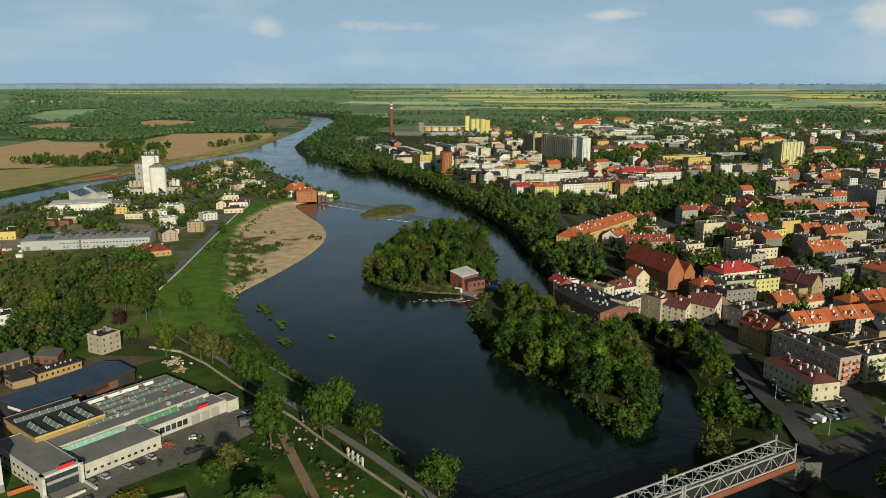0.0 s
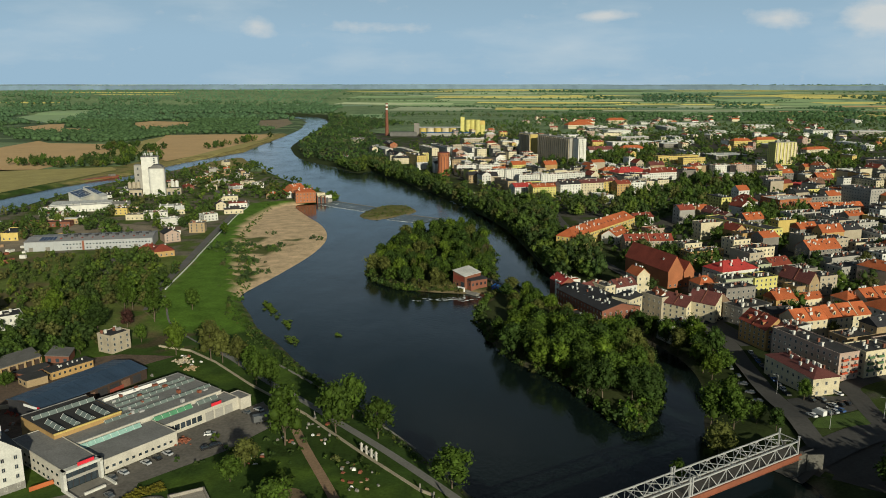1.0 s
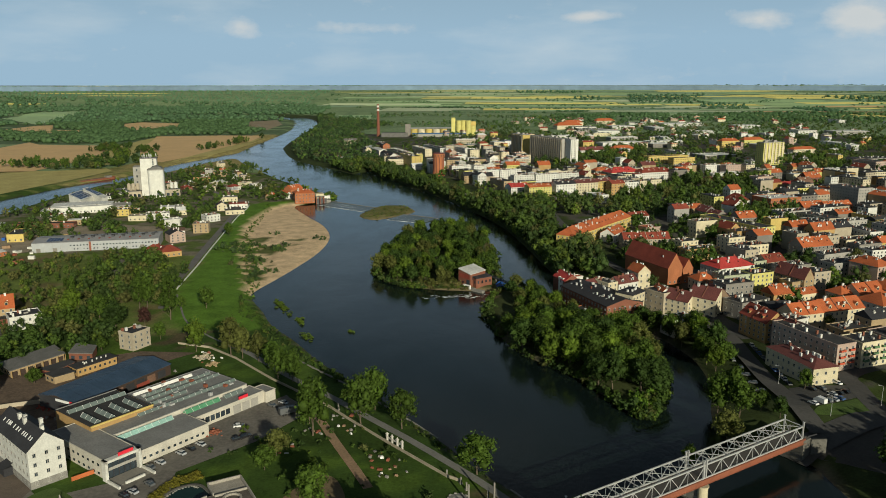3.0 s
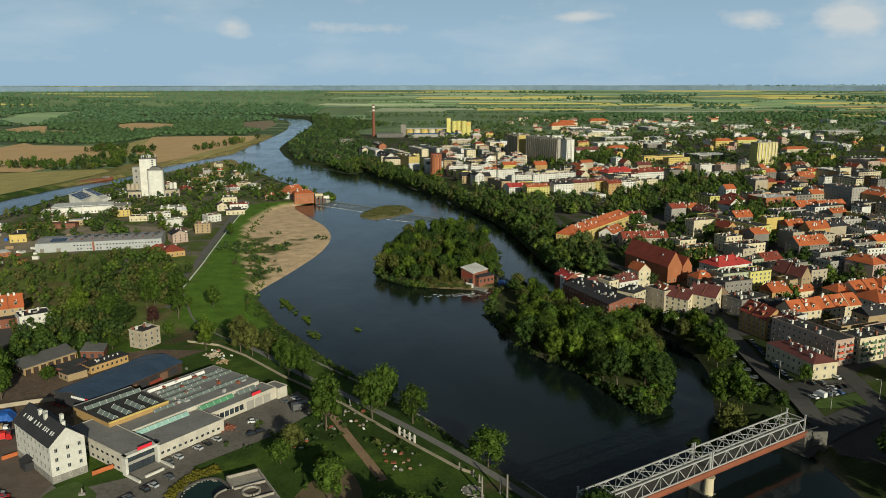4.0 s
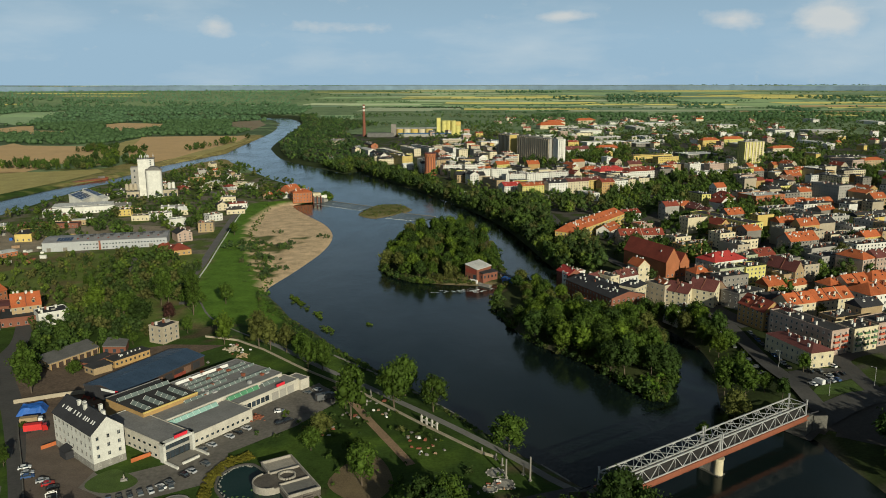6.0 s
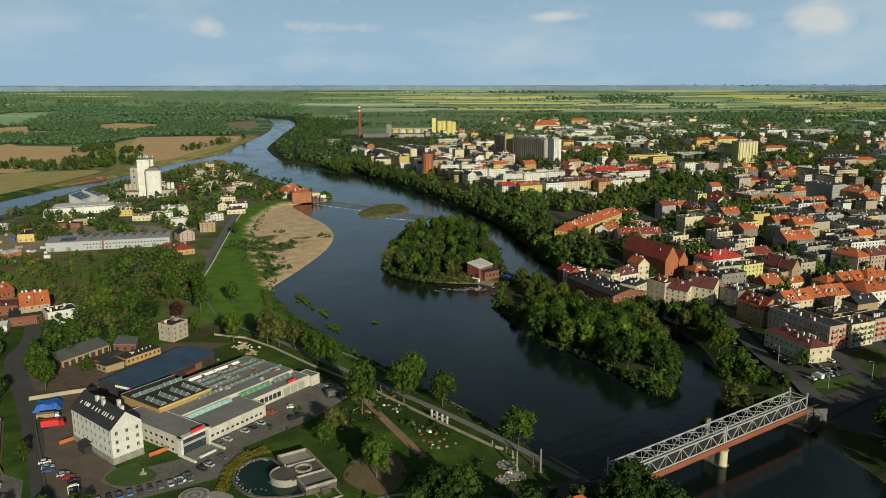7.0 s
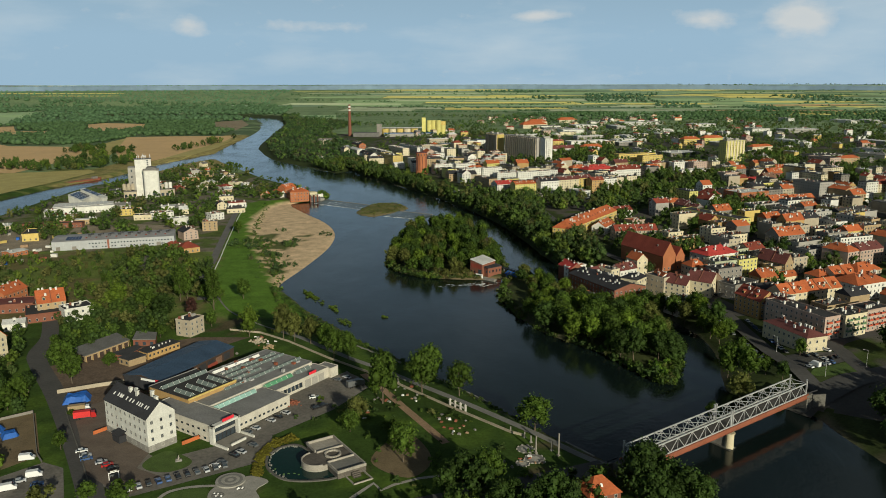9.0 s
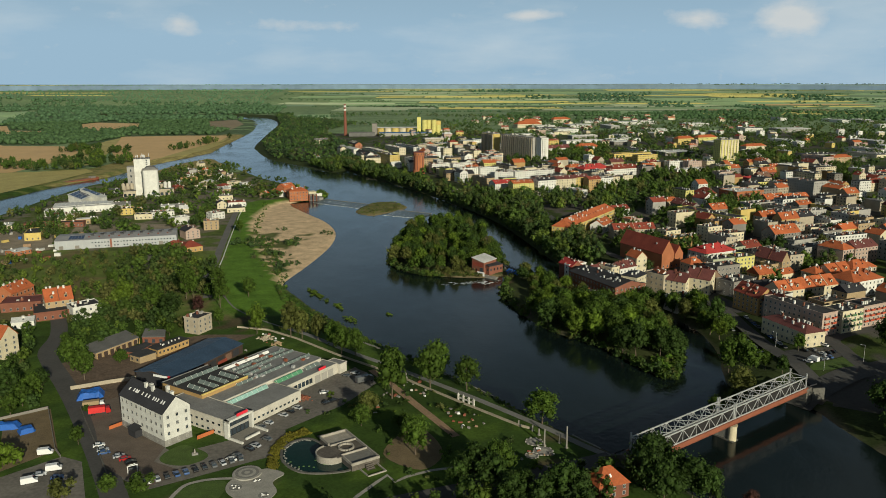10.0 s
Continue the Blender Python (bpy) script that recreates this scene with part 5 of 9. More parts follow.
def island_mill():
    o, p = ring_box("island_mill", [(29.1, 537.2), (38.6, 546.9), (30.4, 554.9), (20.9, 545.2)], 1.5, (8.3, 9.2, 11.4, 10.5), "wall_brick", "roof_pale", "brick island mill under a pale sloping sheet roof", "mill")
    wall_row(o, p[3], p[0], 5.0, 1, 9.6, 3.0, "cladding", "roof_red")
    a, b = Vector((*p[3], 0)), Vector((*p[0], 0))
    turn = math.atan2(b.y - a.y, b.x - a.x)
    # the wide gap is a dark panel, its inner shade given by colour
    for k, (w, z, h) in {0.12: (1.1, 1.4, 1.6), 0.38: (1.1, 1.4, 1.6), 0.8: (3.0, 0.0, 4.4)}.items():
        q = a + (b - a) * k
        part("opening" if w > 2 else "window", Shape().box(q.x, q.y, z, w, 0.14, h, turn=turn), "glass", o)
    wall_row(o, p[0], p[1], 4.6, 3, 1.4, 1.8)
    o, p = ring_box("mill_annex", [(33.0, 535.7), (43.0, 543.8), (38.6, 549.2), (29.0, 540.6)], 1.5, (6.0, 5.9, 6.9, 6.9), "wall_brick", "roof_slate", "lower brick annex of the island mill", "mill")
    wall_row(o, p[0], p[1], 2.6, 4, 1.2, 1.7)
    wall_row(o, p[3], p[0], 2.6, 2, 1.0, 1.7)
    quay = thing("quay", "pale stone quay below the island mill", "quay", 27, 536, 0.3, -40)
    for i in range(6):
        part("quay_block", Shape().box(-9 + i * 4.0, 1.5, -1, 3.9, 3.0, 1.9 + 0.25 * (i % 2)), "stone_grey", quay)
    part("arch", Shape().box(-2.5, -0.2, 0.6, 1.0, 0.8, 2.2).box(2.5, -0.2, 0.6, 1.0, 0.8, 2.2).box(0, -0.2, 2.6, 6.0, 0.9, 0.7), "frame_white", quay, "white landing arch")


def yard_sheds():
    o, p = ring_box("yard_shed", [(-170.2, 360.3), (-158.8, 383.9), (-168.8, 392.5), (-180.1, 367.9)], 3.5, (3.2, 3.2, 3.9, 3.9), "wall_tan", "roof_grey",
                    "long low open-fronted yard shed with a grey felt roof", "shed")
    # dark panels on the solid wall stand in for shade inside the bays
    wall_row(o, p[0], p[1], 0.0, 7, 2.6, 2.4, "shed_bay", "wall_dark")
    for i in range(8):
        q = Vector((*p[0], 0)) + (Vector((*p[1], 0)) - Vector((*p[0], 0))) * (i / 7)
        part("post", Shape().box(q.x + 0.9, q.y - 0.5, -0.6, 0.2, 0.2, 3.8), "wall_ochre", o)
    wall_row(o, p[3], p[0], 1.0, 3, 1.4, 1.2)
    o, p = ring_box("yard_shed", [(-156.5, 384), (-145.1, 384.3), (-148, 394), (-159.2, 396)], 3.5, (3.4, 3.4, 3.8, 3.8), "wall_brick", "roof_grey", "low brick yard shed with a grey felt roof", "shed")
    wall_row(o, p[0], p[1], 0.4, 3, 1.6, 1.8)
    o, p = ring_box("yard_shed", [(-159, 364.2), (-151, 361.5), (-147.5, 372.9), (-151.5, 375.6)], 3.5, (3.0, 3.0, 3.3, 3.3), "wall_brick", "roof_felt", "low red-walled yard shed with a dark roof", "shed")
    wall_row(o, p[0], p[1], 0.0, 2, 2.2, 2.2, "shed_bay", "roof_maroon")
    o, p = ring_box("yard_shed", [(-153, 358.4), (-146.5, 354.4), (-141.2, 361.3), (-147.5, 366)], 3.5, (3.2, 3.2, 3.3, 3.3), "wall_tan", "roof_felt", "small flat-roofed yard office beside the wall", "shed")
    wall_row(o, p[0], p[1], 1.0, 2, 1.3, 1.2)
    o, p = ring_box("yard_office", [(-141, 363.6), (-131.2, 380.4), (-137.2, 384.0), (-147, 367.8)], 3.5, (3.6, 3.6, 3.6, 3.6), "wall_ochre", "roof_felt",
                    "long ochre yard office with a dark flat roof", "office")
    wall_row(o, p[0], p[1], 1.4, 8, 0.9, 1.1)
    wall_row(o, p[3], p[0], 1.4, 2, 1.2, 1.3)
    rs = np.random.RandomState(5)
    for i in range(8):
        s, e = rs.uniform(0.1, 0.9), rs.uniform(0.3, 0.7)
        q = (Vector((*p[0], 0)) * (1 - s) + Vector((*p[1], 0)) * s) * (1 - e) + (Vector((*p[3], 0)) * (1 - s) + Vector((*p[2], 0)) * s) * e
        part("chimney", Shape().box(q.x, q.y, 3.8, 0.5, 0.5, rs.uniform(0.6, 1.2)), "wall_white", o)


yard_sheds()
island_mill()
for x, y, w, turn in ((-112, 1238, 26, 24), (-92, 1262, 24, -66), (-125, 1290, 26, 24)):
    house(x, y, w, 12, 9, turn, "gable", 2.8, "cream", "slate", 3, 3.0, 1)


# ---- the river mill ----
def river_mill():
    ob = thing("river_mill", "old brick river mill with sluice gates beside the weir", "mill", -150, 900, 0.5, 24)
    part("quay", Shape().box(0, 2, -2, 16, 20, 4.6), "stone_grey", ob)
    part("turbine_house", Shape().box(-3, 4, 2.6, 9, 9, 6).box(-3, 4, 8.6, 9.6, 9.6, 0.4), "wall_cream", ob, "pale plastered turbine house")
    for i in range(3):
        part("sluice_pier", Shape().box(-9 + i * 4.2, -9, -2, 1.0, 3.5, 9), "wall_brick", ob)
        part("sluice_gate", Shape().box(-7 + i * 4.2, -8.5, 0, 3.0, 0.3, 5), "steel_dark", ob)
    part("gantry", Shape().box(-5, -9, 7, 11, 1.4, 0.5).box(-5, -9, 8.3, 11, 0.1, 0.1), "steel_dark", ob)
    part("lean_to", Shape().box(6, 7, 2.6, 7, 8, 3).box(6, 7, 5.6, 7.5, 8.5, 0.3), "wall_white", ob, "white lean-to store")


river_mill()

mat("levee_asphalt", (0.13, 0.125, 0.12), 0.9, vary=0.2, scale=0.8, bump=0.2)

# ---- roads and open ground near the camera ----
drape("car_park", [(-118, 306), (-128, 290), (-112, 262), (-122, 252), (-100, 236), (-78, 250), (-57, 264), (-62, 282), (-42, 306), (-30, 330), (-42, 350), (-52, 330), (-62, 306), (-80, 274), (-98, 262), (-130, 288)], "lot", 0.06, "grey asphalt car park beside the retail hall", "car park")
drape("scrap_yard", [(-402, 700), (-398, 721), (-369, 712), (-333, 648), (-318, 613), (-330, 590), (-372, 598), (-410, 640)], "yard_sand", 0.08, "sandy storage yard of the western works", "yard")
drape("hall_yard", [(-330, 668), (-228, 698), (-226, 716), (-300, 730), (-345, 720)], "yard_sand", 0.08, "bare sandy yard behind the factory shed", "yard")
drape("lorry_park", [(-239, 590), (-226, 600), (-212, 577), (-213, 545), (-228, 548)], "lot", 0.08, "grey lorry park among the trees", "car park")
drape("works_yard", [(-190, 350), (-160, 318), (-128, 300), (-118, 312), (-136, 334), (-108, 388), (-100, 398), (-128, 398), (-160, 380)], "yard_dirt", 0.07, "bare paved works yard with rusty stains", "yard")
drape("forecourt", [(-150, 305), (-138, 317), (-127, 303), (-119, 286), (-104, 270), (-104, 256), (-91, 249), (-100.5, 237), (-121, 252.5), (-136, 281)], "paving_brown", 0.11, "brown paved forecourt of the guesthouse", "forecourt")
HALL_AT, HALL_TURN = Vector((-82.0, 277.0)), radians(57)
drape("hall_apron", [(HALL_AT.x + x * math.cos(HALL_TURN) - y * math.sin(HALL_TURN), HALL_AT.y + x * math.sin(HALL_TURN) + y * math.cos(HALL_TURN)) for x, y in
                     ((12, -9), (39, -9), (80, -4), (82, 6), (72.4, 6.2), (72.4, 7.8), (39.4, 7.8), (39.4, -0.3), (12, -0.3))], "lot", 0.10, "grey asphalt apron in front of the retail hall", "car park")
ribbon("promenade", [(66, 255), (54, 267), (40, 284), (16, 310), (-6, 332), (-25, 351), (-46, 370), (-72, 397), (-88, 410)], 3.2, "path_grey", 0.10, "pale paved riverside promenade", "path")
ribbon("meadow_path", [(-88, 410), (-104, 424), (-124, 446), (-140, 476), (-152, 500)], 1.1, "path_grey", 0.08, "narrow pale footpath across the meadow", "path")
ribbon("road", [(-80, 175), (-95, 208), (-115, 243), (-140, 283), (-166, 322), (-192, 358), (-201, 374), (-208, 400), (-228, 440)], 8.5, "asphalt", 0.09, "narrow asphalt street with grass verges", "road")
ribbon("levee_road", [(-148, 470), (-162, 512), (-173, 575), (-182, 621), (-198, 705), (-213, 787), (-219, 834), (-232, 873), (-262, 905), (-300, 960)], 5.6, "levee_asphalt", 0.10, "grey road along the levee", "road")
ribbon("dirt_path", [(-34, 346), (-28, 336), (-21, 324), (-12, 307), (-2, 289), (5, 276)], 3.4, "path_dirt", 0.08, "brown earth path through the gardens", "path")
ribbon("bridge_road", [(-60, 205), (-30, 222), (10, 238), (45, 252), (68, 262)], 8.5, "asphalt", 0.12, "asphalt road leading onto the bridge", "road")
ribbon("town_road", [(152, 312), (166, 322), (184, 332), (206, 341), (240, 356), (300, 384), (420, 440)], 13, "asphalt", 0.10, "wide asphalt road at the bridge head", "road")
ribbon("bank_street", [(168, 326), (167, 346), (165, 374), (165, 405), (164, 440), (150, 475)], 8, "asphalt", 0.14, "asphalt street along the town bank", "road")
ribbon("side_street", [(196, 338), (198, 365), (205, 384), (260, 412)], 8, "asphalt", 0.16, "side street between the houses", "road")
drape("bridge_square", [(156, 318), (162, 310), (184, 292), (230, 300), (260, 340), (206, 334), (184, 326)], "paving", 0.05, "dark paved square beside the bridge head", "square")
drape("town_lawn", curve([(171, 340), (180, 338.5), (192, 341.5), (201, 347.5), (202, 355), (194, 354), (184, 349), (175, 346)], 5, True), "lawn", 0.12, "small lawn beside the parking bays", "lawn")
drape("parking_bays", [(168, 346), (178, 347), (190, 353), (198, 358), (196, 368), (170, 366)], "asphalt", 0.08, "asphalt parking bays by the corner house", "car park")
ribbon("garden_walk", [(-30, 228), (-28.5, 232.1), (-23.1, 240.8), (-19.4, 246.2), (-16.4, 241.6), (-12.4, 245.3), (-4.2, 249.6), (-1.4, 250.3), (14, 254)], 1.5, "plaza_stone", 0.09, "narrow pale garden walk", "path", smooth=False)
drape("lawn_circle", curve([(-89.4, 226), (-87, 238), (-79, 242.6), (-73.6, 240.6), (-74, 230), (-80, 214)], 6, True), "lawn", 0.08, "mown round lawn in the gardens", "lawn")
ribbon("lawn_path", [(-90, 222), (-89.8, 228.6), (-88, 238.2), (-84, 241.9), (-78.3, 243.6), (-72.2, 244.0)], 1.5, "plaza_stone", 0.12, "pale curved path round the lawn", "path")
drape("dirt_yard", [(-178, 292), (-164, 302), (-143, 265), (-156, 248)], "soil", 0.08, "bare earth yard behind a fence", "yard")
drape("vehicle_yard", [(-154, 244), (-139, 260), (-130, 256), (-116, 228), (-146, 222)], "lot", 0.08, "gravel vehicle yard", "yard")
drape("bare_bed", curve([(-22, 262), (-14, 282), (-6, 280), (0, 262), (-8, 250)], 6, True), "soil", 0.06, "bare earth bed under the garden trees", "bed")
drape("guesthouse_lawn", curve([(-102.8, 257.9), (-98.7, 254.1), (-92, 253.2), (-86.8, 257), (-86.4, 261.8), (-92.7, 266.8), (-98.1, 268.9), (-102.1, 263.8)], 5, True), "lawn", 0.12, "small lawn in front of the guesthouse", "lawn")
for loop in ([(190, 440), (196, 436), (246, 462), (240, 470)], [(150, 456), (262, 500), (258, 508), (146, 466)], [(170, 430), (180, 430), (152, 530), (140, 540)], [(214, 418), (222, 420), (196, 520), (188, 520)], [(130, 540), (330, 620), (326, 630), (126, 552)], [(270, 440), (280, 442), (250, 540), (240, 540)]):
    drape("town_street", loop, "asphalt", 0.10, "narrow grey street between town houses", "road")
ribbon("bank_road", [(100, 860), (98, 820), (104, 745), (112, 680), (116, 625), (128, 580), (140, 545)], 7, "asphalt", 0.12, "quiet asphalt road among the bank trees", "road")

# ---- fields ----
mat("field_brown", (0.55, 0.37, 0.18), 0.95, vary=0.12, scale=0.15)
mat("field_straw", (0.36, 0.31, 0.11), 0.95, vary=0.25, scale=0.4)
# Distance haze is mixed into the green, dark, rape and pale crop colours.
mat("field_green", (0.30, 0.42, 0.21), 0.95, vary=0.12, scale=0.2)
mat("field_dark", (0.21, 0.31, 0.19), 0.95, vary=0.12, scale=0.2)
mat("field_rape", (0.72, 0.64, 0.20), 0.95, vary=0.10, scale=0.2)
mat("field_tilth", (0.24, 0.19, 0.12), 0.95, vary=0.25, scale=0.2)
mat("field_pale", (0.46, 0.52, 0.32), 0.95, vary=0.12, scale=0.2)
FIELD_WORDS = {"field_brown": "bare brown ploughed field", "field_straw": "straw-coloured rough grass strip", "field_green": "green crop field", "field_dark": "dark green crop field",
               "field_rape": "yellow flowering rapeseed field", "field_pale": "pale green crop field", "field_tilth": "dull brown tilled field beside the river"}


def field(loop, kind, lift=0.25, cell=60):
    return drape("field", loop, kind, lift, FIELD_WORDS[kind], "field", cell)


field([(-962, 1664), (-905, 1607), (-775, 1593), (-693, 1479), (-651, 1370), (-643, 1293), (-637, 1193), (-635, 1141), (-700, 1100), (-900, 1300)], "field_brown")
field([(-639, 1284), (-682, 1456), (-716, 1553), (-745, 1726), (-752, 1827), (-640, 1500), (-561, 1258), (-585, 1193)], "field_straw", 0.3)
field([(-767, 1863), (-621, 1901), (-517, 1900), (-494, 1725), (-496, 1503), (-491, 1370), (-500, 1276), (-560, 1330), (-640, 1500)], "field_brown")
field([(-512, 1881), (-482, 1791), (-459, 1528), (-470, 1242), (-490, 1294), (-496, 1503), (-494, 1725)], "field_straw", 0.5)
field([(-1101, 2386), (-1090, 2480), (-925, 2415), (-859, 2190), (-904, 2092), (-969, 2116)], "field_brown")
field([(-1313, 2272), (-1279, 2299), (-1161, 2094), (-1050, 2070), (-1005, 1982), (-1134, 1962), (-1300, 2100)], "field_brown")
field([(-758, 2544), (-695, 2640), (-605, 2382), (-575, 2115), (-640, 2163)], "field_tilth")
field([(-1789, 3096), (-1643, 3254), (-1551, 2903), (-1380, 2450), (-1346, 2328), (-1700, 2700)], "field_green")
field([(-548, 2937), (-420, 2936), (-368, 2575), (-470, 2649)], "field_green")
field([(-540, 852), (-524, 1048), (-520, 1150), (-545, 1183), (-606, 1147), (-720, 1120), (-660, 860)], "field_straw")
field([(181, 1968), (373, 1950), (352, 1833), (181, 1811)], "field_green")
field([(560, 1960), (760, 1990), (760, 2060), (560, 2030)], "field_green")


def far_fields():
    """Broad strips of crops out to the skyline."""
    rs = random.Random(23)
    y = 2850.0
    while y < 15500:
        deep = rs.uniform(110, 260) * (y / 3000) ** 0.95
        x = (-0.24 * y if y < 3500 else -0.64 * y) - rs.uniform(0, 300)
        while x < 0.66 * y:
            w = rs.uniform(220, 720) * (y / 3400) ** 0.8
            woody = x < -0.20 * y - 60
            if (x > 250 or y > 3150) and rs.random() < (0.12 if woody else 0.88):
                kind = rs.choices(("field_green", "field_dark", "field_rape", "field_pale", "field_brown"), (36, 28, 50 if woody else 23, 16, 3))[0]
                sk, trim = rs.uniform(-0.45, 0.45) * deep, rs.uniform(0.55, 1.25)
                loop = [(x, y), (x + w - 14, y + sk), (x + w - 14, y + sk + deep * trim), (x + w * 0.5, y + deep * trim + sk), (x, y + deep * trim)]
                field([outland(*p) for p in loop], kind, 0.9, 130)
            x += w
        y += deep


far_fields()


# low backdrop hills on the skyline, their blue-green holding distance haze
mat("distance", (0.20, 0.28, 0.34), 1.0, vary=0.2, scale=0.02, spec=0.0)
hill_rs = np.random.RandomState(6)
for near_d, high in ((4700, 2.6), (4925, 4.5)):
    ridge = Shape()
    a = np.linspace(-0.75, 0.75, 121)
    hh = high * (0.7 + 0.3 * np.sin(a * 37 + near_d) + 0.35 * hill_rs.rand(121))
    ridge.add([(near_d * math.sin(q), near_d * math.cos(q), -4) for q in a] + [(near_d * math.sin(q), near_d * math.cos(q) + 30, gz(near_d * math.sin(q), near_d * math.cos(q)) + z) for q, z in zip(a, hh)] + [(near_d * math.sin(q), near_d * math.cos(q) + 60, -4) for q in a],
              [(i, i + 1, 122 + i, 121 + i) for i in range(120)] + [(121 + i, 122 + i, 243 + i, 242 + i) for i in range(120)])
    tagged(part("backdrop", ridge, "distance"), "wooded backdrop rise on the skyline, haze painted in its blue-green", "hills", kind="structure")


# ---- town houses on the east bank ----
house(180.7, 382.5, 30.0, 12.8, 7.8, 109.6, "hip", 2.6, "cream", "maroon", 2, 3.0, 2)
house(192.9, 402.9, 11.1, 38.0, 12, 25.6, "flat", 0, "rose", "felt", 4, 3.0, 2)
house(213.4, 396.8, 15.8, 12.0, 11.5, 25.1, "flat", 0, "cream", "felt", 4, 3.0, 2)
house(230.3, 406.9, 18.2, 12.0, 11.5, 26.4, "flat", 0, "rose", "felt", 4, 3.0, 2)
house(203.7, 446.4, 19.1, 12.0, 9.5, 22.5, "gable", 4.5, "cream", "orange", 3, 3.0, 2)
house(224.9, 455.6, 26.5, 13.0, 9.5, 22.4, "gable", 4.8, "cream", "orange", 3, 3.0, 2)
house(257.4, 468.3, 27.5, 18.0, 10, 25.4, "hip", 5, "white", "orange", 3, 3.0, 2)
house(180.2, 432.9, 19.8, 12.0, 10, -68.6, "gable", 5, "ochre", "red", 4, 3.0, 2)
house(187.4, 420.3, 14.0, 11.0, 9, -69.1, "gable", 4.5, "dim", "maroon", 3, 3.0, 2)
house(194.6, 434.4, 13.9, 10.0, 9, 34.7, "flat", 0, "white", "felt", 3, 3.0, 2)
house(205.3, 523.8, 16.8, 12.0, 11, 25.9, "flat", 0, "lemon", "felt", 4, 3.0, 2)
house(189.5, 518.7, 19.5, 12.0, 11, 20.9, "flat", 0, "pale_green", "felt", 4, 3.0, 2)
house(197.7, 556.7, 29.2, 18.0, 8, 28.0, "hip", 5, "white", "scarlet", 2, 3.0, 2)
house(148.7, 553.3, 46.0, 11.0, 11, 115.7, "gable", 9, "brick_orange", "red", 1, 3.0, 1)
house(162.9, 546.0, 20.0, 8.0, 9.5, 118.5, "gable", 6, "brick_orange", "red", 1, 3.0, 1)
house(242.6, 529.1, 12.8, 13.0, 11, 23.8, "flat", 0, "beige", "felt", 4, 3.0, 2)
house(228.5, 524.0, 22.0, 8.2, 9.5, 119.9, "gable", 6, "tan", "maroon", 3, 3.0, 2)
house(225.9, 518.7, 11.2, 10.0, 7, 26.8, "flat", 0, "tan", "felt", 2, 3.0, 2)
house(210.9, 502.2, 12.0, 9.0, 5.5, 25.8, "gable", 3.5, "beige", "orange", 2, 3.0, 2)
house(223.7, 501.1, 20.8, 8.0, 4.5, 25.6, "gable", 2.5, "cream", "orange", 1, 3.0, 2)
house(244.8, 493.9, 13.2, 12.0, 7, 22.5, "hip", 4, "beige", "orange", 2, 3.0, 1)
house(256.9, 495.0, 19.5, 13.0, 8, 24.9, "gable", 4.5, "cream", "orange", 2, 3.0, 2)
house(275.2, 501.2, 20.8, 13.0, 9, 21.7, "hip", 4.5, "beige", "orange", 3, 3.0, 1)
house(283.4, 545.9, 20.0, 13.3, 12, 119.7, "hip", 4.5, "rose", "orange", 4, 3.0, 1)
house(301.9, 550.2, 23.8, 13.0, 12, 25.2, "gable", 4, "rose", "maroon", 4, 3.0, 1)
house(278.2, 566.0, 37.8, 12.0, 9, 26.7, "flat", 0, "grey", "felt", 3, 3.0, 1)
house(282.5, 595.6, 34.0, 12.0, 8, 26.7, "flat", 0, "grey", "felt", 2, 3.0, 1)
house(270.1, 607.8, 27.0, 14.0, 11, 22.7, "gable", 5.5, "dim", "orange", 4, 3.0, 1)
house(316.8, 598.7, 31.8, 12.0, 10, 20.0, "flat", 0, "white", "felt", 4, 3.0, 1)
house(318.1, 644.0, 30.8, 12.0, 8, 20.8, "flat", 0, "cream", "felt", 3, 3.0, 1)
house(172.9, 522.2, 12.5, 11.0, 7, 21.2, "hip", 4, "beige", "orange", 2, 3.0, 1)
house(180.1, 509.9, 11.0, 11.0, 8, 21.6, "flat", 0, "brick_orange", "felt", 3, 3.0, 1)
house(140.6, 486.5, 11.9, 15.0, 11, 36.1, "flat", 0, "beige", "felt", 3, 3.0, 2)
house(150.5, 478.5, 15.0, 12.7, 8, 137.2, "gable", 4.5, "cream", "maroon", 3, 3.0, 2)
house(142.7, 449.2, 15.2, 11.0, 8, 28.2, "flat", 0, "white", "felt", 3, 3.0, 2)
house(163.4, 474.1, 16.0, 13.6, 9.5, 140.7, "gable", 5, "cream", "maroon", 3, 3.0, 2)
house(168.6, 476.2, 13.5, 9.0, 9, -71.6, "gable", 5, "brown", "maroon", 3, 3.0, 1)
house(183.2, 468.9, 21.7, 13.0, 9, 32.6, "flat", 0, "dim", "felt", 3, 3.0, 2)
house(195.8, 461.9, 13.7, 12.0, 8, 17.0, "half", 2, "dim", "slate", 3, 3.0, 1)
house(228.9, 615.9, 26.2, 13.0, 9, 23.1, "flat", 0, "cream", "felt", 3, 3.0, 1)
house(191.6, 607.4, 28.8, 11.0, 8, 25.2, "flat", 0, "ochre", "felt", 3, 3.0, 1)
house(187.8, 633.3, 15.2, 12.0, 8, 25.3, "flat", 0, "cream", "felt", 3, 3.0, 1)
house(221.8, 633.9, 15.0, 13.0, 11, 25.6, "flat", 0, "cream", "felt", 4, 3.0, 1)
house(218.7, 568.6, 10.8, 11.0, 8, 26.4, "flat", 0, "pale_green", "felt", 3, 3.0, 1)
house(231.1, 575.2, 16.8, 12.0, 7, 27.2, "gable", 4, "beige", "red", 2, 3.0, 1)
house(235.7, 549.1, 22.0, 12.0, 10, 28.2, "flat", 0, "dim", "felt", 3, 3.0, 1)
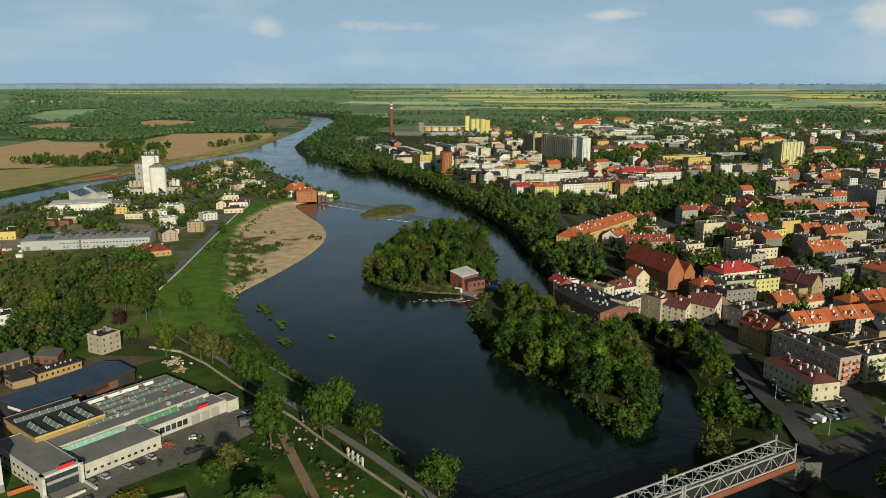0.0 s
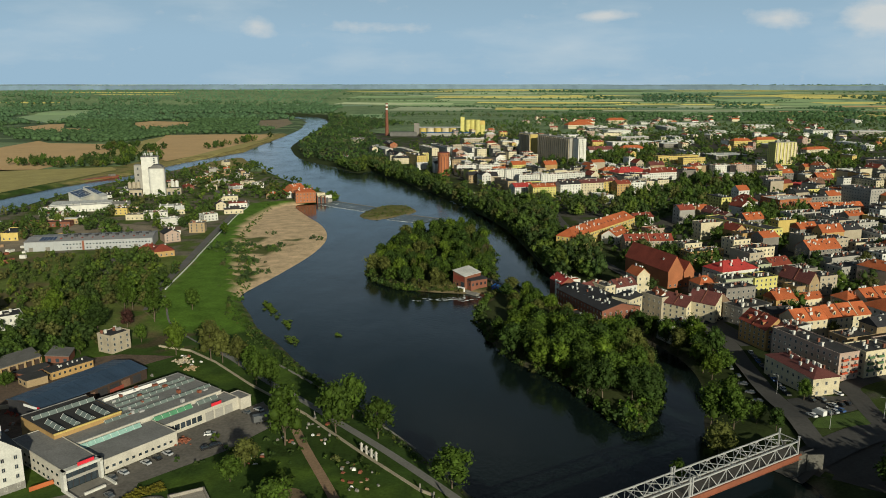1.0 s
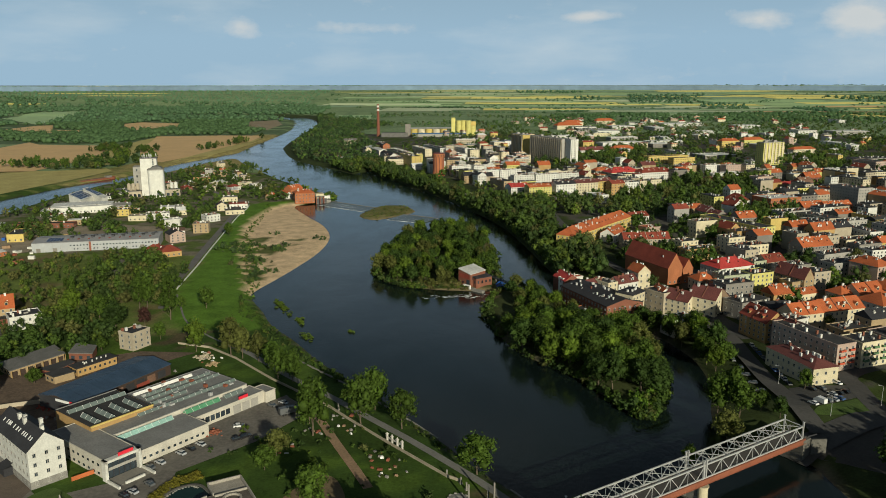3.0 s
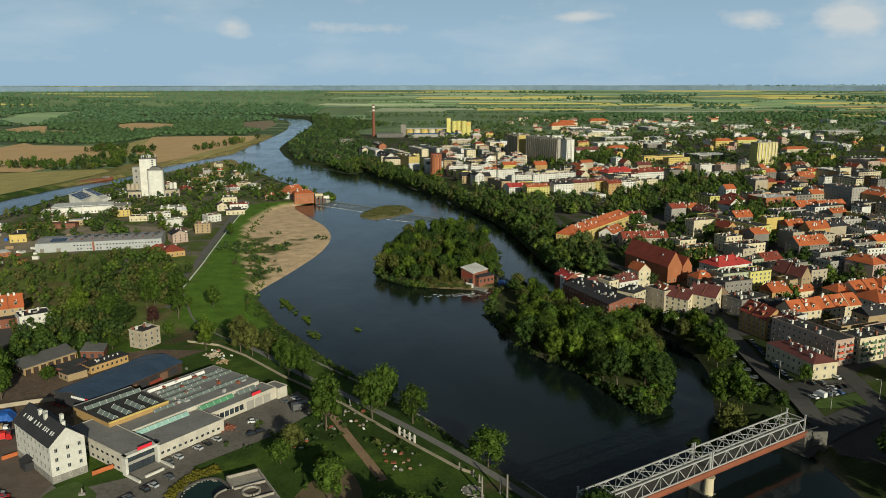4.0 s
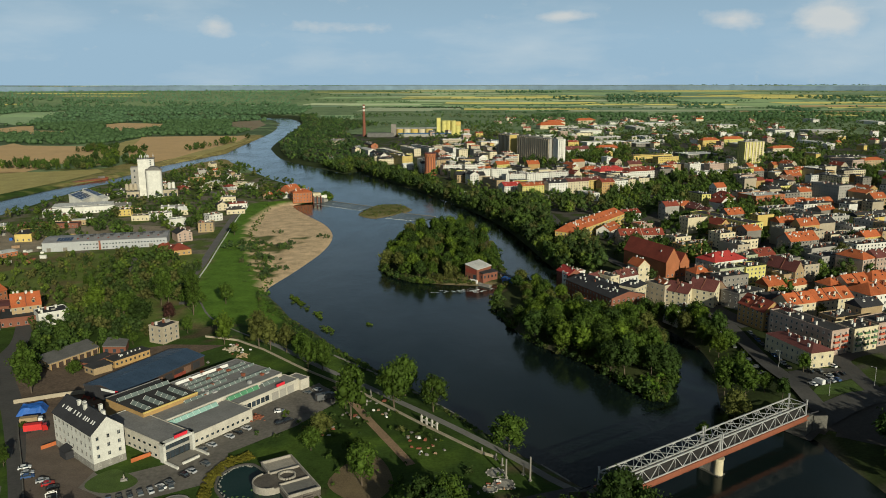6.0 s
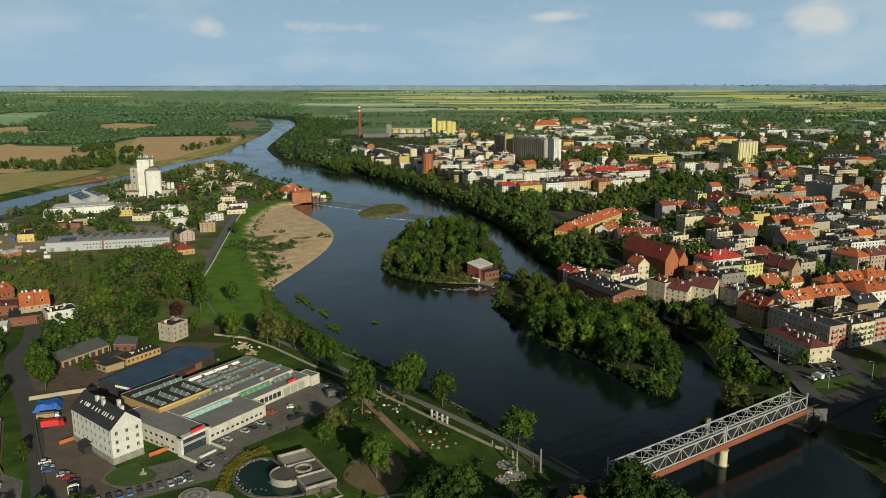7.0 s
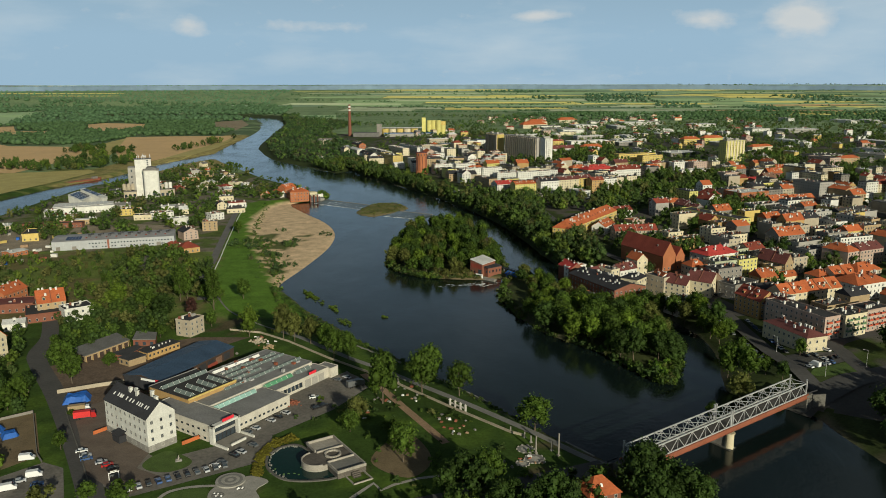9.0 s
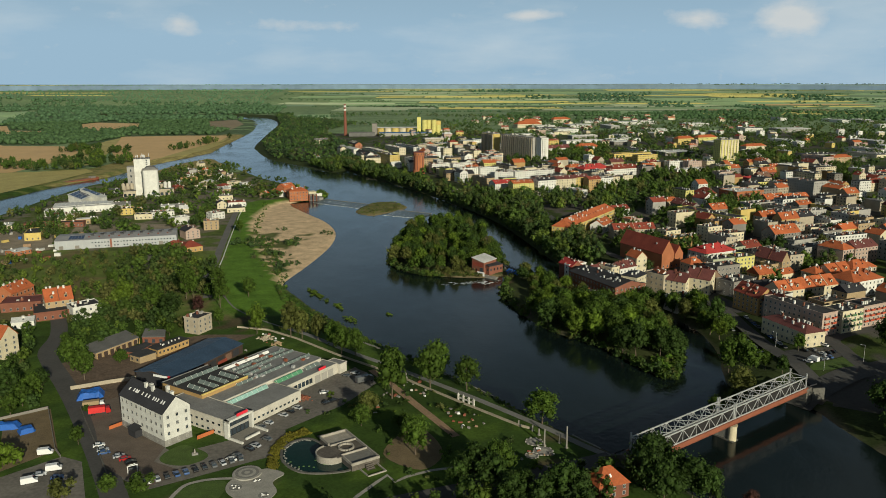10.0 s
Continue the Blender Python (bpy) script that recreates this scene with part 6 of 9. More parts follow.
house(482.3, 1563.8, 40.0, 14.0, 12, 24.0, "hip", 5, "yellow", "orange", 3, 3.0, 0)
house(536.0, 1596.0, 48.5, 14.0, 12, 24.0, "hip", 5, "lemon", "orange", 3, 3.0, 0)
house(548.2, 1376.0, 46.8, 14.0, 13, 24.0, "hip", 4, "cream", "orange", 4, 3.0, 0)
house(323.2, 1243.2, 38.5, 14.0, 10, 24.0, "flat", 0, "yellow", "felt", 3, 3.0, 0)
house(336.6, 1132.5, 24.8, 12.0, 11, 24.0, "flat", 0, "white", "felt", 4, 3.0, 1)
house(361.5, 1123.6, 24.8, 12.0, 12, 24.0, "flat", 0, "rose", "felt", 4, 3.0, 1)
house(344.2, 1088.3, 50.0, 14.0, 5, 24.0, "flat", 0, "white", "pale", 1, 3.0, 1)
house(305.9, 1038.3, 34.5, 14.0, 4, 24.0, "flat", 0, "brick", "maroon", 1, 3.0, 1)
house(358.7, 987.3, 25.0, 14.0, 13, 24.0, "flat", 0, "rose", "felt", 4, 3.0, 1)
house(321.9, 830.3, 37.5, 26.0, 12, 24.0, "flat", 0, "brick_orange", "pale", 3, 3.0, 1)
house(345.1, 806.0, 26.2, 12.0, 7, 24.0, "gable", 4.5, "brick", "orange", 2, 3.0, 1)
house(368.9, 807.8, 32.8, 12.0, 7, 24.0, "gable", 4.5, "brick_orange", "orange", 2, 3.0, 1)
house(273.8, 806.5, 17.0, 15.0, 8, 114.0, "gable", 6, "white", "red", 2, 3.0, 1)
house(286.4, 839.8, 21.5, 14.0, 8, -66.0, "hip", 6, "white", "red", 2, 3.0, 1)
house(234.2, 791.4, 19.5, 13.0, 8, 24.0, "hip", 3.5, "tan", "orange", 3, 3.0, 1)
house(244.4, 698.3, 14.7, 68.0, 11.5, 29.5, "flat", 0, "lemon", "felt", 4, 3.0, 1)
house(406.5, 862.5, 18.5, 36.0, 18, 24.0, "flat", 0, "grey", "felt", 6, 3.0, 1)
house(428.1, 838.8, 22.0, 16.0, 13, 114.0, "gable", 3, "tan", "orange", 4, 3.0, 1)
house(441.3, 824.9, 20.2, 14.0, 10, 24.0, "flat", 0, "white", "felt", 3, 3.0, 1)
house(377.3, 720.8, 40.5, 15.0, 9, 24.0, "half", 3.5, "lemon", "felt", 3, 3.0, 1)
house(333.7, 670.4, 29.0, 12.0, 10, -71.3, "flat", 0, "white", "felt", 3, 3.0, 1)
house(324.5, 735.1, 15.0, 40.0, 10, 24.0, "flat", 0, "beige", "felt", 4, 3.0, 1)
house(308.9, 753.9, 31.8, 13.0, 11, 24.0, "flat", 0, "grey", "felt", 4, 3.0, 1)
house(570.7, 1183.7, 22.5, 40.0, 13, 24.0, "flat", 0, "rose", "felt", 4, 3.0, 0)
house(620.6, 1215.7, 39.0, 14.0, 9, 24.0, "hip", 4, "tan", "orange", 3, 3.0, 0)
house(426.2, 1019.7, 23.5, 13.0, 9, 24.0, "gable", 6, "brick", "orange", 3, 3.0, 1)
house(394.3, 956.2, 18.5, 12.0, 11, 24.0, "gable", 5, "brick", "brown", 4, 3.0, 1)
house(387.9, 993.6, 27.2, 14.0, 4, 24.0, "gable", 2, "beige", "scarlet", 1, 3.0, 1)
house(516.4, 1152.9, 46.5, 14.0, 5, 24.0, "flat", 0, "white", "pale", 1, 3.0, 0)
house(68.2, 914.3, 22.5, 16.0, 11, 24.0, "gable", 3.5, "white", "scarlet", 4, 3.0, 1)
house(92.8, 892.5, 33.0, 12.0, 14, 24.0, "gable", 3, "lemon", "orange", 5, 3.0, 1)
house(117.7, 892.7, 24.0, 12.0, 17, 24.0, "gable", 3, "white", "slate", 5, 3.0, 1)
house(142.3, 911.7, 27.8, 12.0, 16, 24.0, "gable", 3, "cream", "maroon", 5, 3.0, 1)
house(163.9, 925.7, 17.8, 12.0, 16, 24.0, "gable", 3, "yellow", "maroon", 5, 3.0, 1)
house(176.3, 913.2, 16.8, 12.0, 15, 24.0, "gable", 3, "ochre", "red", 5, 3.0, 1)
house(193.4, 926.6, 17.8, 12.0, 14, 24.0, "flat", 0, "white", "felt", 5, 3.0, 1)
house(210.6, 951.8, 9.8, 12.0, 12, 24.0, "flat", 0, "cream", "felt", 4, 3.0, 1)
house(227.3, 963.9, 14.8, 12.0, 12, 24.0, "flat", 0, "cream", "felt", 4, 3.0, 1)
house(77.4, 1000.6, 29.5, 12.0, 13, 24.0, "flat", 0, "white", "felt", 5, 3.0, 1)
house(104.3, 1007.4, 30.0, 12.0, 13, 24.0, "flat", 0, "white", "felt", 5, 3.0, 1)
house(131.3, 1020.0, 29.0, 12.0, 13, 24.0, "flat", 0, "white", "felt", 5, 3.0, 1)
house(33.8, 1049.7, 29.8, 12.0, 13, 24.0, "flat", 0, "white", "felt", 5, 3.0, 1)
house(60.5, 1056.8, 29.2, 12.0, 13, 24.0, "flat", 0, "white", "felt", 5, 3.0, 1)
house(-3.1, 1104.8, 32.5, 12.0, 13, 24.0, "flat", 0, "white", "felt", 5, 3.0, 1)
house(25.6, 1105.0, 30.2, 12.0, 13, 24.0, "flat", 0, "white", "felt", 5, 3.0, 1)
house(205.7, 1061.9, 44.2, 24.0, 10, 24.0, "hip", 6, "cream", "scarlet", 3, 3.0, 1)
house(246.8, 1063.0, 50.5, 22.0, 10, 24.0, "hip", 5, "white", "red", 3, 3.0, 1)
house(183.9, 1087.8, 24.2, 13.0, 9, 24.0, "hip", 4, "beige", "orange", 3, 3.0, 1)
house(305.6, 1269.8, 72.8, 14.0, 10, 24.0, "flat", 0, "yellow", "felt", 3, 3.0, 0)
house(201.6, 1373.0, 45.0, 14.0, 10, 24.0, "gable", 5, "white", "maroon", 3, 3.0, 0)
house(260.7, 1418.1, 42.5, 14.0, 9, 24.0, "hip", 5, "brick_orange", "orange", 3, 3.0, 0)
house(282.2, 1582.2, 90.0, 24.0, 7, 24.0, "flat", 0, "white", "pale", 1, 3.0, 0)
house(373.8, 1624.5, 76.0, 24.0, 7, 24.0, "flat", 0, "white", "pale", 1, 3.0, 0)
house(152.1, 874.8, 13.8, 22.0, 8, 24.0, "flat", 0, "white", "pale", 3, 3.0, 1)
house(50.4, 961.1, 11.2, 40.0, 12, 24.0, "flat", 0, "tan", "felt", 4, 3.0, 1)
house(19.8, 901.9, 16.2, 12.0, 6, 24.0, "flat", 0, "white", "pale", 2, 3.0, 1)
house(127.9, 687.3, 110.9, 15.0, 9.5, 57.9, "hip", 6, "yellow", "orange", 3, 3.0, 2)
house(159.2, 641.4, 36.4, 12.0, 8.5, 8.8, "gable", 4, "beige", "red", 3, 3.0, 2)
house(174.8, 705.4, 14.0, 12.0, 5, 24.4, "flat", 0, "rose", "orange", 1, 3.0, 1)
house(171.8, 751.0, 19.0, 12.0, 7, 24.0, "gable", 3, "white", "red", 2, 3.0, 1)
house(141.3, 488.3, 11.8, 9.0, 9, -76.3, "gable", 4, "white", "orange", 3, 3.0, 2)
house(122.3, 481.7, 13.6, 11.0, 14, 50.4, "half", 1.5, "cream", "slate", 4, 3.0, 2)
house(113.8, 483.9, 20.5, 12.0, 12, 40.1, "flat", 0, "brick_orange", "slate", 3, 3.0, 2)
house(107.1, 492.7, 49.0, 24.0, 13, -63.9, "gable", 3, "brick", "slate", 4, 3.0, 2)
house(93.2, 530.6, 5.2, 15.0, 13, -61.3, "flat", 0, "white", "orange", 4, 3.0, 1)
house(90.3, 531.5, 16.0, 9.8, 13, 113.1, "gable", 3.5, "brick", "scarlet", 4, 3.0, 1)
house(106.2, 516.6, 14.5, 11.0, 9, 36.4, "gable", 4.5, "beige", "maroon", 3, 3.0, 2)
house(113.1, 513.1, 7.5, 12.0, 11, 34.0, "flat", 0, "cream", "felt", 4, 3.0, 2)
house(124.4, 520.7, 16.2, 10.0, 8, 34.3, "gable", 3.5, "white", "maroon", 2, 3.0, 2)
house(135.3, 528.4, 12.0, 8.8, 11, 114.0, "gable", 4, "cream", "orange", 3, 3.0, 2)
house(139.7, 672.0, 25.0, 12.0, 7, 60.1, "gable", 4, "white", "orange", 2, 3.0, 1)
house(-86.9, 1231.6, 16.0, 60.0, 15, 24.0, "flat", 0, "yellow", "felt", 5, 3.0, 1)
house(-130.2, 1298.6, 60.0, 12.0, 10, -66.0, "gable", 4, "white", "slate", 3, 3.0, 0)
house(-169.4, 1424.4, 90.0, 16.0, 8, -66.0, "gable", 2, "white", "pale", 1, 3.0, 0)
house(-43.7, 1174.7, 48.5, 12.0, 13, -66.0, "flat", 0, "white", "felt", 4, 3.0, 0)
house(-117.7, 1316.5, 90.0, 12.0, 13, -66.0, "flat", 0, "pale_green", "felt", 4, 3.0, 0)
house(-64.4, 1412.4, 90.0, 12.0, 12, -66.0, "flat", 0, "white", "felt", 4, 3.0, 0)
house(-29.5, 1426.5, 39.0, 12.0, 12, 24.0, "flat", 0, "beige", "felt", 4, 3.0, 0)
house(100.3, 478.3, 18.1, 22.0, 5, 30.1, "flat", 0, "brick_orange", "felt", 1, 3.0, 2)

# ---- houses and works on the west bank and islands ----
house(-219.9, 660.8, 15.0, 12.5, 7, 128.2, "gable", 3, "rose", "slate", 3, 3.0, 1)
house(-218.1, 617.9, 12.5, 11.0, 3.6, 6.4, "hip", 3, "ochre", "red", 1, 3.0, 1)
house(-202.7, 608.1, 15.2, 14.0, 4.2, 34.5, "hip", 4, "ochre", "red", 1, 3.0, 1)
house(-251.6, 728.1, 17.3, 10.0, 6, 39.1, "flat", 0, "white", "pale", 1, 3.0, 1)
house(-295.2, 754.5, 16.1, 11.0, 4.5, 12.9, "flat", 0, "cream", "felt", 1, 3.0, 1)
house(-279.8, 763.2, 21.4, 12.0, 5.5, 24.0, "flat", 0, "white", "grey", 2, 3.0, 1)
house(-322.7, 781.3, 12.3, 14.0, 6, 17.5, "flat", 0, "yellow", "felt", 2, 3.0, 1)
house(-315.5, 790.6, 9.1, 12.0, 4, 24.0, "flat", 0, "yellow", "felt", 1, 3.0, 1)
house(-395.6, 774.0, 12.1, 16.0, 5, 20.8, "flat", 0, "white", "pale", 1, 3.0, 1)
house(-373.0, 797.1, 57.4, 18.0, 6, 26.6, "flat", 0, "white", "pale", 1, 3.0, 1)
house(-365.9, 745.2, 22.8, 10.0, 4.5, 12.7, "flat", 0, "cream", "pale", 2, 3.0, 1)
house(-361.9, 711.2, 51.9, 9.0, 4, 10.9, "flat", 0, "brick", "felt", 1, 3.0, 1)
house(-353.8, 659.7, 12.8, 26.0, 6, 18.2, "flat", 0, "yellow", "felt", 1, 3.0, 1)
house(-333.9, 594.8, 13.9, 12.0, 3.5, 61.6, "gable", 0.8, "brick_orange", "pale", 1, 3.0, 1)
house(-212.7, 700.4, 13.1, 12.0, 8, 13.7, "flat", 0, "tan", "grey", 3, 3.0, 1)
house(-236.8, 818.3, 12.0, 9.8, 6, 114.2, "gable", 2.5, "cream", "slate", 2, 3.0, 1)
house(-224.5, 754.5, 13.7, 11.0, 6, 46.2, "flat", 0, "white", "grey", 2, 3.0, 1)
house(-226.8, 439.6, 14.9, 13.0, 9, 33.3, "gable", 6, "tan", "orange", 3, 3.0, 2)
house(-267.2, 466.3, 20.2, 12.0, 7, 80.0, "gable", 4, "brick_orange", "orange", 2, 3.0, 1)
house(-252.1, 448.5, 21.7, 16.0, 5, 15.8, "flat", 0, "brick", "maroon", 1, 3.0, 1)
house(-228.3, 434.5, 18.9, 22.0, 4.5, 27.8, "flat", 0, "brick", "felt", 1, 3.0, 1)
house(-233.3, 412.6, 11.2, 9.0, 4, 21.5, "gable", 1.5, "white", "pale", 1, 3.0, 1)
house(-208.6, 432.7, 15.5, 12.0, 7, 41.1, "flat", 0, "white", "slate", 2, 3.0, 2)
house(-225.8, 368.6, 26.0, 9.2, 11, 158.4, "gable", 5, "cream", "orange", 4, 3.0, 2)
house(-133.7, 404.7, 11.1, 9.5, 8.6, 67.1, "flat", 0, "beige", "slate", 3, 3.0, 2)
house(54.2, 235.0, 11.4, 9.6, 5.0, 20.9, "hip", 4.6, "brick", "orange", 2, 3.0, 2, 0)
house(-167.7, 885.5, 21.6, 14.0, 11, 24.9, "hip", 3.5, "brick_orange", "orange", 3, 3.0, 1)
house(-185.9, 912.2, 17.6, 12.0, 10, 56.1, "gable", 4, "brick_orange", "orange", 2, 3.0, 1)
house(-194.2, 906.6, 18.6, 8.0, 4, -48.7, "gable", 4, "white", "orange", 1, 3.0, 1)
house(-207.1, 894.0, 9.6, 8.0, 4, 69.9, "gable", 3, "tan", "orange", 1, 3.0, 1)
house(-114.8, 1336.2, 90.0, 12.0, 12.5, -66.0, "flat", 0, "pale_green", "pale", 5, 3.0, 1)
house(-77.6, 1267.4, 10.5, 4.0, 13, 24.0, "flat", 0, "lemon", "pale", 5, 3.0, 1)
house(-85.5, 1392.2, 73.2, 12.0, 12, -66.0, "flat", 0, "cream", "pale", 4, 3.0, 1)
house(-51.2, 1396.5, 78.5, 12.0, 11, -66.0, "flat", 0, "white", "pale", 4, 3.0, 1)
house(-21.3, 1413.6, 83.0, 12.0, 11, -66.0, "flat", 0, "white", "pale", 4, 3.0, 1)
house(-180.6, 1386.8, 22.0, 10.2, 11, 114.0, "gable", 3, "cream", "slate", 4, 3.0, 1)
house(-252.7, 1615.8, 28.5, 14.0, 8, 24.0, "gable", 3, "cream", "grey", 3, 3.0, 1)
house(-171.1, 1514.3, 49.2, 14.0, 8, -66.0, "gable", 4, "brick_orange", "slate", 3, 3.0, 1)
house(-341.4, 1037.5, 21.5, 12.0, 5, 22.7, "flat", 0, "ochre", "brown", 1, 3.0, 1)
house(-252.5, 983.6, 11.4, 16.0, 5, 29.5, "flat", 0, "white", "pale", 1, 3.0, 1)
house(-305.7, 1061.2, 18.0, 8.2, 6, 114.0, "gable", 2, "white", "pale", 1, 3.0, 1)
house(-276.0, 970.3, 14.0, 12.0, 4, 40.6, "hip", 2.5, "white", "red", 1, 3.0, 1)
house(-300.5, 954.8, 11.3, 12.0, 5, 37.8, "flat", 0, "cream", "grey", 2, 3.0, 1)
house(-340.9, 1104.2, 18.2, 20.0, 6, 24.0, "flat", 0, "tan", "grey", 1, 3.0, 1)
house(-365.3, 1127.9, 11.7, 20.0, 6, 24.0, "flat", 0, "grey", "slate", 1, 3.0, 1)
house(-304.4, 999.3, 18.8, 14.0, 5, 81.1, "gable", 2, "cream", "pale", 1, 3.0, 1)
house(-308.7, 994.7, 9.4, 12.0, 5, 1.2, "flat", 0, "grey", "slate", 1, 3.0, 1)
house(-270.7, 998.0, 12.6, 12.0, 5, 64.0, "flat", 0, "cream", "grey", 1, 3.0, 1)
house(-331.4, 961.2, 12.0, 10.6, 4, 130.8, "hip", 2.5, "brick", "red", 1, 3.0, 1)
house(228.2, 2111.8, 75.2, 24.0, 10, 24.0, "hip", 8, "cream", "orange", 2, 3.0, 0)
house(252.0, 2244.8, 58.3, 20.0, 10, 24.0, "hip", 7, "cream", "orange", 2, 3.0, 0)
house(355.4, 2376.7, 62.5, 24.0, 9, 24.0, "hip", 7, "cream", "orange", 2, 3.0, 0)

# ---- tower blocks and far works ----
slab(84, 1372, 44, 13, 36, -66, "yellow", "beige", 8, 12, "tall tan apartment block with ribbed balconies and an orange end wall")
slab(127, 1290, 96, 14, 37, -62, "grey", "beige", 16, 12, "long grey twelve-storey apartment block with ribbed balconies")
slab(158, 1240, 13, 16, 37.5, 24, "white", "white", 2, 12, "white end block of a tall apartment row")
slab(455, 1252, 38, 16, 33, 24, "lemon", "cream", 6, 11, "tall pale yellow apartment tower")


def factory_chimney():
    ob = thing("factory_chimney", "tall slender brick factory chimney with pale bands", "chimney", -228, 1830, gz(-228, 1830), 0)
    part("shaft", Shape().drum(0, 0, -1, 4.2, 2.6, 74, 14), "wall_brick", ob)
    for z in (66, 58):
        part("band", Shape().drum(0, 0, z, 3.0, 2.95, 4, 14), "wall_white", ob)


factory_chimney()


def sugar_works():
    ob = thing("grain_works", "yellow factory silos with blue-roofed sheds", "factory", -60, 1840, gz(-60, 1840), 6)
    for i in range(4):
        part("silo", Shape().drum(16 + i * 11, -6 + (i % 2) * 6, -1, 6, 6, 36 if i < 3 else 24, 16), "wall_lemon", ob)
    part("tower", Shape().box(4, 4, -1, 9, 12, 42), "wall_lemon", ob)
    part("block", Shape().box(36, 14, -1, 40, 12, 33), "wall_yellow", ob)
    for i in range(5):
        part("silo", Shape().drum(-86 + i * 17, 0, -1, 8, 8, 17, 14), "wall_cream" if i % 2 else "wall_yellow", ob)
    part("conveyor", Shape().box(-50, 0, 17, 100, 6, 2), "panel_roof", ob)
    part("shed", Shape().box(-130, -10, -1, 60, 30, 9), "roof_grey", ob)
    part("shed", Shape().box(-30, -26, -1, 120, 20, 8), "wall_grey", ob)
    part("shed_roof", Shape().box(-30, -26, 7, 121, 21, 1.0), "wall_blue", ob)
    part("tower", Shape().box(-100, 0, -1, 12, 12, 28), "wall_dim", ob)


sugar_works()

# ---- more of the town: closed blocks of houses on the street grid ----
PLACED = []
for o in scene.objects:
    if o.get("category") in ("house", "apartment block", "tower", "silo", "building", "factory", "production hall", "factory shed", "mill", "office"):
        wall = next((k for k in o.children if k.name.split(".")[0] in ("wall", "shaft", "bin")), None)
        sx, sy = (wall.dimensions.x, wall.dimensions.y) if wall else (20.0, 20.0)
        long, short = max(sx, sy), max(6.0, min(sx, sy))
        n = max(1, int(round(long / short)))
        c, s = math.cos(o.matrix_basis.to_euler().z), math.sin(o.matrix_basis.to_euler().z)
        for i in range(n):
            u = ((i + 0.5) / n - 0.5) * long
            dx, dy = (u, 0) if sx >= sy else (0, u)
            PLACED.append((o.location.x + c * dx - s * dy, o.location.y + s * dx + c * dy, short * 0.56))
AX, AY = (math.cos(radians(24)), math.sin(radians(24))), (-math.sin(radians(24)), math.cos(radians(24)))
town_rs = random.Random(5)


def free(x, y, r):
    return all((x - a) ** 2 + (y - b) ** 2 > (r + c) ** 2 for a, b, c in PLACED)


def town_block(u0, v0, lu, lv, detail):
    for k in range(4):
        length = lu if k % 2 == 0 else lv
        s = 0.0
        while s < length - 9:
            w = min(town_rs.uniform(13, 22), length - s)
            m = s + w / 2
            u, v = ((u0 + m, v0), (u0 + lu, v0 + m), (u0 + lu - m, v0 + lv), (u0, v0 + lv - m))[k]
            x, y = u * AX[0] + v * AY[0], u * AX[1] + v * AY[1]
            s += w
            if not town_ok(x, y) or not free(x, y, 8.5) or town_rs.random() < (0.16 if y < 700 else 0.34):
                continue
            roof = town_rs.choice(("gable", "flat", "flat", "flat", "half"))
            # nearer houses get duller walls: the foreground's shade is put into their colour
            wall = town_rs.choice(("grey", "cream", "beige", "beige", "dim", "tan", "grey", "ochre", "dim", "yellow") if y < 760 else ("white", "cream", "beige", "beige", "dim", "tan", "cream", "ochre", "cream", "lemon"))
            tiles = town_rs.choice(("felt", "slate", "felt", "grey" if y > 760 else "felt")) if roof == "flat" else town_rs.choice(("orange", "red", "orange", "maroon", "orange", "red", "slate"))
            fl = town_rs.choice((3, 3, 4, 4))
            if y > 760:
                far_house(x, y, w - 0.1, 11.5, fl * 3.2, 24 + (0, 90, 180, 270)[k], roof, 0 if roof == "flat" else town_rs.uniform(3.2, 5.2), wall, tiles, fl, gz(x, y),
                          ("town_house", "rows of plastered town houses with tiled and felt roofs", "houses"))
                PLACED.append((x, y, w * 0.42))
                continue
            house(x, y, w - 0.1, 11 + town_rs.uniform(-1, 1.5), fl * 3.1 + town_rs.uniform(0, 0.9), 24 + (0, 90, 180, 270)[k], roof, 0 if roof == "flat" else town_rs.uniform(3.2, 5.2),
                  wall, tiles, fl, 3.0, detail, town_rs.randint(1, 3))
            PLACED.append((x, y, w * 0.42))


# green squares of the town
PARKS = [np.array(p, float) for p in (
    ((260, 1038), (303, 1076), (364, 1041), (324, 902), (277, 870), (224, 773), (204, 793)),
    ((272, 794), (324, 832), (341, 786), (295, 723), (267, 731)),
    ((66, 865), (130, 884), (245, 972), (210, 818), (151, 781), (96, 790)),
    ((558, 1129), (631, 1166), (520, 953), (500, 978)),
    ((254, 752), (300, 755), (318, 822), (281, 834)),
    ((296, 733), (328, 735), (341, 780), (313, 780)),
    ((344, 985), (369, 976), (388, 1052), (362, 1048)),
    ((496, 1331), (644, 1438), (526, 1163), (472, 1240)),
    ((90, 1232), (198, 1428), (318, 1526), (270, 1236), (169, 1193)))]


def town_ok(x, y):
    h, dry, east, isl, sandy = land(np.array([x]), np.array([y]))
    if not east[0] or y < 400 or y > 1150:
        return False
    if dry[0] < 62 or x > 0.64 * y + 50 or (x < 210 and 560 < y < 860):
        return False
    for loop in PARKS:
        if inside(np.array([x]), np.array([y]), loop)[0]:
            return False
    return noise.noise(Vector((x / 90, y / 90, 3))) < 0.22 + (0.15 if y < 700 else 0)


for iv in range(14):
    for iu in range(12):
        u0, v0 = 60 + iu * 74 + (iv % 2) * 20, 250 + iv * 62
        town_block(u0, v0, 58, 46, 1)


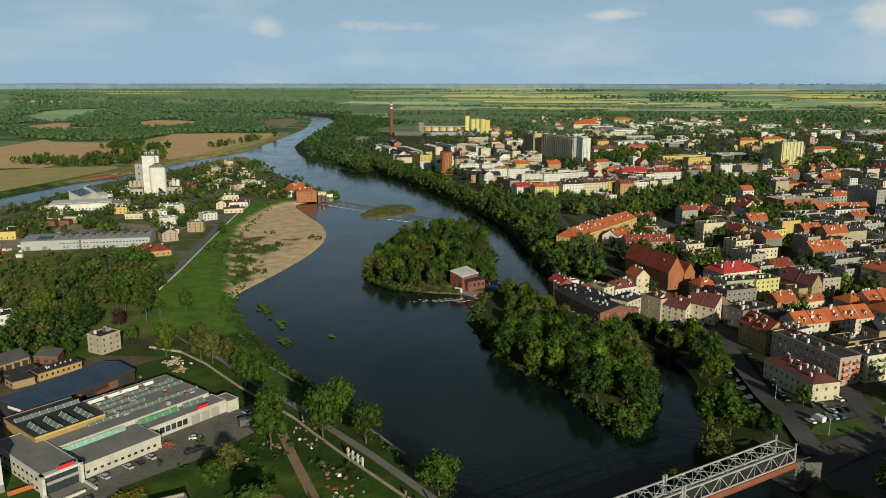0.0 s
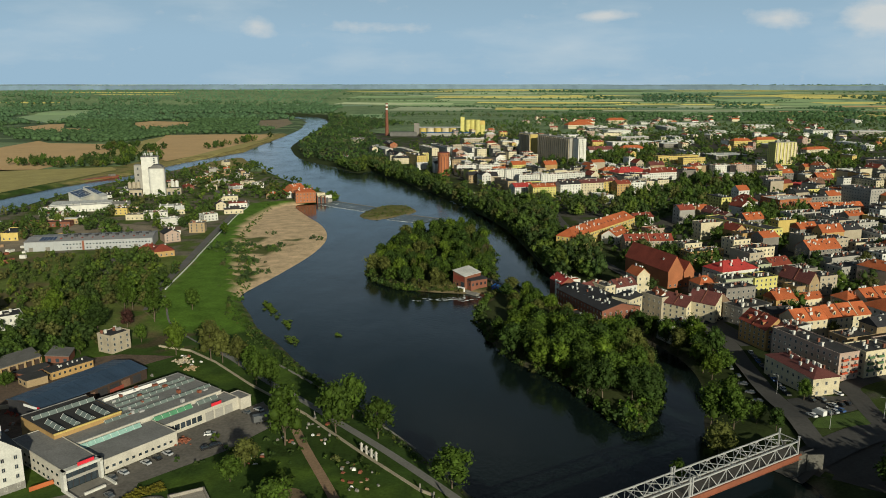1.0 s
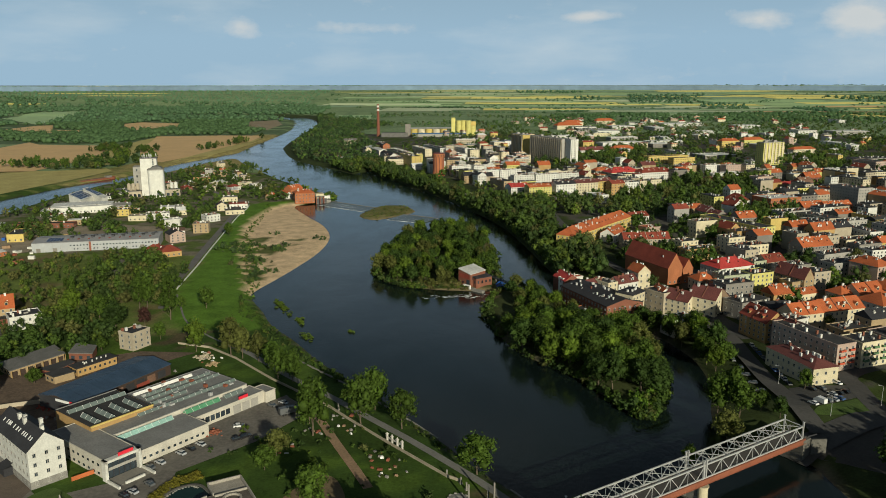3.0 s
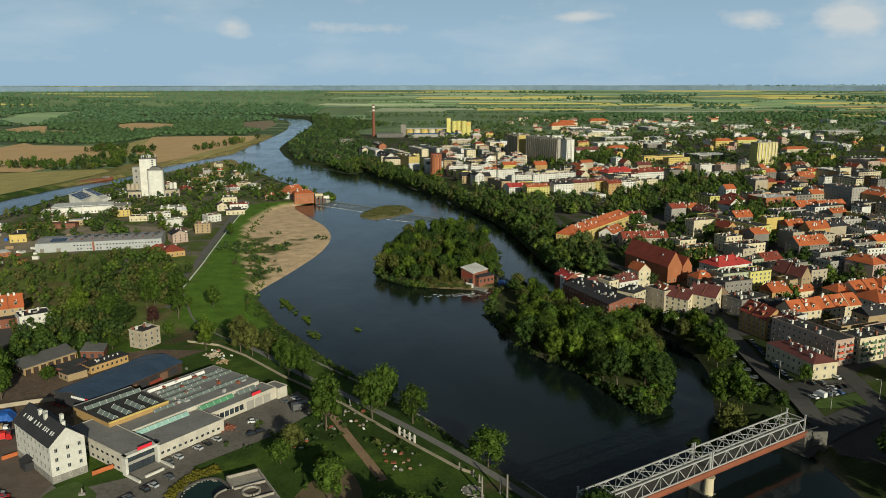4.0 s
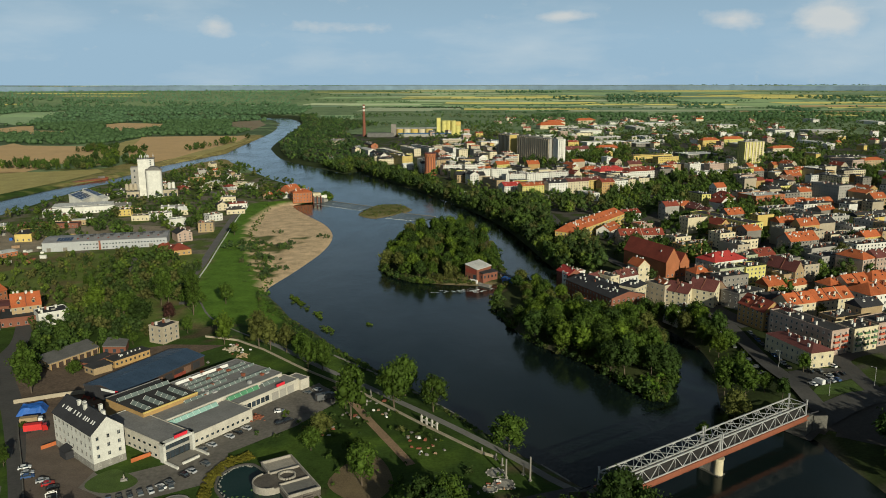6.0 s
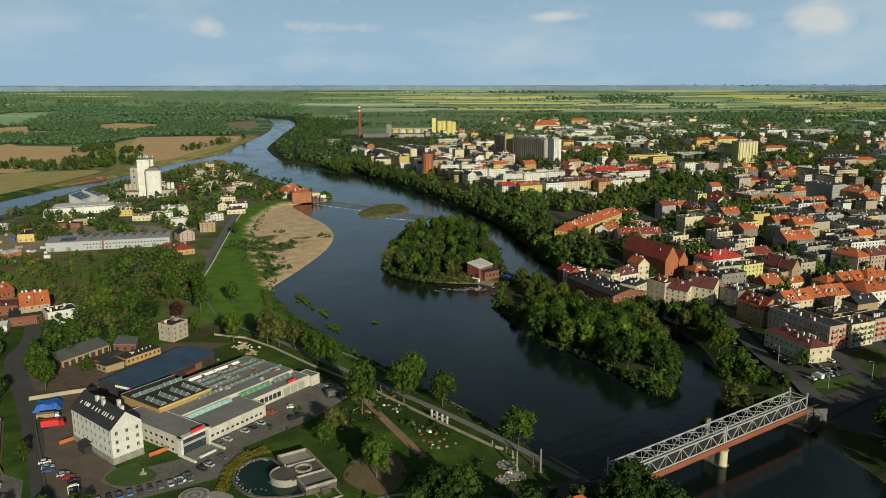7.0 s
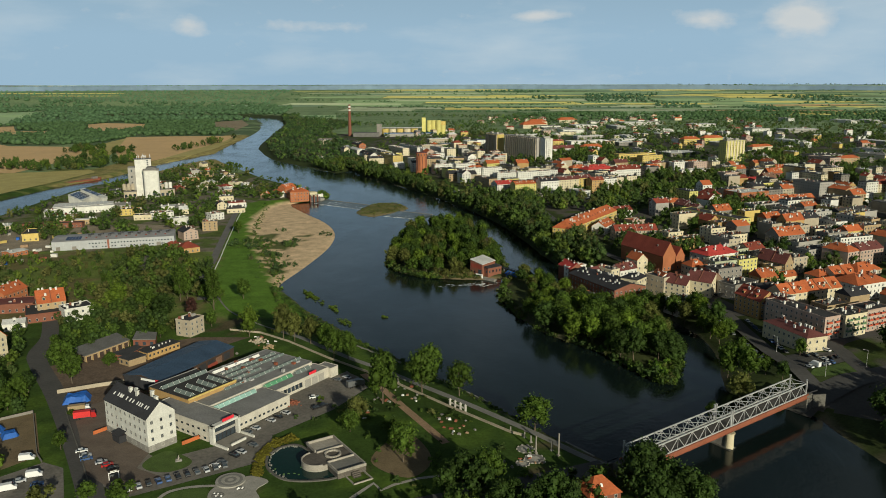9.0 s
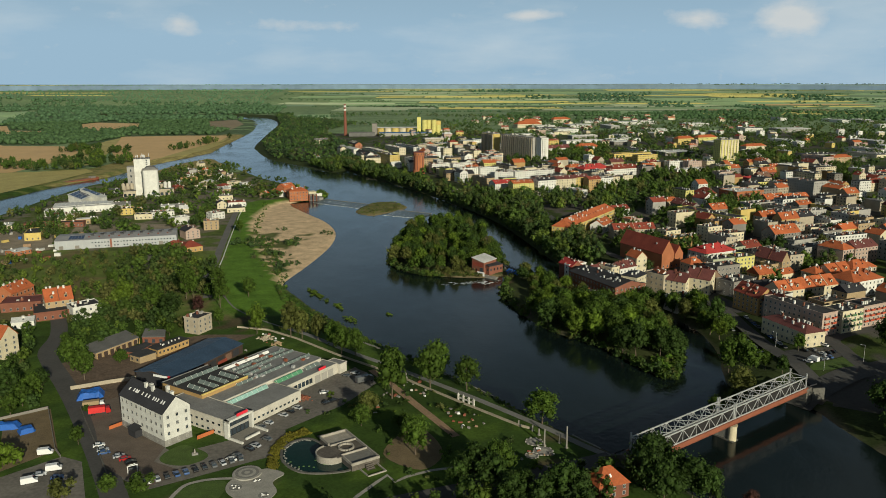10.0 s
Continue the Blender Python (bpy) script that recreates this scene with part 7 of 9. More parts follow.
# ---- low sheds, shops and villas further out ----
def outskirts(n, box, seed, wide, high, walls, tiles, roof, turn, name, label, category, group):
    rs = random.Random(seed)
    for i in range(n):
        x, y = rs.uniform(box[0], box[1]), rs.uniform(box[2], box[3])
        h, dry, east, isl, sandy = land(np.array([x]), np.array([y]))
        w, d = rs.uniform(*wide), rs.uniform(*wide) * 0.55
        if dry[0] < 40 or abs(x) > 0.63 * y + 60 or not free(x, y, w * 0.45):
            continue
        PLACED.append((x, y, w * 0.5))
        hh = rs.uniform(*high)
        r = rs.choice(roof)
        far_house(x, y, w, d, hh, turn + rs.choice((0, 90)), r, 0 if r == "flat" else d * 0.32, rs.choice(walls), rs.choice(tiles), max(1, int(hh / 3)), float(h[0]), (name, label, category))


outskirts(34, (150, 1000, 1150, 1900), 3, (26, 70), (5, 8), ("white", "grey", "cream", "dim"), ("grey", "pale", "felt"), ("flat",), 20, "works_hall", "low pale works hall with a flat grey roof", "hall", "works halls")
outskirts(120, (-120, 1000, 1000, 1900), 4, (10, 24), (6, 13), ("cream", "white", "white", "cream", "yellow", "rose"), ("orange", "red", "pale", "grey"), ("gable", "hip", "flat", "flat"), 24, "house", "plastered house with a tiled roof on the edge of town", "house", "edge houses")
outskirts(80, (-45, 90, 1130, 1420), 14, (13, 26), (8, 14), ("white", "cream", "beige", "grey", "tan", "rose", "white"), ("orange", "felt", "grey", "red", "felt", "pale"), ("flat", "flat", "gable", "flat"), 24, "town_house", "plastered houses and flats along the far streets", "houses", "far streets")
outskirts(26, (-30, 110, 1440, 1650), 15, (18, 44), (6, 11), ("white", "grey", "beige", "cream"), ("pale", "grey", "blue", "felt"), ("flat", "flat", "gable"), 24, "works_hall", "low pale works hall with a flat grey roof", "hall", "works halls")
outskirts(70, (80, 900, 1950, 2700), 6, (11, 24), (5, 8), ("white", "cream", "beige"), ("red", "orange", "brown"), ("gable", "hip"), 10, "villa", "small suburban house with a red tiled roof", "house", "villas")
outskirts(30, (250, 1500, 1900, 2500), 16, (40, 110), (6, 9), ("white", "grey", "white"), ("pale", "grey"), ("flat",), 12, "works_hall", "long pale warehouse at the town's edge", "hall", "far halls")
outskirts(12, (-330, -170, 1060, 1250), 8, (8, 22), (4, 7), ("white", "cream", "beige", "tan", "grey"), ("grey", "felt", "orange", "brown", "pale"), ("gable", "flat", "flat"), 30, "house", "low house or workshop on the west bank", "house", "bank houses")
outskirts(14, (-420, -180, 1000, 1350), 19, (7, 16), (4, 6), ("white", "cream", "tan"), ("grey", "orange", "brown"), ("gable",), 60, "house", "small house among trees on the west bank", "house", "bank houses")

outskirts(30, (-430, -215, 690, 1010), 29, (9, 24), (3.0, 5.0), ("white", "cream", "white", "beige", "tan", "grey"), ("grey", "pale", "red", "felt", "brown", "pale"), ("gable", "flat", "flat", "hip"), 22, "workshop", "low house or workshop between the works", "house", "works houses")

for (name, label, category), s in FAR.items():
    tagged(part(name, s, " ".join(FAR_SLOTS)), label, category, kind="stuff")

# ---- woods, groves and single trees ----
def in_view(x, y):
    return (np.abs(x) < 0.63 * y + 80)


def dry_land(margin):
    return lambda x, y: (land(x, y)[1] > margin) & in_view(x, y)


def clear_of_houses(pts, pad=2.0):
    ok = np.ones(len(pts), bool)
    for a, b, c in PLACED:
        ok &= (pts[:, 0] - a) ** 2 + (pts[:, 1] - b) ** 2 > (c * 0.8 + pad) ** 2
    return pts[ok]


def in_fields(x, y):
    """Whether a place lies on one of the open fields of the west plain."""
    out = np.zeros(x.shape, bool)
    for loop in CLEARINGS:
        out |= inside(x, y, loop)
    return out


CLEARINGS = [np.array(k, float) for k in (
    ((-1101, 2386), (-1090, 2500), (-925, 2435), (-850, 2190), (-880, 2060), (-969, 2090)), ((-1400, 2290), (-1279, 2320), (-1161, 2110), (-1040, 2080), (-995, 1950), (-1134, 1930), (-1400, 2100)),
    ((-1789, 3096), (-1643, 3274), (-1541, 2903), (-1370, 2450), (-1336, 2300), (-1700, 2600)), ((-758, 2530), (-695, 2660), (-595, 2382), (-565, 2100), (-640, 2133)))]
WEST_PLAIN = [(-1040, 1700), (-905, 1640), (-775, 1640), (-745, 1780), (-767, 1885), (-621, 1930), (-560, 1930), (-590, 2228), (-660, 2595), (-760, 2830), (-1000, 2870), (-1300, 2860), (-1300, 3000), (-800, 3000), (-640, 2960), (-700, 3600), (-880, 3880), (-2400, 3600), (-1900, 2700)]
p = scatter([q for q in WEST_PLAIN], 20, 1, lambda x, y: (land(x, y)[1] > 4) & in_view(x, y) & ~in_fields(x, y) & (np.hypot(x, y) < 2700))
# canopy tint lifted and blued: distance haze put into the leaf colour
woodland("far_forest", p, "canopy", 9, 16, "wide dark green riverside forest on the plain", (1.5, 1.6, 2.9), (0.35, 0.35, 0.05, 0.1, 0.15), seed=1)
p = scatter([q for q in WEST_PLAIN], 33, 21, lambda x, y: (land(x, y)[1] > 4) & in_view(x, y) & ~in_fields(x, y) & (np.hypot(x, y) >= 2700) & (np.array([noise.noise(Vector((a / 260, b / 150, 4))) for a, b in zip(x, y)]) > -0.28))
# a stronger blue lift paints more haze into this farther canopy
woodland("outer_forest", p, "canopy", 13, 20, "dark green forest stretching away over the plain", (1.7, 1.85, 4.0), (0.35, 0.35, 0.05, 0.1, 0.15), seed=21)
p = scatter([(-620, 2900), (-470, 2300), (-440, 2050), (-380, 1640), (-300, 1360), (-196, 1240), (-140, 1230), (-190, 1560), (-230, 1700), (-300, 1990), (-250, 2300), (-390, 2560), (-500, 2640), (-560, 2940)], 14, 2, dry_land(1))
# leaf colour blued a little, as painted haze over the river bend
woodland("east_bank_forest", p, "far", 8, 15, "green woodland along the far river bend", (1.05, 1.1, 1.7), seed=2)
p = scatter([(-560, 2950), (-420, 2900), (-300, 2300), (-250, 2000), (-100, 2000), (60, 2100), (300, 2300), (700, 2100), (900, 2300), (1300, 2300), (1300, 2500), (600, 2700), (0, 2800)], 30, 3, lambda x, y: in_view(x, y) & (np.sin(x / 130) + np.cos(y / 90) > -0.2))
# tint paled and blued with haze beyond the town
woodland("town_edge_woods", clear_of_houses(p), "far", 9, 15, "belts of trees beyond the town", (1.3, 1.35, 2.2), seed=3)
rs = np.random.RandomState(4)
p = np.concatenate([np.stack([cx + rs.uniform(-w, w, n), cy + rs.uniform(-22, 22, n)], 1) for cx, cy, w, n in
                    [(rs.uniform(-0.2, 0.62) * y, y, rs.uniform(60, 330), rs.randint(12, 40)) for y in rs.uniform(2750, 4850, 62)]])
# copses carry painted haze: leaf colour pushed pale and blue
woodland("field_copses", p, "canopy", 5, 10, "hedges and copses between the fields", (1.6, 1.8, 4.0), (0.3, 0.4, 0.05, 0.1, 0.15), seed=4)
p = scatter([(-60, 1110), (0, 930), (120, 720), (260, 480), (820, 1200), (1300, 1950), (-150, 1950), (-130, 1400)], 17, 5, lambda x, y: dry_land(40)(x, y) & (np.array([noise.noise(Vector((a / 60, b / 60, 9))) for a, b in zip(x, y)]) > 0.06))
p = clear_of_houses(p)
q = clear_of_houses(scatter([(150, 480), (260, 430), (330, 470), (520, 760), (120, 760), (130, 600)], 11, 15, lambda x, y: dry_land(30)(x, y) & (np.array([noise.noise(Vector((a / 40, b / 40, 19))) for a, b in zip(x, y)]) > 0.02)), 2.5)
p = np.concatenate([p[p[:, 1] >= 760], q])
woodland("town_trees", p[p[:, 1] < 760], "mid", 7, 13, "leafy street and courtyard trees in the town", 0.95, seed=5)
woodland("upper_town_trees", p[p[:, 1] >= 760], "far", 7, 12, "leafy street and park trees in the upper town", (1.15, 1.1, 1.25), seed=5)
p = scatter([(-215, 1240), (-165, 1165), (-105, 1060), (-45, 920), (10, 770), (40, 690), (62, 560), (118, 560), (112, 740), (150, 790), (230, 770), (260, 700), (230, 660), (150, 700), (96, 690), (100, 830), (20, 900), (-25, 1010), (-75, 1110), (-140, 1250)], 8.8, 6, dry_land(0.4))
p = p[(p[:, 1] > 775) | (distance(p[:, 0], p[:, 1], SHORE_E) < 40)]
woodland("bank_trees", clear_of_houses(p, 5), "mid", 10, 17, "dense trees along the east bank", (1.1, 1.05, 1.15), seed=6)
p = scatter([(-480, 640), (-470, 1000), (-430, 1150), (-330, 1300), (-240, 1100), (-160, 960), (-180, 890), (-230, 820), (-228, 640)], 10.5, 7, lambda x, y: dry_land(3)(x, y) & (distance(x, y, ARM) > 30) & (np.array([noise.noise(Vector((a / 35, b / 35, 2))) for a, b in zip(x, y)]) > -0.03))
p = clear_of_houses(p)
woodland("works_trees", p[p[:, 1] < 790], "mid", 6, 12, "trees and bushes between the works", (1.2, 1.15, 1.2), seed=7)
woodland("upper_works_trees", p[p[:, 1] >= 790], "far", 6, 12, "trees between the upper works and houses", (1.2, 1.15, 1.2), seed=8)
p = scatter([(-720, 1190), (-600, 1140), (-540, 1180), (-500, 1280), (-520, 1320), (-600, 1240), (-700, 1250)], 17, 8, dry_land(8))
p = np.concatenate([p] + [np.random.RandomState(80 + i).normal(size=(n, 2)) * (sx, sy) + (cx, cy) for i, (cx, cy, sx, sy, n) in enumerate(((-700, 1500, 18, 26, 26), (-618, 1450, 16, 40, 22), (-560, 1300, 12, 30, 10), (-520, 1560, 10, 40, 12), (-500, 1700, 12, 50, 16), (-620, 1290, 10, 16, 8), (-596, 1330, 8, 10, 6)))])
woodland("field_edge_trees", p, "mid", 10, 16, "trees along the side channel and field edge", seed=8)
GROVE = [(-345, 480), (-330, 590), (-215, 600), (-165, 560), (-150, 470), (-130, 420), (-150, 400), (-200, 430), (-260, 470)]
p = scatter(GROVE, 7.4, 9, lambda x, y: dry_land(6)(x, y) & (np.array([noise.noise(Vector((a / 28, b / 28, 12))) for a, b in zip(x, y)]) > (-0.42 + 0.22 * np.clip((-225 - x) / 60, 0, 1))))
p = clear_of_houses(p, 4)
p = p[~((p[:, 0] > -172) & (p[:, 0] < -122) & (p[:, 1] > 415) & (p[:, 1] < 474))]
tall = p[:, 0] + 0.25 * (p[:, 1] - 480) > -215
woodland("scrub_grove", p[tall], "mid", 5, 12, "dense green grove behind the works yard", (1.05, 1.0, 1.0), (0.3, 0.22, 0.12, 0.24, 0.12), seed=9)
woodland("scrub_bushes", p[~tall], "mid", 2.5, 7.5, "rough bushes on the grassy waste ground", (1.25, 1.15, 1.2), (0.3, 0.1, 0.2, 0.3, 0.1), seed=19, category="bushes")
p = scatter([(-150, 392), (-185, 372), (-200, 402), (-225, 430), (-180, 440), (-150, 420)], 7.5, 10, dry_land(6))
woodland("yard_hedge_trees", clear_of_houses(p, 3), "mid", 5, 9, "dense trees along the street behind the yard", seed=10)

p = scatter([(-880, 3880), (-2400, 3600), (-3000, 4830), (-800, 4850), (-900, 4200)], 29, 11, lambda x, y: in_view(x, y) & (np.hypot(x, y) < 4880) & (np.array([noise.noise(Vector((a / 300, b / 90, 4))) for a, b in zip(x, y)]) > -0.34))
# skyline canopy turned blue by haze painted into its tint
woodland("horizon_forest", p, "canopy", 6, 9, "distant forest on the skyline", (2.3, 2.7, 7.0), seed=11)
p = scatter([(92, 590), (96, 690), (150, 720), (200, 700), (190, 620), (160, 575), (120, 570)], 16, 12, lambda x, y: distance(x, y, np.array([(104, 745), (112, 680), (116, 625), (128, 580), (140, 545)])) > 6)
woodland("courtyard_trees", clear_of_houses(p, 1), "mid", 5, 10, "garden trees round the long yellow house", 1.0, seed=12)
p = scatter([(200, 1100), (900, 1150), (1300, 2000), (1300, 2300), (60, 2200), (-100, 1900), (-60, 1500)], 27, 13, lambda x, y: in_view(x, y) & (np.array([noise.noise(Vector((a / 110, b / 110, 6))) for a, b in zip(x, y)]) > -0.12))
woodland("suburb_trees", clear_of_houses(p), "far", 8, 14, "leafy suburb trees between halls and houses", (1.2, 1.15, 1.5), seed=13)

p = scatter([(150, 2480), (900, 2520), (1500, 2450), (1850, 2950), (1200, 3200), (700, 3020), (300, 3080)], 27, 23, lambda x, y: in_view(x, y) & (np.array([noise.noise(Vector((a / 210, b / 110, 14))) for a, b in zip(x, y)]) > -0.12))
# belt tint holds distance haze as paler, bluer leaves
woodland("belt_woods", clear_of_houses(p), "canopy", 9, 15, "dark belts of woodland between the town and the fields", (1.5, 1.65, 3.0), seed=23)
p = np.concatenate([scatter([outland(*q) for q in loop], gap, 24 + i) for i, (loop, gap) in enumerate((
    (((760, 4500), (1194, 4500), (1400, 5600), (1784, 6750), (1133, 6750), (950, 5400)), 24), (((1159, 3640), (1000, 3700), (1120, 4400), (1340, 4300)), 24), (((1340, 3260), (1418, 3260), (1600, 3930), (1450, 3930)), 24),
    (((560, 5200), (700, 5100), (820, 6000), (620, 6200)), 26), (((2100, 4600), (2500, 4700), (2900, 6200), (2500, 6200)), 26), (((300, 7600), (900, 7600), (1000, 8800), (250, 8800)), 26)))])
# haze in the leaf tint again, bluer out here
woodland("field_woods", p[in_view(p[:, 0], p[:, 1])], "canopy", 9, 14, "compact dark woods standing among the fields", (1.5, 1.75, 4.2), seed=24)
p = scatter([(-12, 540), (4, 535), (20, 533.5), (27, 534), (22, 541), (14, 545), (0, 545)], 1.6, 27, lambda x, y: land(x, y)[1] > 0.4)
woodland("mill_shore_scrub", p, "low", 0.9, 2.6, "ochre reeds and scrub on the bank beside the island mill", (1.5, 1.25, 1.5), (0.1, 0.1, 0.15, 0.6, 0.05), seed=27, category="scrub")


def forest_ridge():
    """The last woods on the skyline, far behind the plain, painted haze blue."""
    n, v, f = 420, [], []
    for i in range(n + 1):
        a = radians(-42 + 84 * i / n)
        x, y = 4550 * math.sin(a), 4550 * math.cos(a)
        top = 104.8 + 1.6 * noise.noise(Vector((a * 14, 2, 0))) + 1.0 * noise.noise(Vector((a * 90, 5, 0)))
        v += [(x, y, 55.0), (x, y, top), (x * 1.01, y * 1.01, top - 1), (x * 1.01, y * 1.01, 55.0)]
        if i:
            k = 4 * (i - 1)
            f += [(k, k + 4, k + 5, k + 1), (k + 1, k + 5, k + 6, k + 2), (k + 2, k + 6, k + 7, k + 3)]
    return tagged(part("backdrop", Shape().add(v, f), "hazed_wood"), "distant woods along the skyline, painted haze blue", "backdrop", kind="structure")


# wood colour with the haze of distance in it
mat("hazed_wood", (0.15, 0.215, 0.285), 0.95, vary=0.3, scale=0.02)
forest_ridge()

rs = np.random.RandomState(44)
line = curve([(-196, 850), (-186, 780), (-172, 700), (-150, 640), (-132, 590), (-118, 545), (-108, 500)], 12)
p = np.repeat(line, 5, 0) + rs.normal(size=(len(line) * 5, 2)) * (1.7, 2.4)
woodland("meadow_hedge", p[::2], "low", 0.7, 1.9, "dense green scrub along the meadow's edge", (1.2, 1.35, 1.0), seed=44, category="bushes")
p = scatter([(-141, 893), (-136, 905), (-139, 925), (-147, 945), (-152, 920), (-146, 900)], 4.5, 40, lambda x, y: land(x, y)[1] > 0.5)
woodland("mill_scrub", p, "low", 3, 6, "bushes on the point behind the mill", (1.4, 1.4, 1.2), seed=40, category="bushes")
p = np.concatenate([np.random.RandomState(41 + i).normal(size=(n, 2)) * (sx, sy) + (cx, cy) for i, (cx, cy, sx, sy, n) in enumerate(
    ((-148, 652, 14, 6, 34), (-158, 632, 9, 7, 26), (-128, 640, 4, 4, 6), (-136, 600, 8, 6, 18), (-118, 560, 7, 14, 22), (-103, 690, 6, 8, 8), (-150, 700, 4, 4, 3), (-128, 575, 8, 5, 9)))])
p = p[land(p[:, 0], p[:, 1])[1] > 2]
woodland("beach_scrub", p, "low", 1.5, 4.2, "low willow scrub growing on the sand", (1.2, 1.15, 1.6), seed=42, category="bushes")

for i, loop in enumerate(PARKS):
    p = scatter(loop, 14.5, 60 + i, lambda x, y: in_view(x, y) & (land(x, y)[1] > 3))
    woodland("park_trees", clear_of_houses(p, 1.5), "mid" if i != 5 else "far", 9, 16, "tall dark park trees between the houses", (1.25, 1.2, 1.2), seed=60 + i)

# trees that stand apart
tree_rs = random.Random(9)


def grove(loop, gap, seed, lo, hi, where, kinds, tones, margin=3.0, low_from=9999, low=0.55, clear=-5.0):
    for x, y in scatter(loop, gap, seed, lambda x, y: land(x, y)[1] > margin):
        if free(x, y, clear) and not (15 < x < 52 and y < 562):
            tree(float(x), float(y), tree_rs.uniform(lo, hi) * (low if y > low_from else 1.0), tree_rs.choice(kinds), tree_rs.choice(tones), where, tree_rs.uniform(0.9, 1.15))


MIXED = ("leaf_mid", "leaf_mid", "leaf_dark", "leaf_olive", "leaf_bright", "leaf_dark")
SPIT_WOOD = SPIT[(SPIT[:, 1] > 360)]
grove(SPIT_WOOD, 8.6, 31, 11, 18, "on the wooded spit", ("round", "broad", "broad"), MIXED, 0.5, 448)
grove([(-46, 530), (50, 530), (50, 640), (30, 740), (-20, 738), (-46, 620)], 9.0, 32, 8, 15.5, "on the river island", ("round", "broad", "round", "round", "poplar"), MIXED, 1.5)
grove([(150, 388), (160, 400), (150, 440), (110, 500), (125, 470), (142, 420), (146, 390)], 9.0, 33, 10, 16, "on the town bank", ("round", "broad"), MIXED, 1.5)

# single trees along the banks, streets and gardens
for x, y, h, kind, tone in ((13.5, 548.0, 8.5, "round", "leaf_olive"), (16.5, 556.0, 10.5, "broad", "leaf_mid"), (9.0, 541.5, 5.5, "bush", "leaf_olive"), (3.0, 539.5, 5.0, "bush", "leaf_olive"),
                            (22.5, 566.0, 11.5, "round", "leaf_mid"), (31.0, 567.5, 12.5, "broad", "leaf_bright"), (39.0, 569.0, 11.0, "round", "leaf_mid"), (17.5, 543.0, 4.5, "bush", "leaf_olive"), (-4.0, 541.0, 6.5, "round", "leaf_olive")):
    tree(x, y, h, kind, tone, "beside the island mill")
tree(-22.0, 312.7, 24.1, "round", "leaf_mid", BANK)
tree(-25.6, 322.7, 13.3, "round", "leaf_bright", BANK)
tree(-5.6, 322.7, 21.6, "round", "leaf_mid", BANK)
tree(-2.4, 337.3, 18.7, "round", "leaf_mid", BANK)
tree(10.5, 321.0, 16.4, "round", "leaf_mid", BANK, 1.15)
tree(40.0, 290.5, 15.0, "round", "leaf_mid", BANK, 1.5)
tree(-50.7, 367.5, 15.7, "round", "leaf_mid", BANK)
tree(-43.2, 364.3, 15.3, "round", "leaf_mid", BANK)
tree(-65.8, 388.1, 15.2, "round", "leaf_olive", BANK)
tree(-56.4, 378.4, 14.3, "round", "leaf_mid", BANK)
tree(-81.1, 393.6, 20.7, "round", "leaf_olive", BANK)
tree(-74.8, 391.8, 16.2, "round", "leaf_olive", BANK)
tree(-100.5, 399.3, 17.1, "round", "leaf_bright", BANK)
tree(-123.1, 472.7, 13.3, "round", "leaf_mid", "on the meadow")
tree(-182.3, 683.4, 12.4, "round", "leaf_mid", "on the meadow")
tree(-10.2, 261.3, 15.8, "round", "leaf_mid", PARK)
tree(-15.4, 282.9, 6.0, "bush", "leaf_mid", PARK)
tree(-31.1, 296.1, 10.6, "broad", "leaf_olive", PARK)
tree(-32.4, 285.5, 9.6, "broad", "leaf_mid", PARK)
tree(10.8, 243.3, 13.7, "broad", "leaf_dark", PARK)
tree(18.6, 243.3, 14.7, "broad", "leaf_mid", PARK)
tree(16.2, 236.5, 14.0, "broad", "leaf_dark", PARK)
tree(4.9, 236.5, 11.0, "round", "leaf_dark", PARK)
tree(21.9, 225.3, 11.9, "broad", "leaf_dark", PARK)
tree(39.6, 228.0, 15.4, "broad", "leaf_dark", PARK)
tree(44.3, 223.6, 12.8, "round", "leaf_dark", PARK)
tree(31.9, 225.3, 10.9, "broad", "leaf_dark", PARK)
tree(27.2, 232.2, 10.2, "round", "leaf_dark", PARK)
tree(71.0, 243.2, 17.8, "broad", "leaf_dark", BANK)
tree(67.4, 236.4, 16.0, "broad", "leaf_dark", BANK)
tree(78.4, 238.6, 14.9, "broad", "leaf_dark", BANK)
tree(82.1, 232.1, 15.2, "broad", "leaf_dark", BANK)
tree(86.5, 228.6, 15.0, "round", "leaf_dark", BANK)
tree(71.8, 228.6, 15.0, "broad", "leaf_dark", BANK)
tree(99.0, 225.2, 11.5, "round", "leaf_red", BANK)
tree(110.1, 223.5, 6.9, "bush", "leaf_bright", BANK)
tree(115.3, 307.1, 10.2, "round", "leaf_mid", BANK)
tree(133.7, 326.9, 13.3, "broad", "leaf_olive", "on the town bank")
tree(142.9, 342.2, 16.6, "round", "leaf_mid", "on the town bank")
tree(136.4, 349.6, 18.3, "round", "leaf_mid", "on the town bank")
tree(146.1, 361.3, 14.5, "round", "leaf_mid", "on the town bank")
tree(152.4, 345.8, 9.8, "round", "leaf_mid", "on the town bank")
tree(157.2, 338.6, 9.6, "round", "leaf_dark", "on the town bank")
tree(175.8, 363.7, 9.4, "round", "leaf_mid", "on the town bank")
tree(221.1, 365.2, 17.6, "broad", "leaf_dark", "on the town bank")
tree(221.6, 357.2, 17.2, "broad", "leaf_mid", "on the town bank")
tree(180.7, 297.3, 14.3, "broad", "leaf_dark", "on the town bank")
tree(175.1, 276.3, 16.2, "broad", "leaf_dark", "on the town bank")
tree(217.6, 444.0, 8.7, "round", "leaf_olive", "on the town bank")
tree(217.3, 456.2, 5.4, "round", "leaf_mid", "on the town bank")
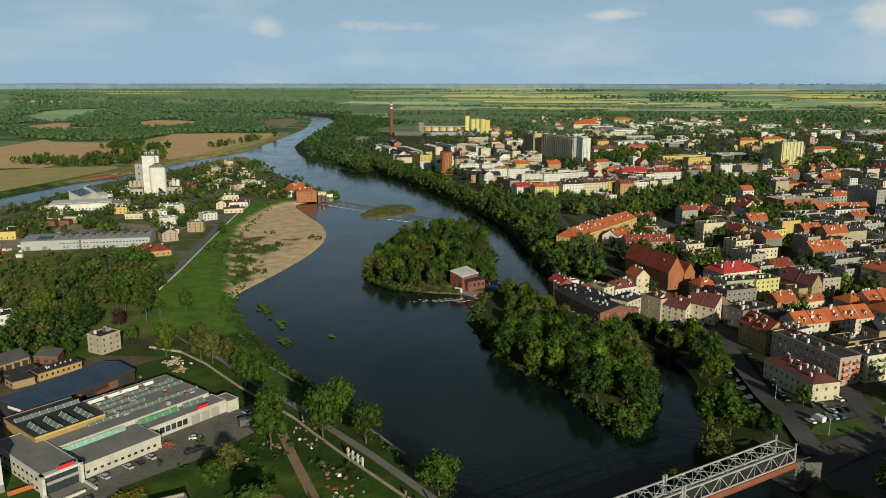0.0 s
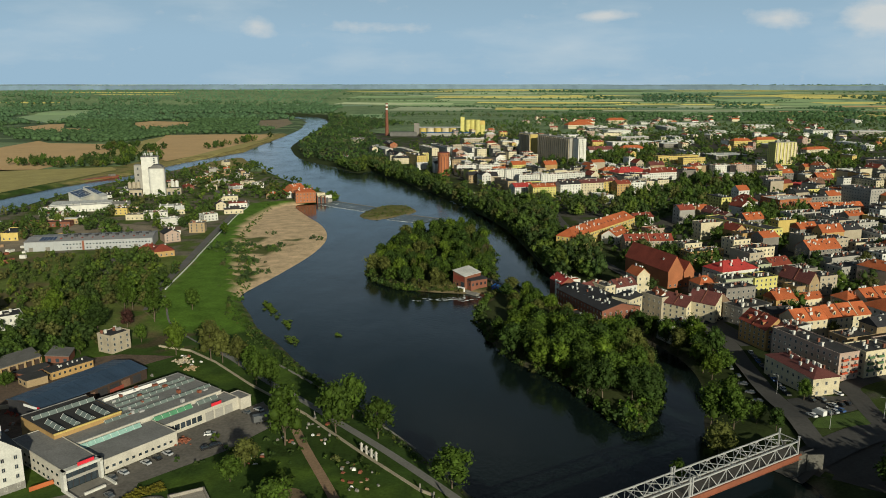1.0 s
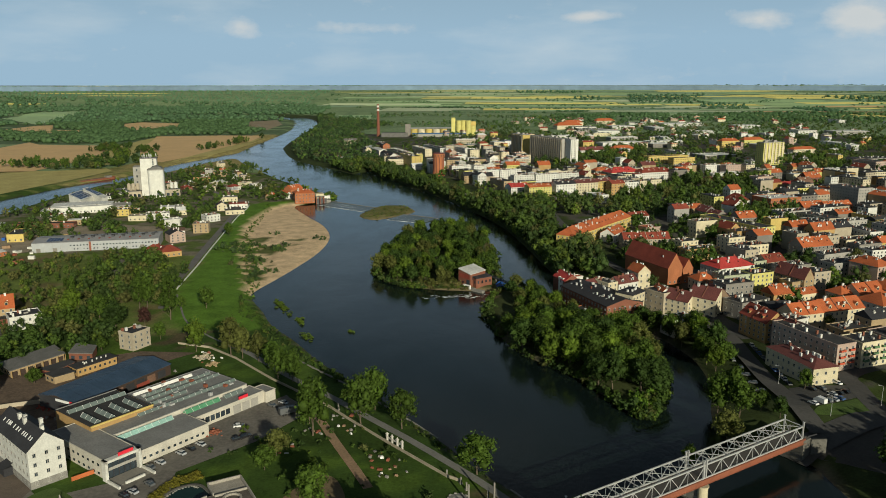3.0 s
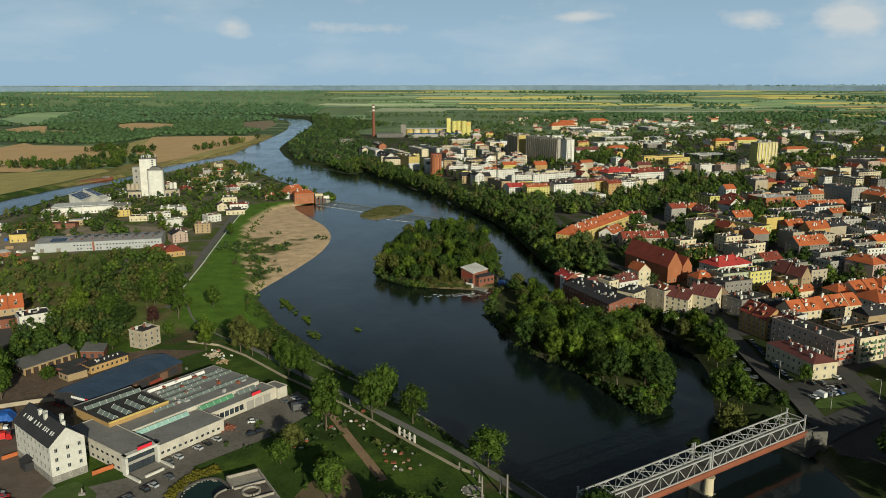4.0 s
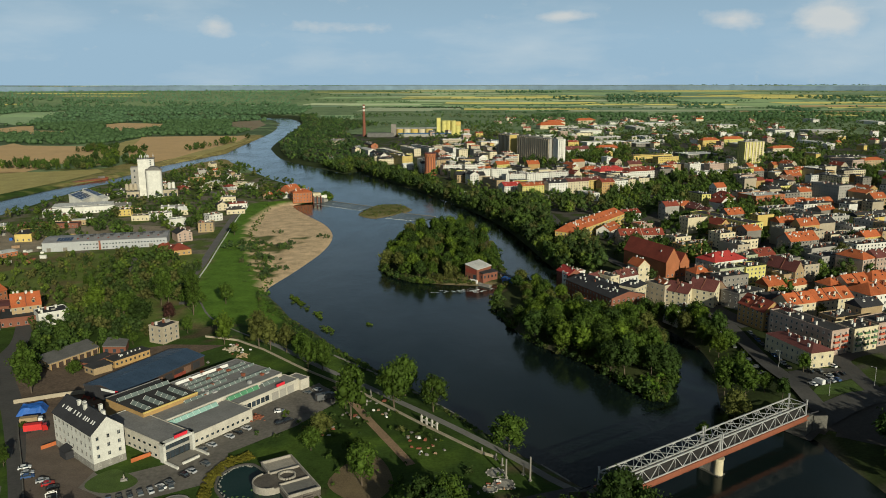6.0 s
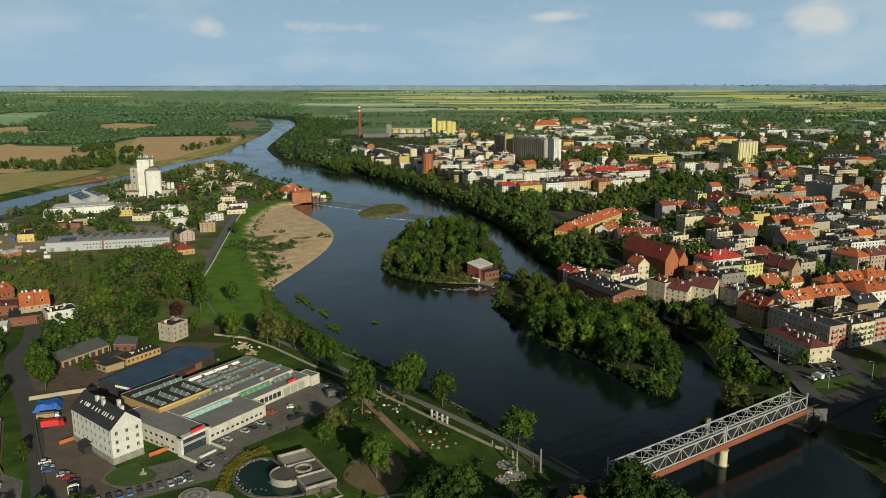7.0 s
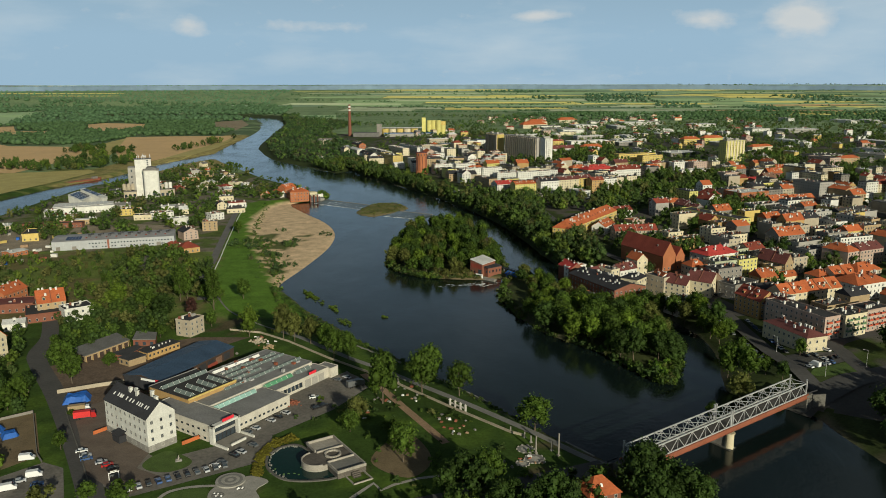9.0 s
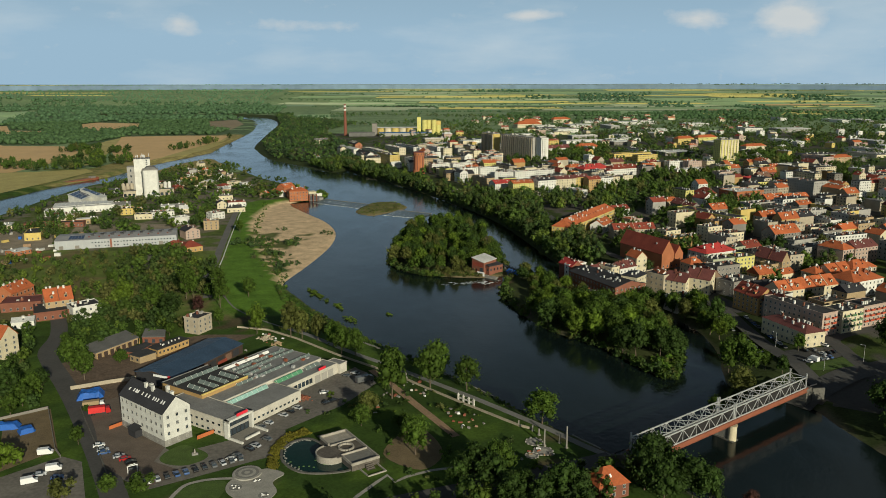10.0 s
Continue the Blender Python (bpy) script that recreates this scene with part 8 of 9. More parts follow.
tree(241.1, 444.0, 8.7, "round", "leaf_dark", "on the town bank")
tree(-216.2, 494.7, 13.4, "poplar", "leaf_mid", "in the scrubby grove")
tree(-219.9, 494.7, 12.3, "poplar", "leaf_mid", "in the scrubby grove")
tree(-160.8, 467.6, 23.7, "poplar", "leaf_mid", "in the scrubby grove")
tree(-157.3, 470.2, 20.5, "poplar", "leaf_mid", "in the scrubby grove")
tree(-134.4, 449.1, 28.0, "poplar", "leaf_mid", "in the scrubby grove")
tree(-143.8, 437.6, 11.1, "round", "leaf_red", "in the scrubby grove")
tree(-190.7, 449.3, 17.6, "round", "leaf_bright", "in the scrubby grove")
tree(-175.3, 449.3, 14.1, "broad", "leaf_mid", "in the scrubby grove")
tree(-157.5, 432.1, 15.3, "broad", "leaf_dark", "in the scrubby grove")
tree(-146.9, 396.6, 7.9, "round", "leaf_mid", "in the scrubby grove")
tree(-125.7, 416.1, 9.9, "round", "leaf_mid", "in the scrubby grove")
tree(-145.9, 467.6, 11.0, "round", "leaf_mid", "in the scrubby grove")
tree(-136.0, 467.6, 9.1, "round", "leaf_mid", "in the scrubby grove")
tree(-139.0, 268.7, 8.0, "round", "leaf_mid", "beside the street")
tree(-152.8, 297.4, 2.7, "bush", "leaf_mid", "beside the street")
tree(-177.2, 304.8, 10.1, "broad", "leaf_mid", "beside the street")
tree(-189.7, 316.7, 13.1, "broad", "leaf_dark", "beside the street")
tree(-178.6, 316.7, 10.5, "broad", "leaf_mid", "beside the street")
tree(-175.9, 293.6, 11.1, "round", "leaf_mid", "beside the street")
tree(-178.1, 323.0, 10.6, "round", "leaf_dark", "beside the street")
tree(-171.1, 329.5, 16.2, "round", "leaf_mid", "beside the street")
tree(-179.9, 350.7, 14.2, "broad", "leaf_mid", "beside the street")
tree(-196.9, 374.5, 9.0, "round", "leaf_mid", "beside the street")
tree(-177.9, 358.3, 11.6, "round", "leaf_dark", "beside the street")
tree(-155.6, 354.4, 7.8, "broad", "leaf_mid", "beside the street")
tree(-101.0, 236.0, 6.2, "bush", "leaf_mid", "beside the street")
tree(-114.6, 232.4, 7.1, "broad", "leaf_mid", "beside the street")
tree(-125.8, 232.4, 6.1, "bush", "leaf_olive", "beside the street")
tree(-156.0, 251.4, 8.7, "bush", "leaf_bright", "beside the street")


rs = np.random.RandomState(57)
p = np.array([(107, 350)]) + rs.normal(size=(70, 2)) * (4.0, 7.0)
p = p[(land(p[:, 0], p[:, 1])[1] > 0.3) & inside(p[:, 0], p[:, 1], SPIT)]
woodland("spit_grass", p, "low", 1.0, 3.2, "fresh green tall grass and willow bushes on the tip of the spit", (1.3, 1.5, 1.1), (0.3, 0.05, 0.5, 0.1, 0.05), seed=57, category="scrub")
for loop, seed in ((SPIT, 51), (ISLAND, 52)):
    ring = np.repeat(np.vstack([loop, loop[:1]]), 1, 0)
    rs = np.random.RandomState(seed)
    p = np.concatenate([a + (b - a) * rs.rand(7, 1) + rs.normal(size=(7, 2)) * 1.3 for a, b in zip(ring[:-1], ring[1:])])
    p = p[(land(p[:, 0], p[:, 1])[1] > -0.8)]
    if loop is ISLAND:
        p = p[~((p[:, 0] > 0) & (p[:, 1] < 560))]
    woodland("shore_scrub", p, "low", 1.6, 4.5, "bushes hanging over the island's shore", 1.0, seed=seed, category="scrub")

# ---- cars ----
for key, c in {"white": (0.75, 0.75, 0.74), "silver": (0.42, 0.43, 0.45), "black": (0.02, 0.02, 0.022), "blue": (0.05, 0.10, 0.24), "red": (0.42, 0.02, 0.02), "grey": (0.12, 0.125, 0.13)}.items():
    mat("paint_" + key, c, 0.25, 0.1, vary=0.05, spec=0.6)
mat("rubber", (0.02, 0.02, 0.02), 0.9, vary=0.2)


def strip(profile, half, slot=0, shape=None):
    """A side outline (x, z) pushed out to both sides."""
    s = shape or Shape()
    n = len(profile)
    s.add([(x, -half, z) for x, z in profile] + [(x, half, z) for x, z in profile],
          [(i, n + i, n + (i + 1) % n, (i + 1) % n) for i in range(n)] + [tuple(range(n)), tuple(range(2 * n - 1, n - 1, -1))], slot)
    return s


def wheel_shape(r, w):
    n = 12
    s = Shape()
    s.add([(r * math.cos(2 * math.pi * i / n), y, r * math.sin(2 * math.pi * i / n)) for y in (-w / 2, w / 2) for i in range(n)],
          [(i, n + i, n + (i + 1) % n, (i + 1) % n) for i in range(n)] + [tuple(range(n)), tuple(range(2 * n - 1, n - 1, -1))])
    return s


WHEEL = wheel_shape(0.32, 0.22).mesh("wheel", ["rubber"])
CAR_GLASS = strip([(-1.75, 0.85), (-1.2, 1.36), (0.35, 1.36), (1.15, 0.85)], 0.74).mesh("windows", ["glass"])
CAR_BODY, CAR_ROOF = {}, {}
for key in ("white", "silver", "black", "blue", "red", "grey"):
    CAR_BODY[key] = strip([(-2.1, 0.25), (-2.15, 0.6), (-2.0, 0.88), (1.1, 0.90), (2.0, 0.72), (2.15, 0.45), (2.1, 0.25)], 0.88).mesh("body", ["paint_" + key])
    CAR_ROOF[key] = strip([(-1.25, 1.36), (-1.1, 1.44), (0.25, 1.44), (0.4, 1.36)], 0.72).mesh("roof_panel", ["paint_" + key])


def car(x, y, turn, colour, lift=0.1, where="in the car park", van=False):
    ob = thing("car", f"parked {colour} {'van' if van else 'car'} {where}", "car", x, y, gz(x, y) + lift, turn, group="parked cars")
    if van:
        part("body", strip([(-2.6, 0.3), (-2.6, 2.3), (1.1, 2.35), (1.9, 1.3), (2.6, 1.1), (2.6, 0.3)], 0.98), "paint_" + colour, ob)
        part("windscreen", Shape().add([(1.16, -0.85, 2.28), (1.16, 0.85, 2.28), (1.93, 0.85, 1.34), (1.93, -0.85, 1.34)], [(3, 2, 1, 0)]), "glass", ob)
    else:
        part("body", CAR_BODY[colour], "", ob)
        part("cabin_glass", CAR_GLASS, "", ob)
        part("roof_panel", CAR_ROOF[colour], "", ob)
    for px in (-1.3, 1.35):
        for py in (-0.8, 0.8):
            w = part("wheel", WHEEL, "", ob)
            w.location = (px, py, 0.32)
    return ob


car_rs = random.Random(12)
HUES = ("black", "grey", "silver", "blue", "black", "white", "grey", "red", "silver")
for i in range(11):                                  # row along the gardens
    car(-101 + i * 2.75, 241.5 + i * 1.62, 122 + car_rs.uniform(-3, 3), car_rs.choice(HUES[:6]))
for i in (0, 1, 3, 4, 6):                            # row by the pond bend
    car(-76.5 + i * 1.55, 257 + i * 2.7, 150 + car_rs.uniform(-4, 4), car_rs.choice(HUES))
for i in range(6):                                   # row in front of the hall
    if i != 2:
        car(-72 + i * 2.2, 284 + i * 3.6, 150 + car_rs.uniform(-5, 5), car_rs.choice(HUES))
for x, y, a, c in ((-52, 318, 20, "white"), (-49, 307, 40, "black"), (-46.5, 309.5, 42, "black"), (-41, 341, 150, "silver"), (-45, 338, 150, "grey"), (-129, 268, 25, "white"), (-126, 264.5, 25, "silver"),
                   (-124.5, 262, 25, "blue"), (-118, 259.5, 30, "silver"), (-115, 257.5, 30, "red"), (-112, 255, 30, "black"), (-150, 234, 20, "white"), (-140, 246, 25, "silver"), (-133, 244, 25, "blue")):
    car(x, y, a, c)
for x, y, a in ((-137, 250, 20), (-146, 262, 15), (-141, 241, 25)):
    car(x, y, a, "white", where="in the vehicle yard", van=True)
for x, y, c in ((173, 347.5, "white"), (179.5, 350, "grey"), (182.3, 351, "silver"), (185.2, 352.4, "blue"), (184, 357, "silver"), (187.4, 358, "black"), (190.4, 359.4, "black"), (178, 362, "black"), (182, 363, "grey"), (191, 369, "white")):
    car(x, y, 118, c, 0.2, "beside the corner house")
car(176.2, 348.8, 118, "white", 0.2, "beside the corner house", True)
for i in range(0, 16, 2):
    car(158.5 + car_rs.uniform(-0.5, 0.5), 366 + i * 4.9, 92 + car_rs.uniform(-4, 4) + (60 if i < 6 else 0), car_rs.choice(HUES), 0.2, "along the bank street")
for i in range(10):
    car(171.5, 370 + i * 5.6, 92, car_rs.choice(HUES), 0.2, "along the bank street")
for i in range(26):
    u = i * 5.4
    car(150 + u * AX[0] + 3.2 * AX[1], 466 + u * AX[1] - 3.2 * AX[0] - 3, 24, car_rs.choice(HUES), 0.2, "in a town street")


def lorry(x, y, turn, cab, load, label):
    ob = thing("lorry", label, "lorry", x, y, gz(x, y) + 0.1, turn)
    part("cab", strip([(2.2, 0.5), (2.2, 2.7), (3.6, 2.7), (4.1, 1.6), (4.1, 0.5)], 1.15), "paint_" + cab, ob)
    part("windscreen", Shape().add([(3.66, -1, 2.62), (3.66, 1, 2.62), (4.12, 1, 1.66), (4.12, -1, 1.66)], [(3, 2, 1, 0)]), "glass", ob)
    part("chassis", Shape().box(-0.8, 0, 0.6, 7.4, 2.0, 0.3), "steel_dark", ob)
    part("load_box", Shape().box(-1.2, 0, 0.9, 6.4, 2.4, 2.4), load, ob)
    for px in (-3.2, -2.2, 3.0):
        for py in (-1.0, 1.0):
            w = part("wheel", WHEEL, "", ob)
            w.location, w.scale = (px, py, 0.45), (1.4, 1.2, 1.4)


mat("tarp_blue", (0.02, 0.10, 0.38), 0.6, vary=0.25, scale=3, bump=0.4)
mat("tarp_red", (0.55, 0.03, 0.03), 0.6, vary=0.2, scale=3)
mat("fence_orange", (0.42, 0.12, 0.04), 0.8, vary=0.25, scale=3)
lorry(-141, 297, 20, "red", "tarp_red", "red lorry with a red box body")
lorry(-146, 303, 20, "white", "wall_tan", "white lorry with a tan load body")
lorry(-35.5, 331, 35, "grey", "paint_grey", "dark grey trailer lorry at the end of the car park")


def cover_heap(x, y, w, d, h, turn, material_name, label):
    """A stack under a sheet, with a sagging top."""
    s = Shape()
    n, rs = 7, np.random.RandomState(int(abs(x * 10)))
    z = h * (0.75 + 0.25 * rs.rand(n, n))
    z[0, :] = z[-1, :] = z[:, 0] = z[:, -1] = 0
    s.add([((i / (n - 1) - 0.5) * w, (j / (n - 1) - 0.5) * d, z[i, j]) for i in range(n) for j in range(n)], [(i * n + j, (i + 1) * n + j, (i + 1) * n + j + 1, i * n + j + 1) for i in range(n - 1) for j in range(n - 1)])
    ob = part("tarpaulin", s, material_name)
    ob.matrix_basis = pose(x, y, gz(x, y) + 0.05, 0, 0, turn)
    tagged(ob, label, "stack")


cover_heap(-153, 315, 11, 8, 3.0, 20, "tarp_blue", "stacked goods under a dark blue tarpaulin by the street")
cover_heap(-172, 284, 9, 5, 2.4, 10, "tarp_blue", "stacked goods under a bright blue tarpaulin in an earth yard")
cover_heap(-163, 281, 6, 6, 2.0, 40, "tarp_blue", "small stack under a bright blue tarpaulin")


# ---- walls, fences and the gardens ----
def low_wall(name, points, height, thick, material_name, label, smooth=False, category="wall"):
    """A wall that follows the ground, in straight lengths with coping."""
    line = curve(points, 6) if smooth else np.array(points, float)
    ob = thing(name, label, category, float(line[0][0]), float(line[0][1]), 0, kind="structure")
    for a, b in zip(line[:-1], line[1:]):
        za, zb = gz(*a), gz(*b)
        o = line[0]
        s = Shape().beam((a[0] - o[0], a[1] - o[1], za + height / 2 - 0.2), (b[0] - o[0], b[1] - o[1], zb + height / 2 - 0.2), thick, height + 0.4)
        s.beam((a[0] - o[0], a[1] - o[1], za + height + 0.06), (b[0] - o[0], b[1] - o[1], zb + height + 0.06), thick + 0.16, 0.12)
        part("length", s, material_name, ob)
    return ob


low_wall("garden_wall", [(35, 282), (30, 285), (18, 297), (7, 308), (-12, 328), (-21, 338), (-37, 352), (-53, 366), (-78, 391), (-96, 405), (-114, 410)], 0.9, 0.25, "wall_beige", "pale rendered wall between gardens and promenade")
low_wall("street_wall", [(-116, 245), (-130, 268), (-144, 290), (-152, 303)], 0.7, 0.25, "stone_dark", "grey concrete wall along the street")
low_wall("yard_wall", [(-165, 322), (-150, 330), (-134, 337)], 1.7, 0.3, "wall_beige", "cream rendered yard wall")
low_wall("quay_edge", [(60, 272), (52, 284), (45, 294), (31, 314), (15, 331), (-5, 350), (-25, 369), (-49, 392)], 0.2, 0.7, "stone_grey", "low stone edge of the river bank")
low_wall("levee_rail", [(-157, 512), (-168, 575), (-177, 621), (-193, 705), (-208, 787), (-214, 834), (-226, 872)], 0.9, 0.25, "frame_white", "white guard rail beside the levee road", True, "guard rail")
low_wall("court_fence", [(-179, 291), (-165, 302), (-144, 265), (-139, 259)], 1.1, 0.1, "wall_dim", "grey panel fence round an earth yard", category="fence")


mat("post_pale", (0.46, 0.44, 0.39), 0.8, vary=0.2, scale=3)


def gate_posts():
    for i, (x, y) in enumerate(((6.5, 309.5), (8.6, 307.4), (10.8, 305.2), (12.8, 303.2))):
        ob = thing("gate_post", "pale ornamental gate post with a ball cap", "gate post", x, y, gz(x, y), 45, group="gate posts")
        part("shaft", Shape().box(0, 0, -0.2, 0.65, 0.65, 3.4).box(0, 0, 3.1, 0.95, 0.95, 0.25), "post_pale", ob)
        part("cap", Shape().drum(0, 0, 3.35, 0.4, 0.12, 0.6, 10), "post_pale", ob)
    for a, b in (((6.5, 309.5), (8.6, 307.4)), ((8.6, 307.4), (10.8, 305.2)), ((10.8, 305.2), (12.8, 303.2))):
        z = gz(*a)
        bar = Shape().beam((a[0], a[1], z + 2.0), (b[0], b[1], z + 2.0), 0.25, 0.6)
        tagged(part("gate_bar", bar, "post_pale"), "pale bar between ornamental gate posts", "gate bar")


gate_posts()
for x, y, h in ((46, 266.5, 9.0), (38, 268.5, 7.0), (44, 270.5, 4.0), (35, 281, 2.6), (30, 286, 2.4), (37, 277, 3.0), (-17, 336, 3.2)):
    ob = thing("pillar", "pale stone pillar beside the garden wall", "pillar", x, y, gz(x, y), 30, group="pillars")
    part("shaft", Shape().drum(0, 0, -0.2, 0.35, 0.28, h, 10), "path_pale", ob)
    part("foot", Shape().box(0, 0, -0.1, 1.0, 1.0, 0.5), "path_pale", ob)


def pond_terrace():
    ob = thing("garden_pond", "crescent garden pond with a dark stone rim", "pond", -48, 260, 3.5, 0)
    loop = curve([(x + 48, y - 260) for x, y in ((-59.2, 263.8), (-57.2, 256), (-51.4, 249.5), (-45.8, 247.7), (-38, 248.2), (-32.5, 250.5), (-33, 256), (-40, 262), (-45, 268), (-49.3, 272.4), (-52, 273.5), (-55.6, 272), (-58.6, 267.8))], 4, True)
    n = len(loop)
    part("water", Shape().add([(x, y, 0.12) for x, y in loop], [tuple(range(n))]), "pond_water", ob, "dark green pond water")
    d = np.roll(loop, -1, 0) - np.roll(loop, 1, 0)
    out = np.stack([d[:, 1], -d[:, 0]], 1) / np.linalg.norm(d, axis=1)[:, None]
    outer = loop + out * 0.9
    rim = Shape()
    rim.add([(*p, 0.45) for p in loop] + [(*p, 0.45) for p in outer] + [(*p, -0.3) for p in loop] + [(*p, -0.3) for p in outer],
            [(i, n + i, n + (i + 1) % n, (i + 1) % n) for i in range(n)] + [(n + i, 3 * n + i, 3 * n + (i + 1) % n, n + (i + 1) % n) for i in range(n)] + [(i, (i + 1) % n, 2 * n + (i + 1) % n, 2 * n + i) for i in range(n)])
    part("rim", rim, "stone_dark", ob)
    rs = np.random.RandomState(6)
    stones = [q for q in range(n) if loop[q][0] < -2]
    for q in stones:
        p = loop[q] - out[q] * rs.uniform(0.2, 1.0)
        part("edge_stone", Shape().box(p[0], p[1], -0.2, rs.uniform(0.6, 1.3), rs.uniform(0.5, 0.9), rs.uniform(0.4, 0.75), turn=rs.uniform(0, 3), taper=0.7), "stone_grey", ob)
    for q in range(9):
        x, y = rs.uniform(-8, 8), rs.uniform(-9, -3)
        part("lily_pad", Shape().drum(x, y, 0.13, 0.45, 0.4, 0.05, 7), "lily", ob)


mat("lily", (0.12, 0.20, 0.06), 0.6, vary=0.3)
mat("terrace_pale", (0.30, 0.275, 0.235), 0.9, vary=0.35, scale=2.5, bump=0.3)
mat("terrace_dark", (0.105, 0.092, 0.078), 0.95, vary=0.45, scale=2.0, bump=0.4)
pond_terrace()


def pavilion():
    ob = thing("pavilion", "low pale concrete pavilion with a round terrace in the pond", "pavilion", -36.3, 261.5, 3.4, -56)
    part("base", Shape().box(0, 2, -0.6, 26, 11, 2.8), "terrace_dark", ob, "dark concrete base")
    part("terrace", Shape().drum(-0.4, -5.0, -0.6, 5.6, 5.6, 2.82, 32), "terrace_pale", ob, "round pale terrace wall")
    part("terrace_floor", Shape().drum(-0.4, -5.0, 2.23, 5.2, 5.2, 0.06, 32), "terrace_dark", ob)
    arc = [math.pi * (1.02 + 0.96 * i / 24) for i in range(25)]
    lip = Shape().add([(-0.4 + r * math.cos(t), -5.0 + r * math.sin(t), z) for r, z in ((5.25, 2.2), (5.25, 2.75), (5.65, 2.75), (5.65, 2.2)) for t in arc],
                      [(k * 25 + i, k * 25 + i + 1, (k + 1) * 25 + i + 1, (k + 1) * 25 + i) for k in range(3) for i in range(24)])
    part("terrace_lip", lip, "terrace_pale", ob)
    for sx, sy, px, py in ((26.3, 0.45, 0, 7.3), (0.45, 11, -13, 2), (0.45, 11, 13, 2), (7.5, 0.45, -9.2, -3.4), (7, 0.45, 9.4, -3.4), (0.4, 10.5, -4.6, 2.0), (0.4, 10.5, 4.2, 2.0)):
        part("parapet", Shape().box(px, py, 2.2, sx, sy, 0.75 if abs(px) < 12 and sx < 1 else 1.0), "terrace_pale", ob)
    part("floor_slab", Shape().box(-8.8, 2, 2.21, 7.8, 10, 0.06), "terrace_pale", ob)
    part("floor_slab", Shape().box(8.6, 2, 2.21, 8.2, 10, 0.06), "path_grey", ob)
    for i in range(18):
        a = i * math.pi / 9
        part("ring_stone", Shape().box(-0.6 + 2.7 * math.cos(a), 1.2 + 2.7 * math.sin(a), 2.25, 0.6, 0.8, 0.7, turn=a), "terrace_pale", ob)
    part("well_floor", Shape().drum(-0.6, 1.2, 2.26, 2.3, 2.3, 0.05, 20), "terrace_dark", ob)
    for px, py, sx, sy in ((16.2, -0.5, 6.6, 0.4), (16.2, 6.5, 6.6, 0.4), (19.4, 3.0, 0.4, 7.4)):
        part("stair_wall", Shape().box(px, py, -0.5, sx, sy, 1.1), "terrace_pale", ob)
    for i in range(4):
        part("step", Shape().box(13.5 + i * 0.6, 3.0, -0.6, 0.6, 3.0, 2.0 - i * 0.42), "terrace_dark", ob)
    part("footbridge", Shape().box(-14.5, -2.0, 1.6, 3.5, 2.2, 0.3), "terrace_dark", ob)


pavilion()


def plaza():
    ob = thing("round_plaza", "round pale stone plaza with curved paths", "plaza", -68.3, 247.2, 3.55, 0)
    part("disc", Shape().drum(0, 0, -0.2, 5.2, 5.0, 0.75, 36), "plaza_stone", ob)
    for r, m in ((4.1, "path_grey"), (3.1, "plaza_stone"), (2.0, "path_grey"), (1.0, "plaza_stone")):
        part("paving_ring", Shape().drum(0, 0, 0.55 + 0.012 * (5 - r), r, r, 0.03, 32), m, ob)
    flow = curve([(x + 68.3, y - 247.2) for x, y in ((-72.2, 243.6), (-73, 236.5), (-68.1, 230.9), (-59.2, 228.5), (-55.5, 234.9), (-58.2, 241.6), (-55.4, 247.2), (-60.6, 250.4), (-64.2, 250.0))], 5, True)
    n = len(flow)
    part("apron", Shape().add([(*p, 0.16) for p in flow] + [(*p, -0.3) for p in flow], [tuple(range(n))] + [(i, n + i, n + (i + 1) % n, (i + 1) % n) for i in range(n)]), "plaza_stone", ob)
    rs = np.random.RandomState(12)
    for x, y, r in ((-1.6, -9.5, 2.2), (4.6, -4.9, 1.5), (9.0, -14.5, 1.9)):
        bed = part("bed", Shape().drum(x, y, 0.1, r, r * 0.96, 0.16, 18), "path_grey", ob, "grey gravel bed")
        for i in range(9):
            a, q = rs.uniform(0, 6.28), rs.uniform(0, 0.8) * r
            part("bed_stone", Shape().box(x + q * math.cos(a), y + q * math.sin(a), 0.26, rs.uniform(0.3, 0.7), rs.uniform(0.3, 0.6), rs.uniform(0.15, 0.5), turn=a, taper=0.6), "frame_white" if i % 3 else "stone_grey", bed)


plaza()
yellow = []
strip_rs = np.random.RandomState(17)
inner = curve([(-58.8, 250.7), (-60.3, 260.2), (-59.6, 268.3), (-56.8, 274.6), (-51.3, 277.7)], 12)
outer = curve([(-62.0, 250.7), (-63.6, 262.2), (-62.9, 270.4), (-59.6, 277.9), (-54.5, 282.4)], 12)
for p, q in zip(inner, outer):
    for i in range(7):
        yellow.append(tuple(p + (q - p) * strip_rs.rand() + strip_rs.normal(size=2) * 0.3))
V, F, k = [], [], 0
for i, (x, y) in enumerate(yellow):
    v, f = FOREST["low"][i % 4]
    V.append(v * strip_rs.uniform(0.18, 0.34) * np.array([1.0, 1.0, 0.8]) + (x, y, gz(x, y)))
    F.append(f + k)
    k += len(v)
M["leaf_yellow"] = leaf_material("leaf_yellow", (0.17, 0.155, 0.022), rand=0.1)
tagged(new("yellow_hedge", tri_mesh("yellow_hedge", np.concatenate(V), np.concatenate(F), "leaf_yellow")), "yellow-green clipped shrubs round the pond", "hedge", kind="stuff")

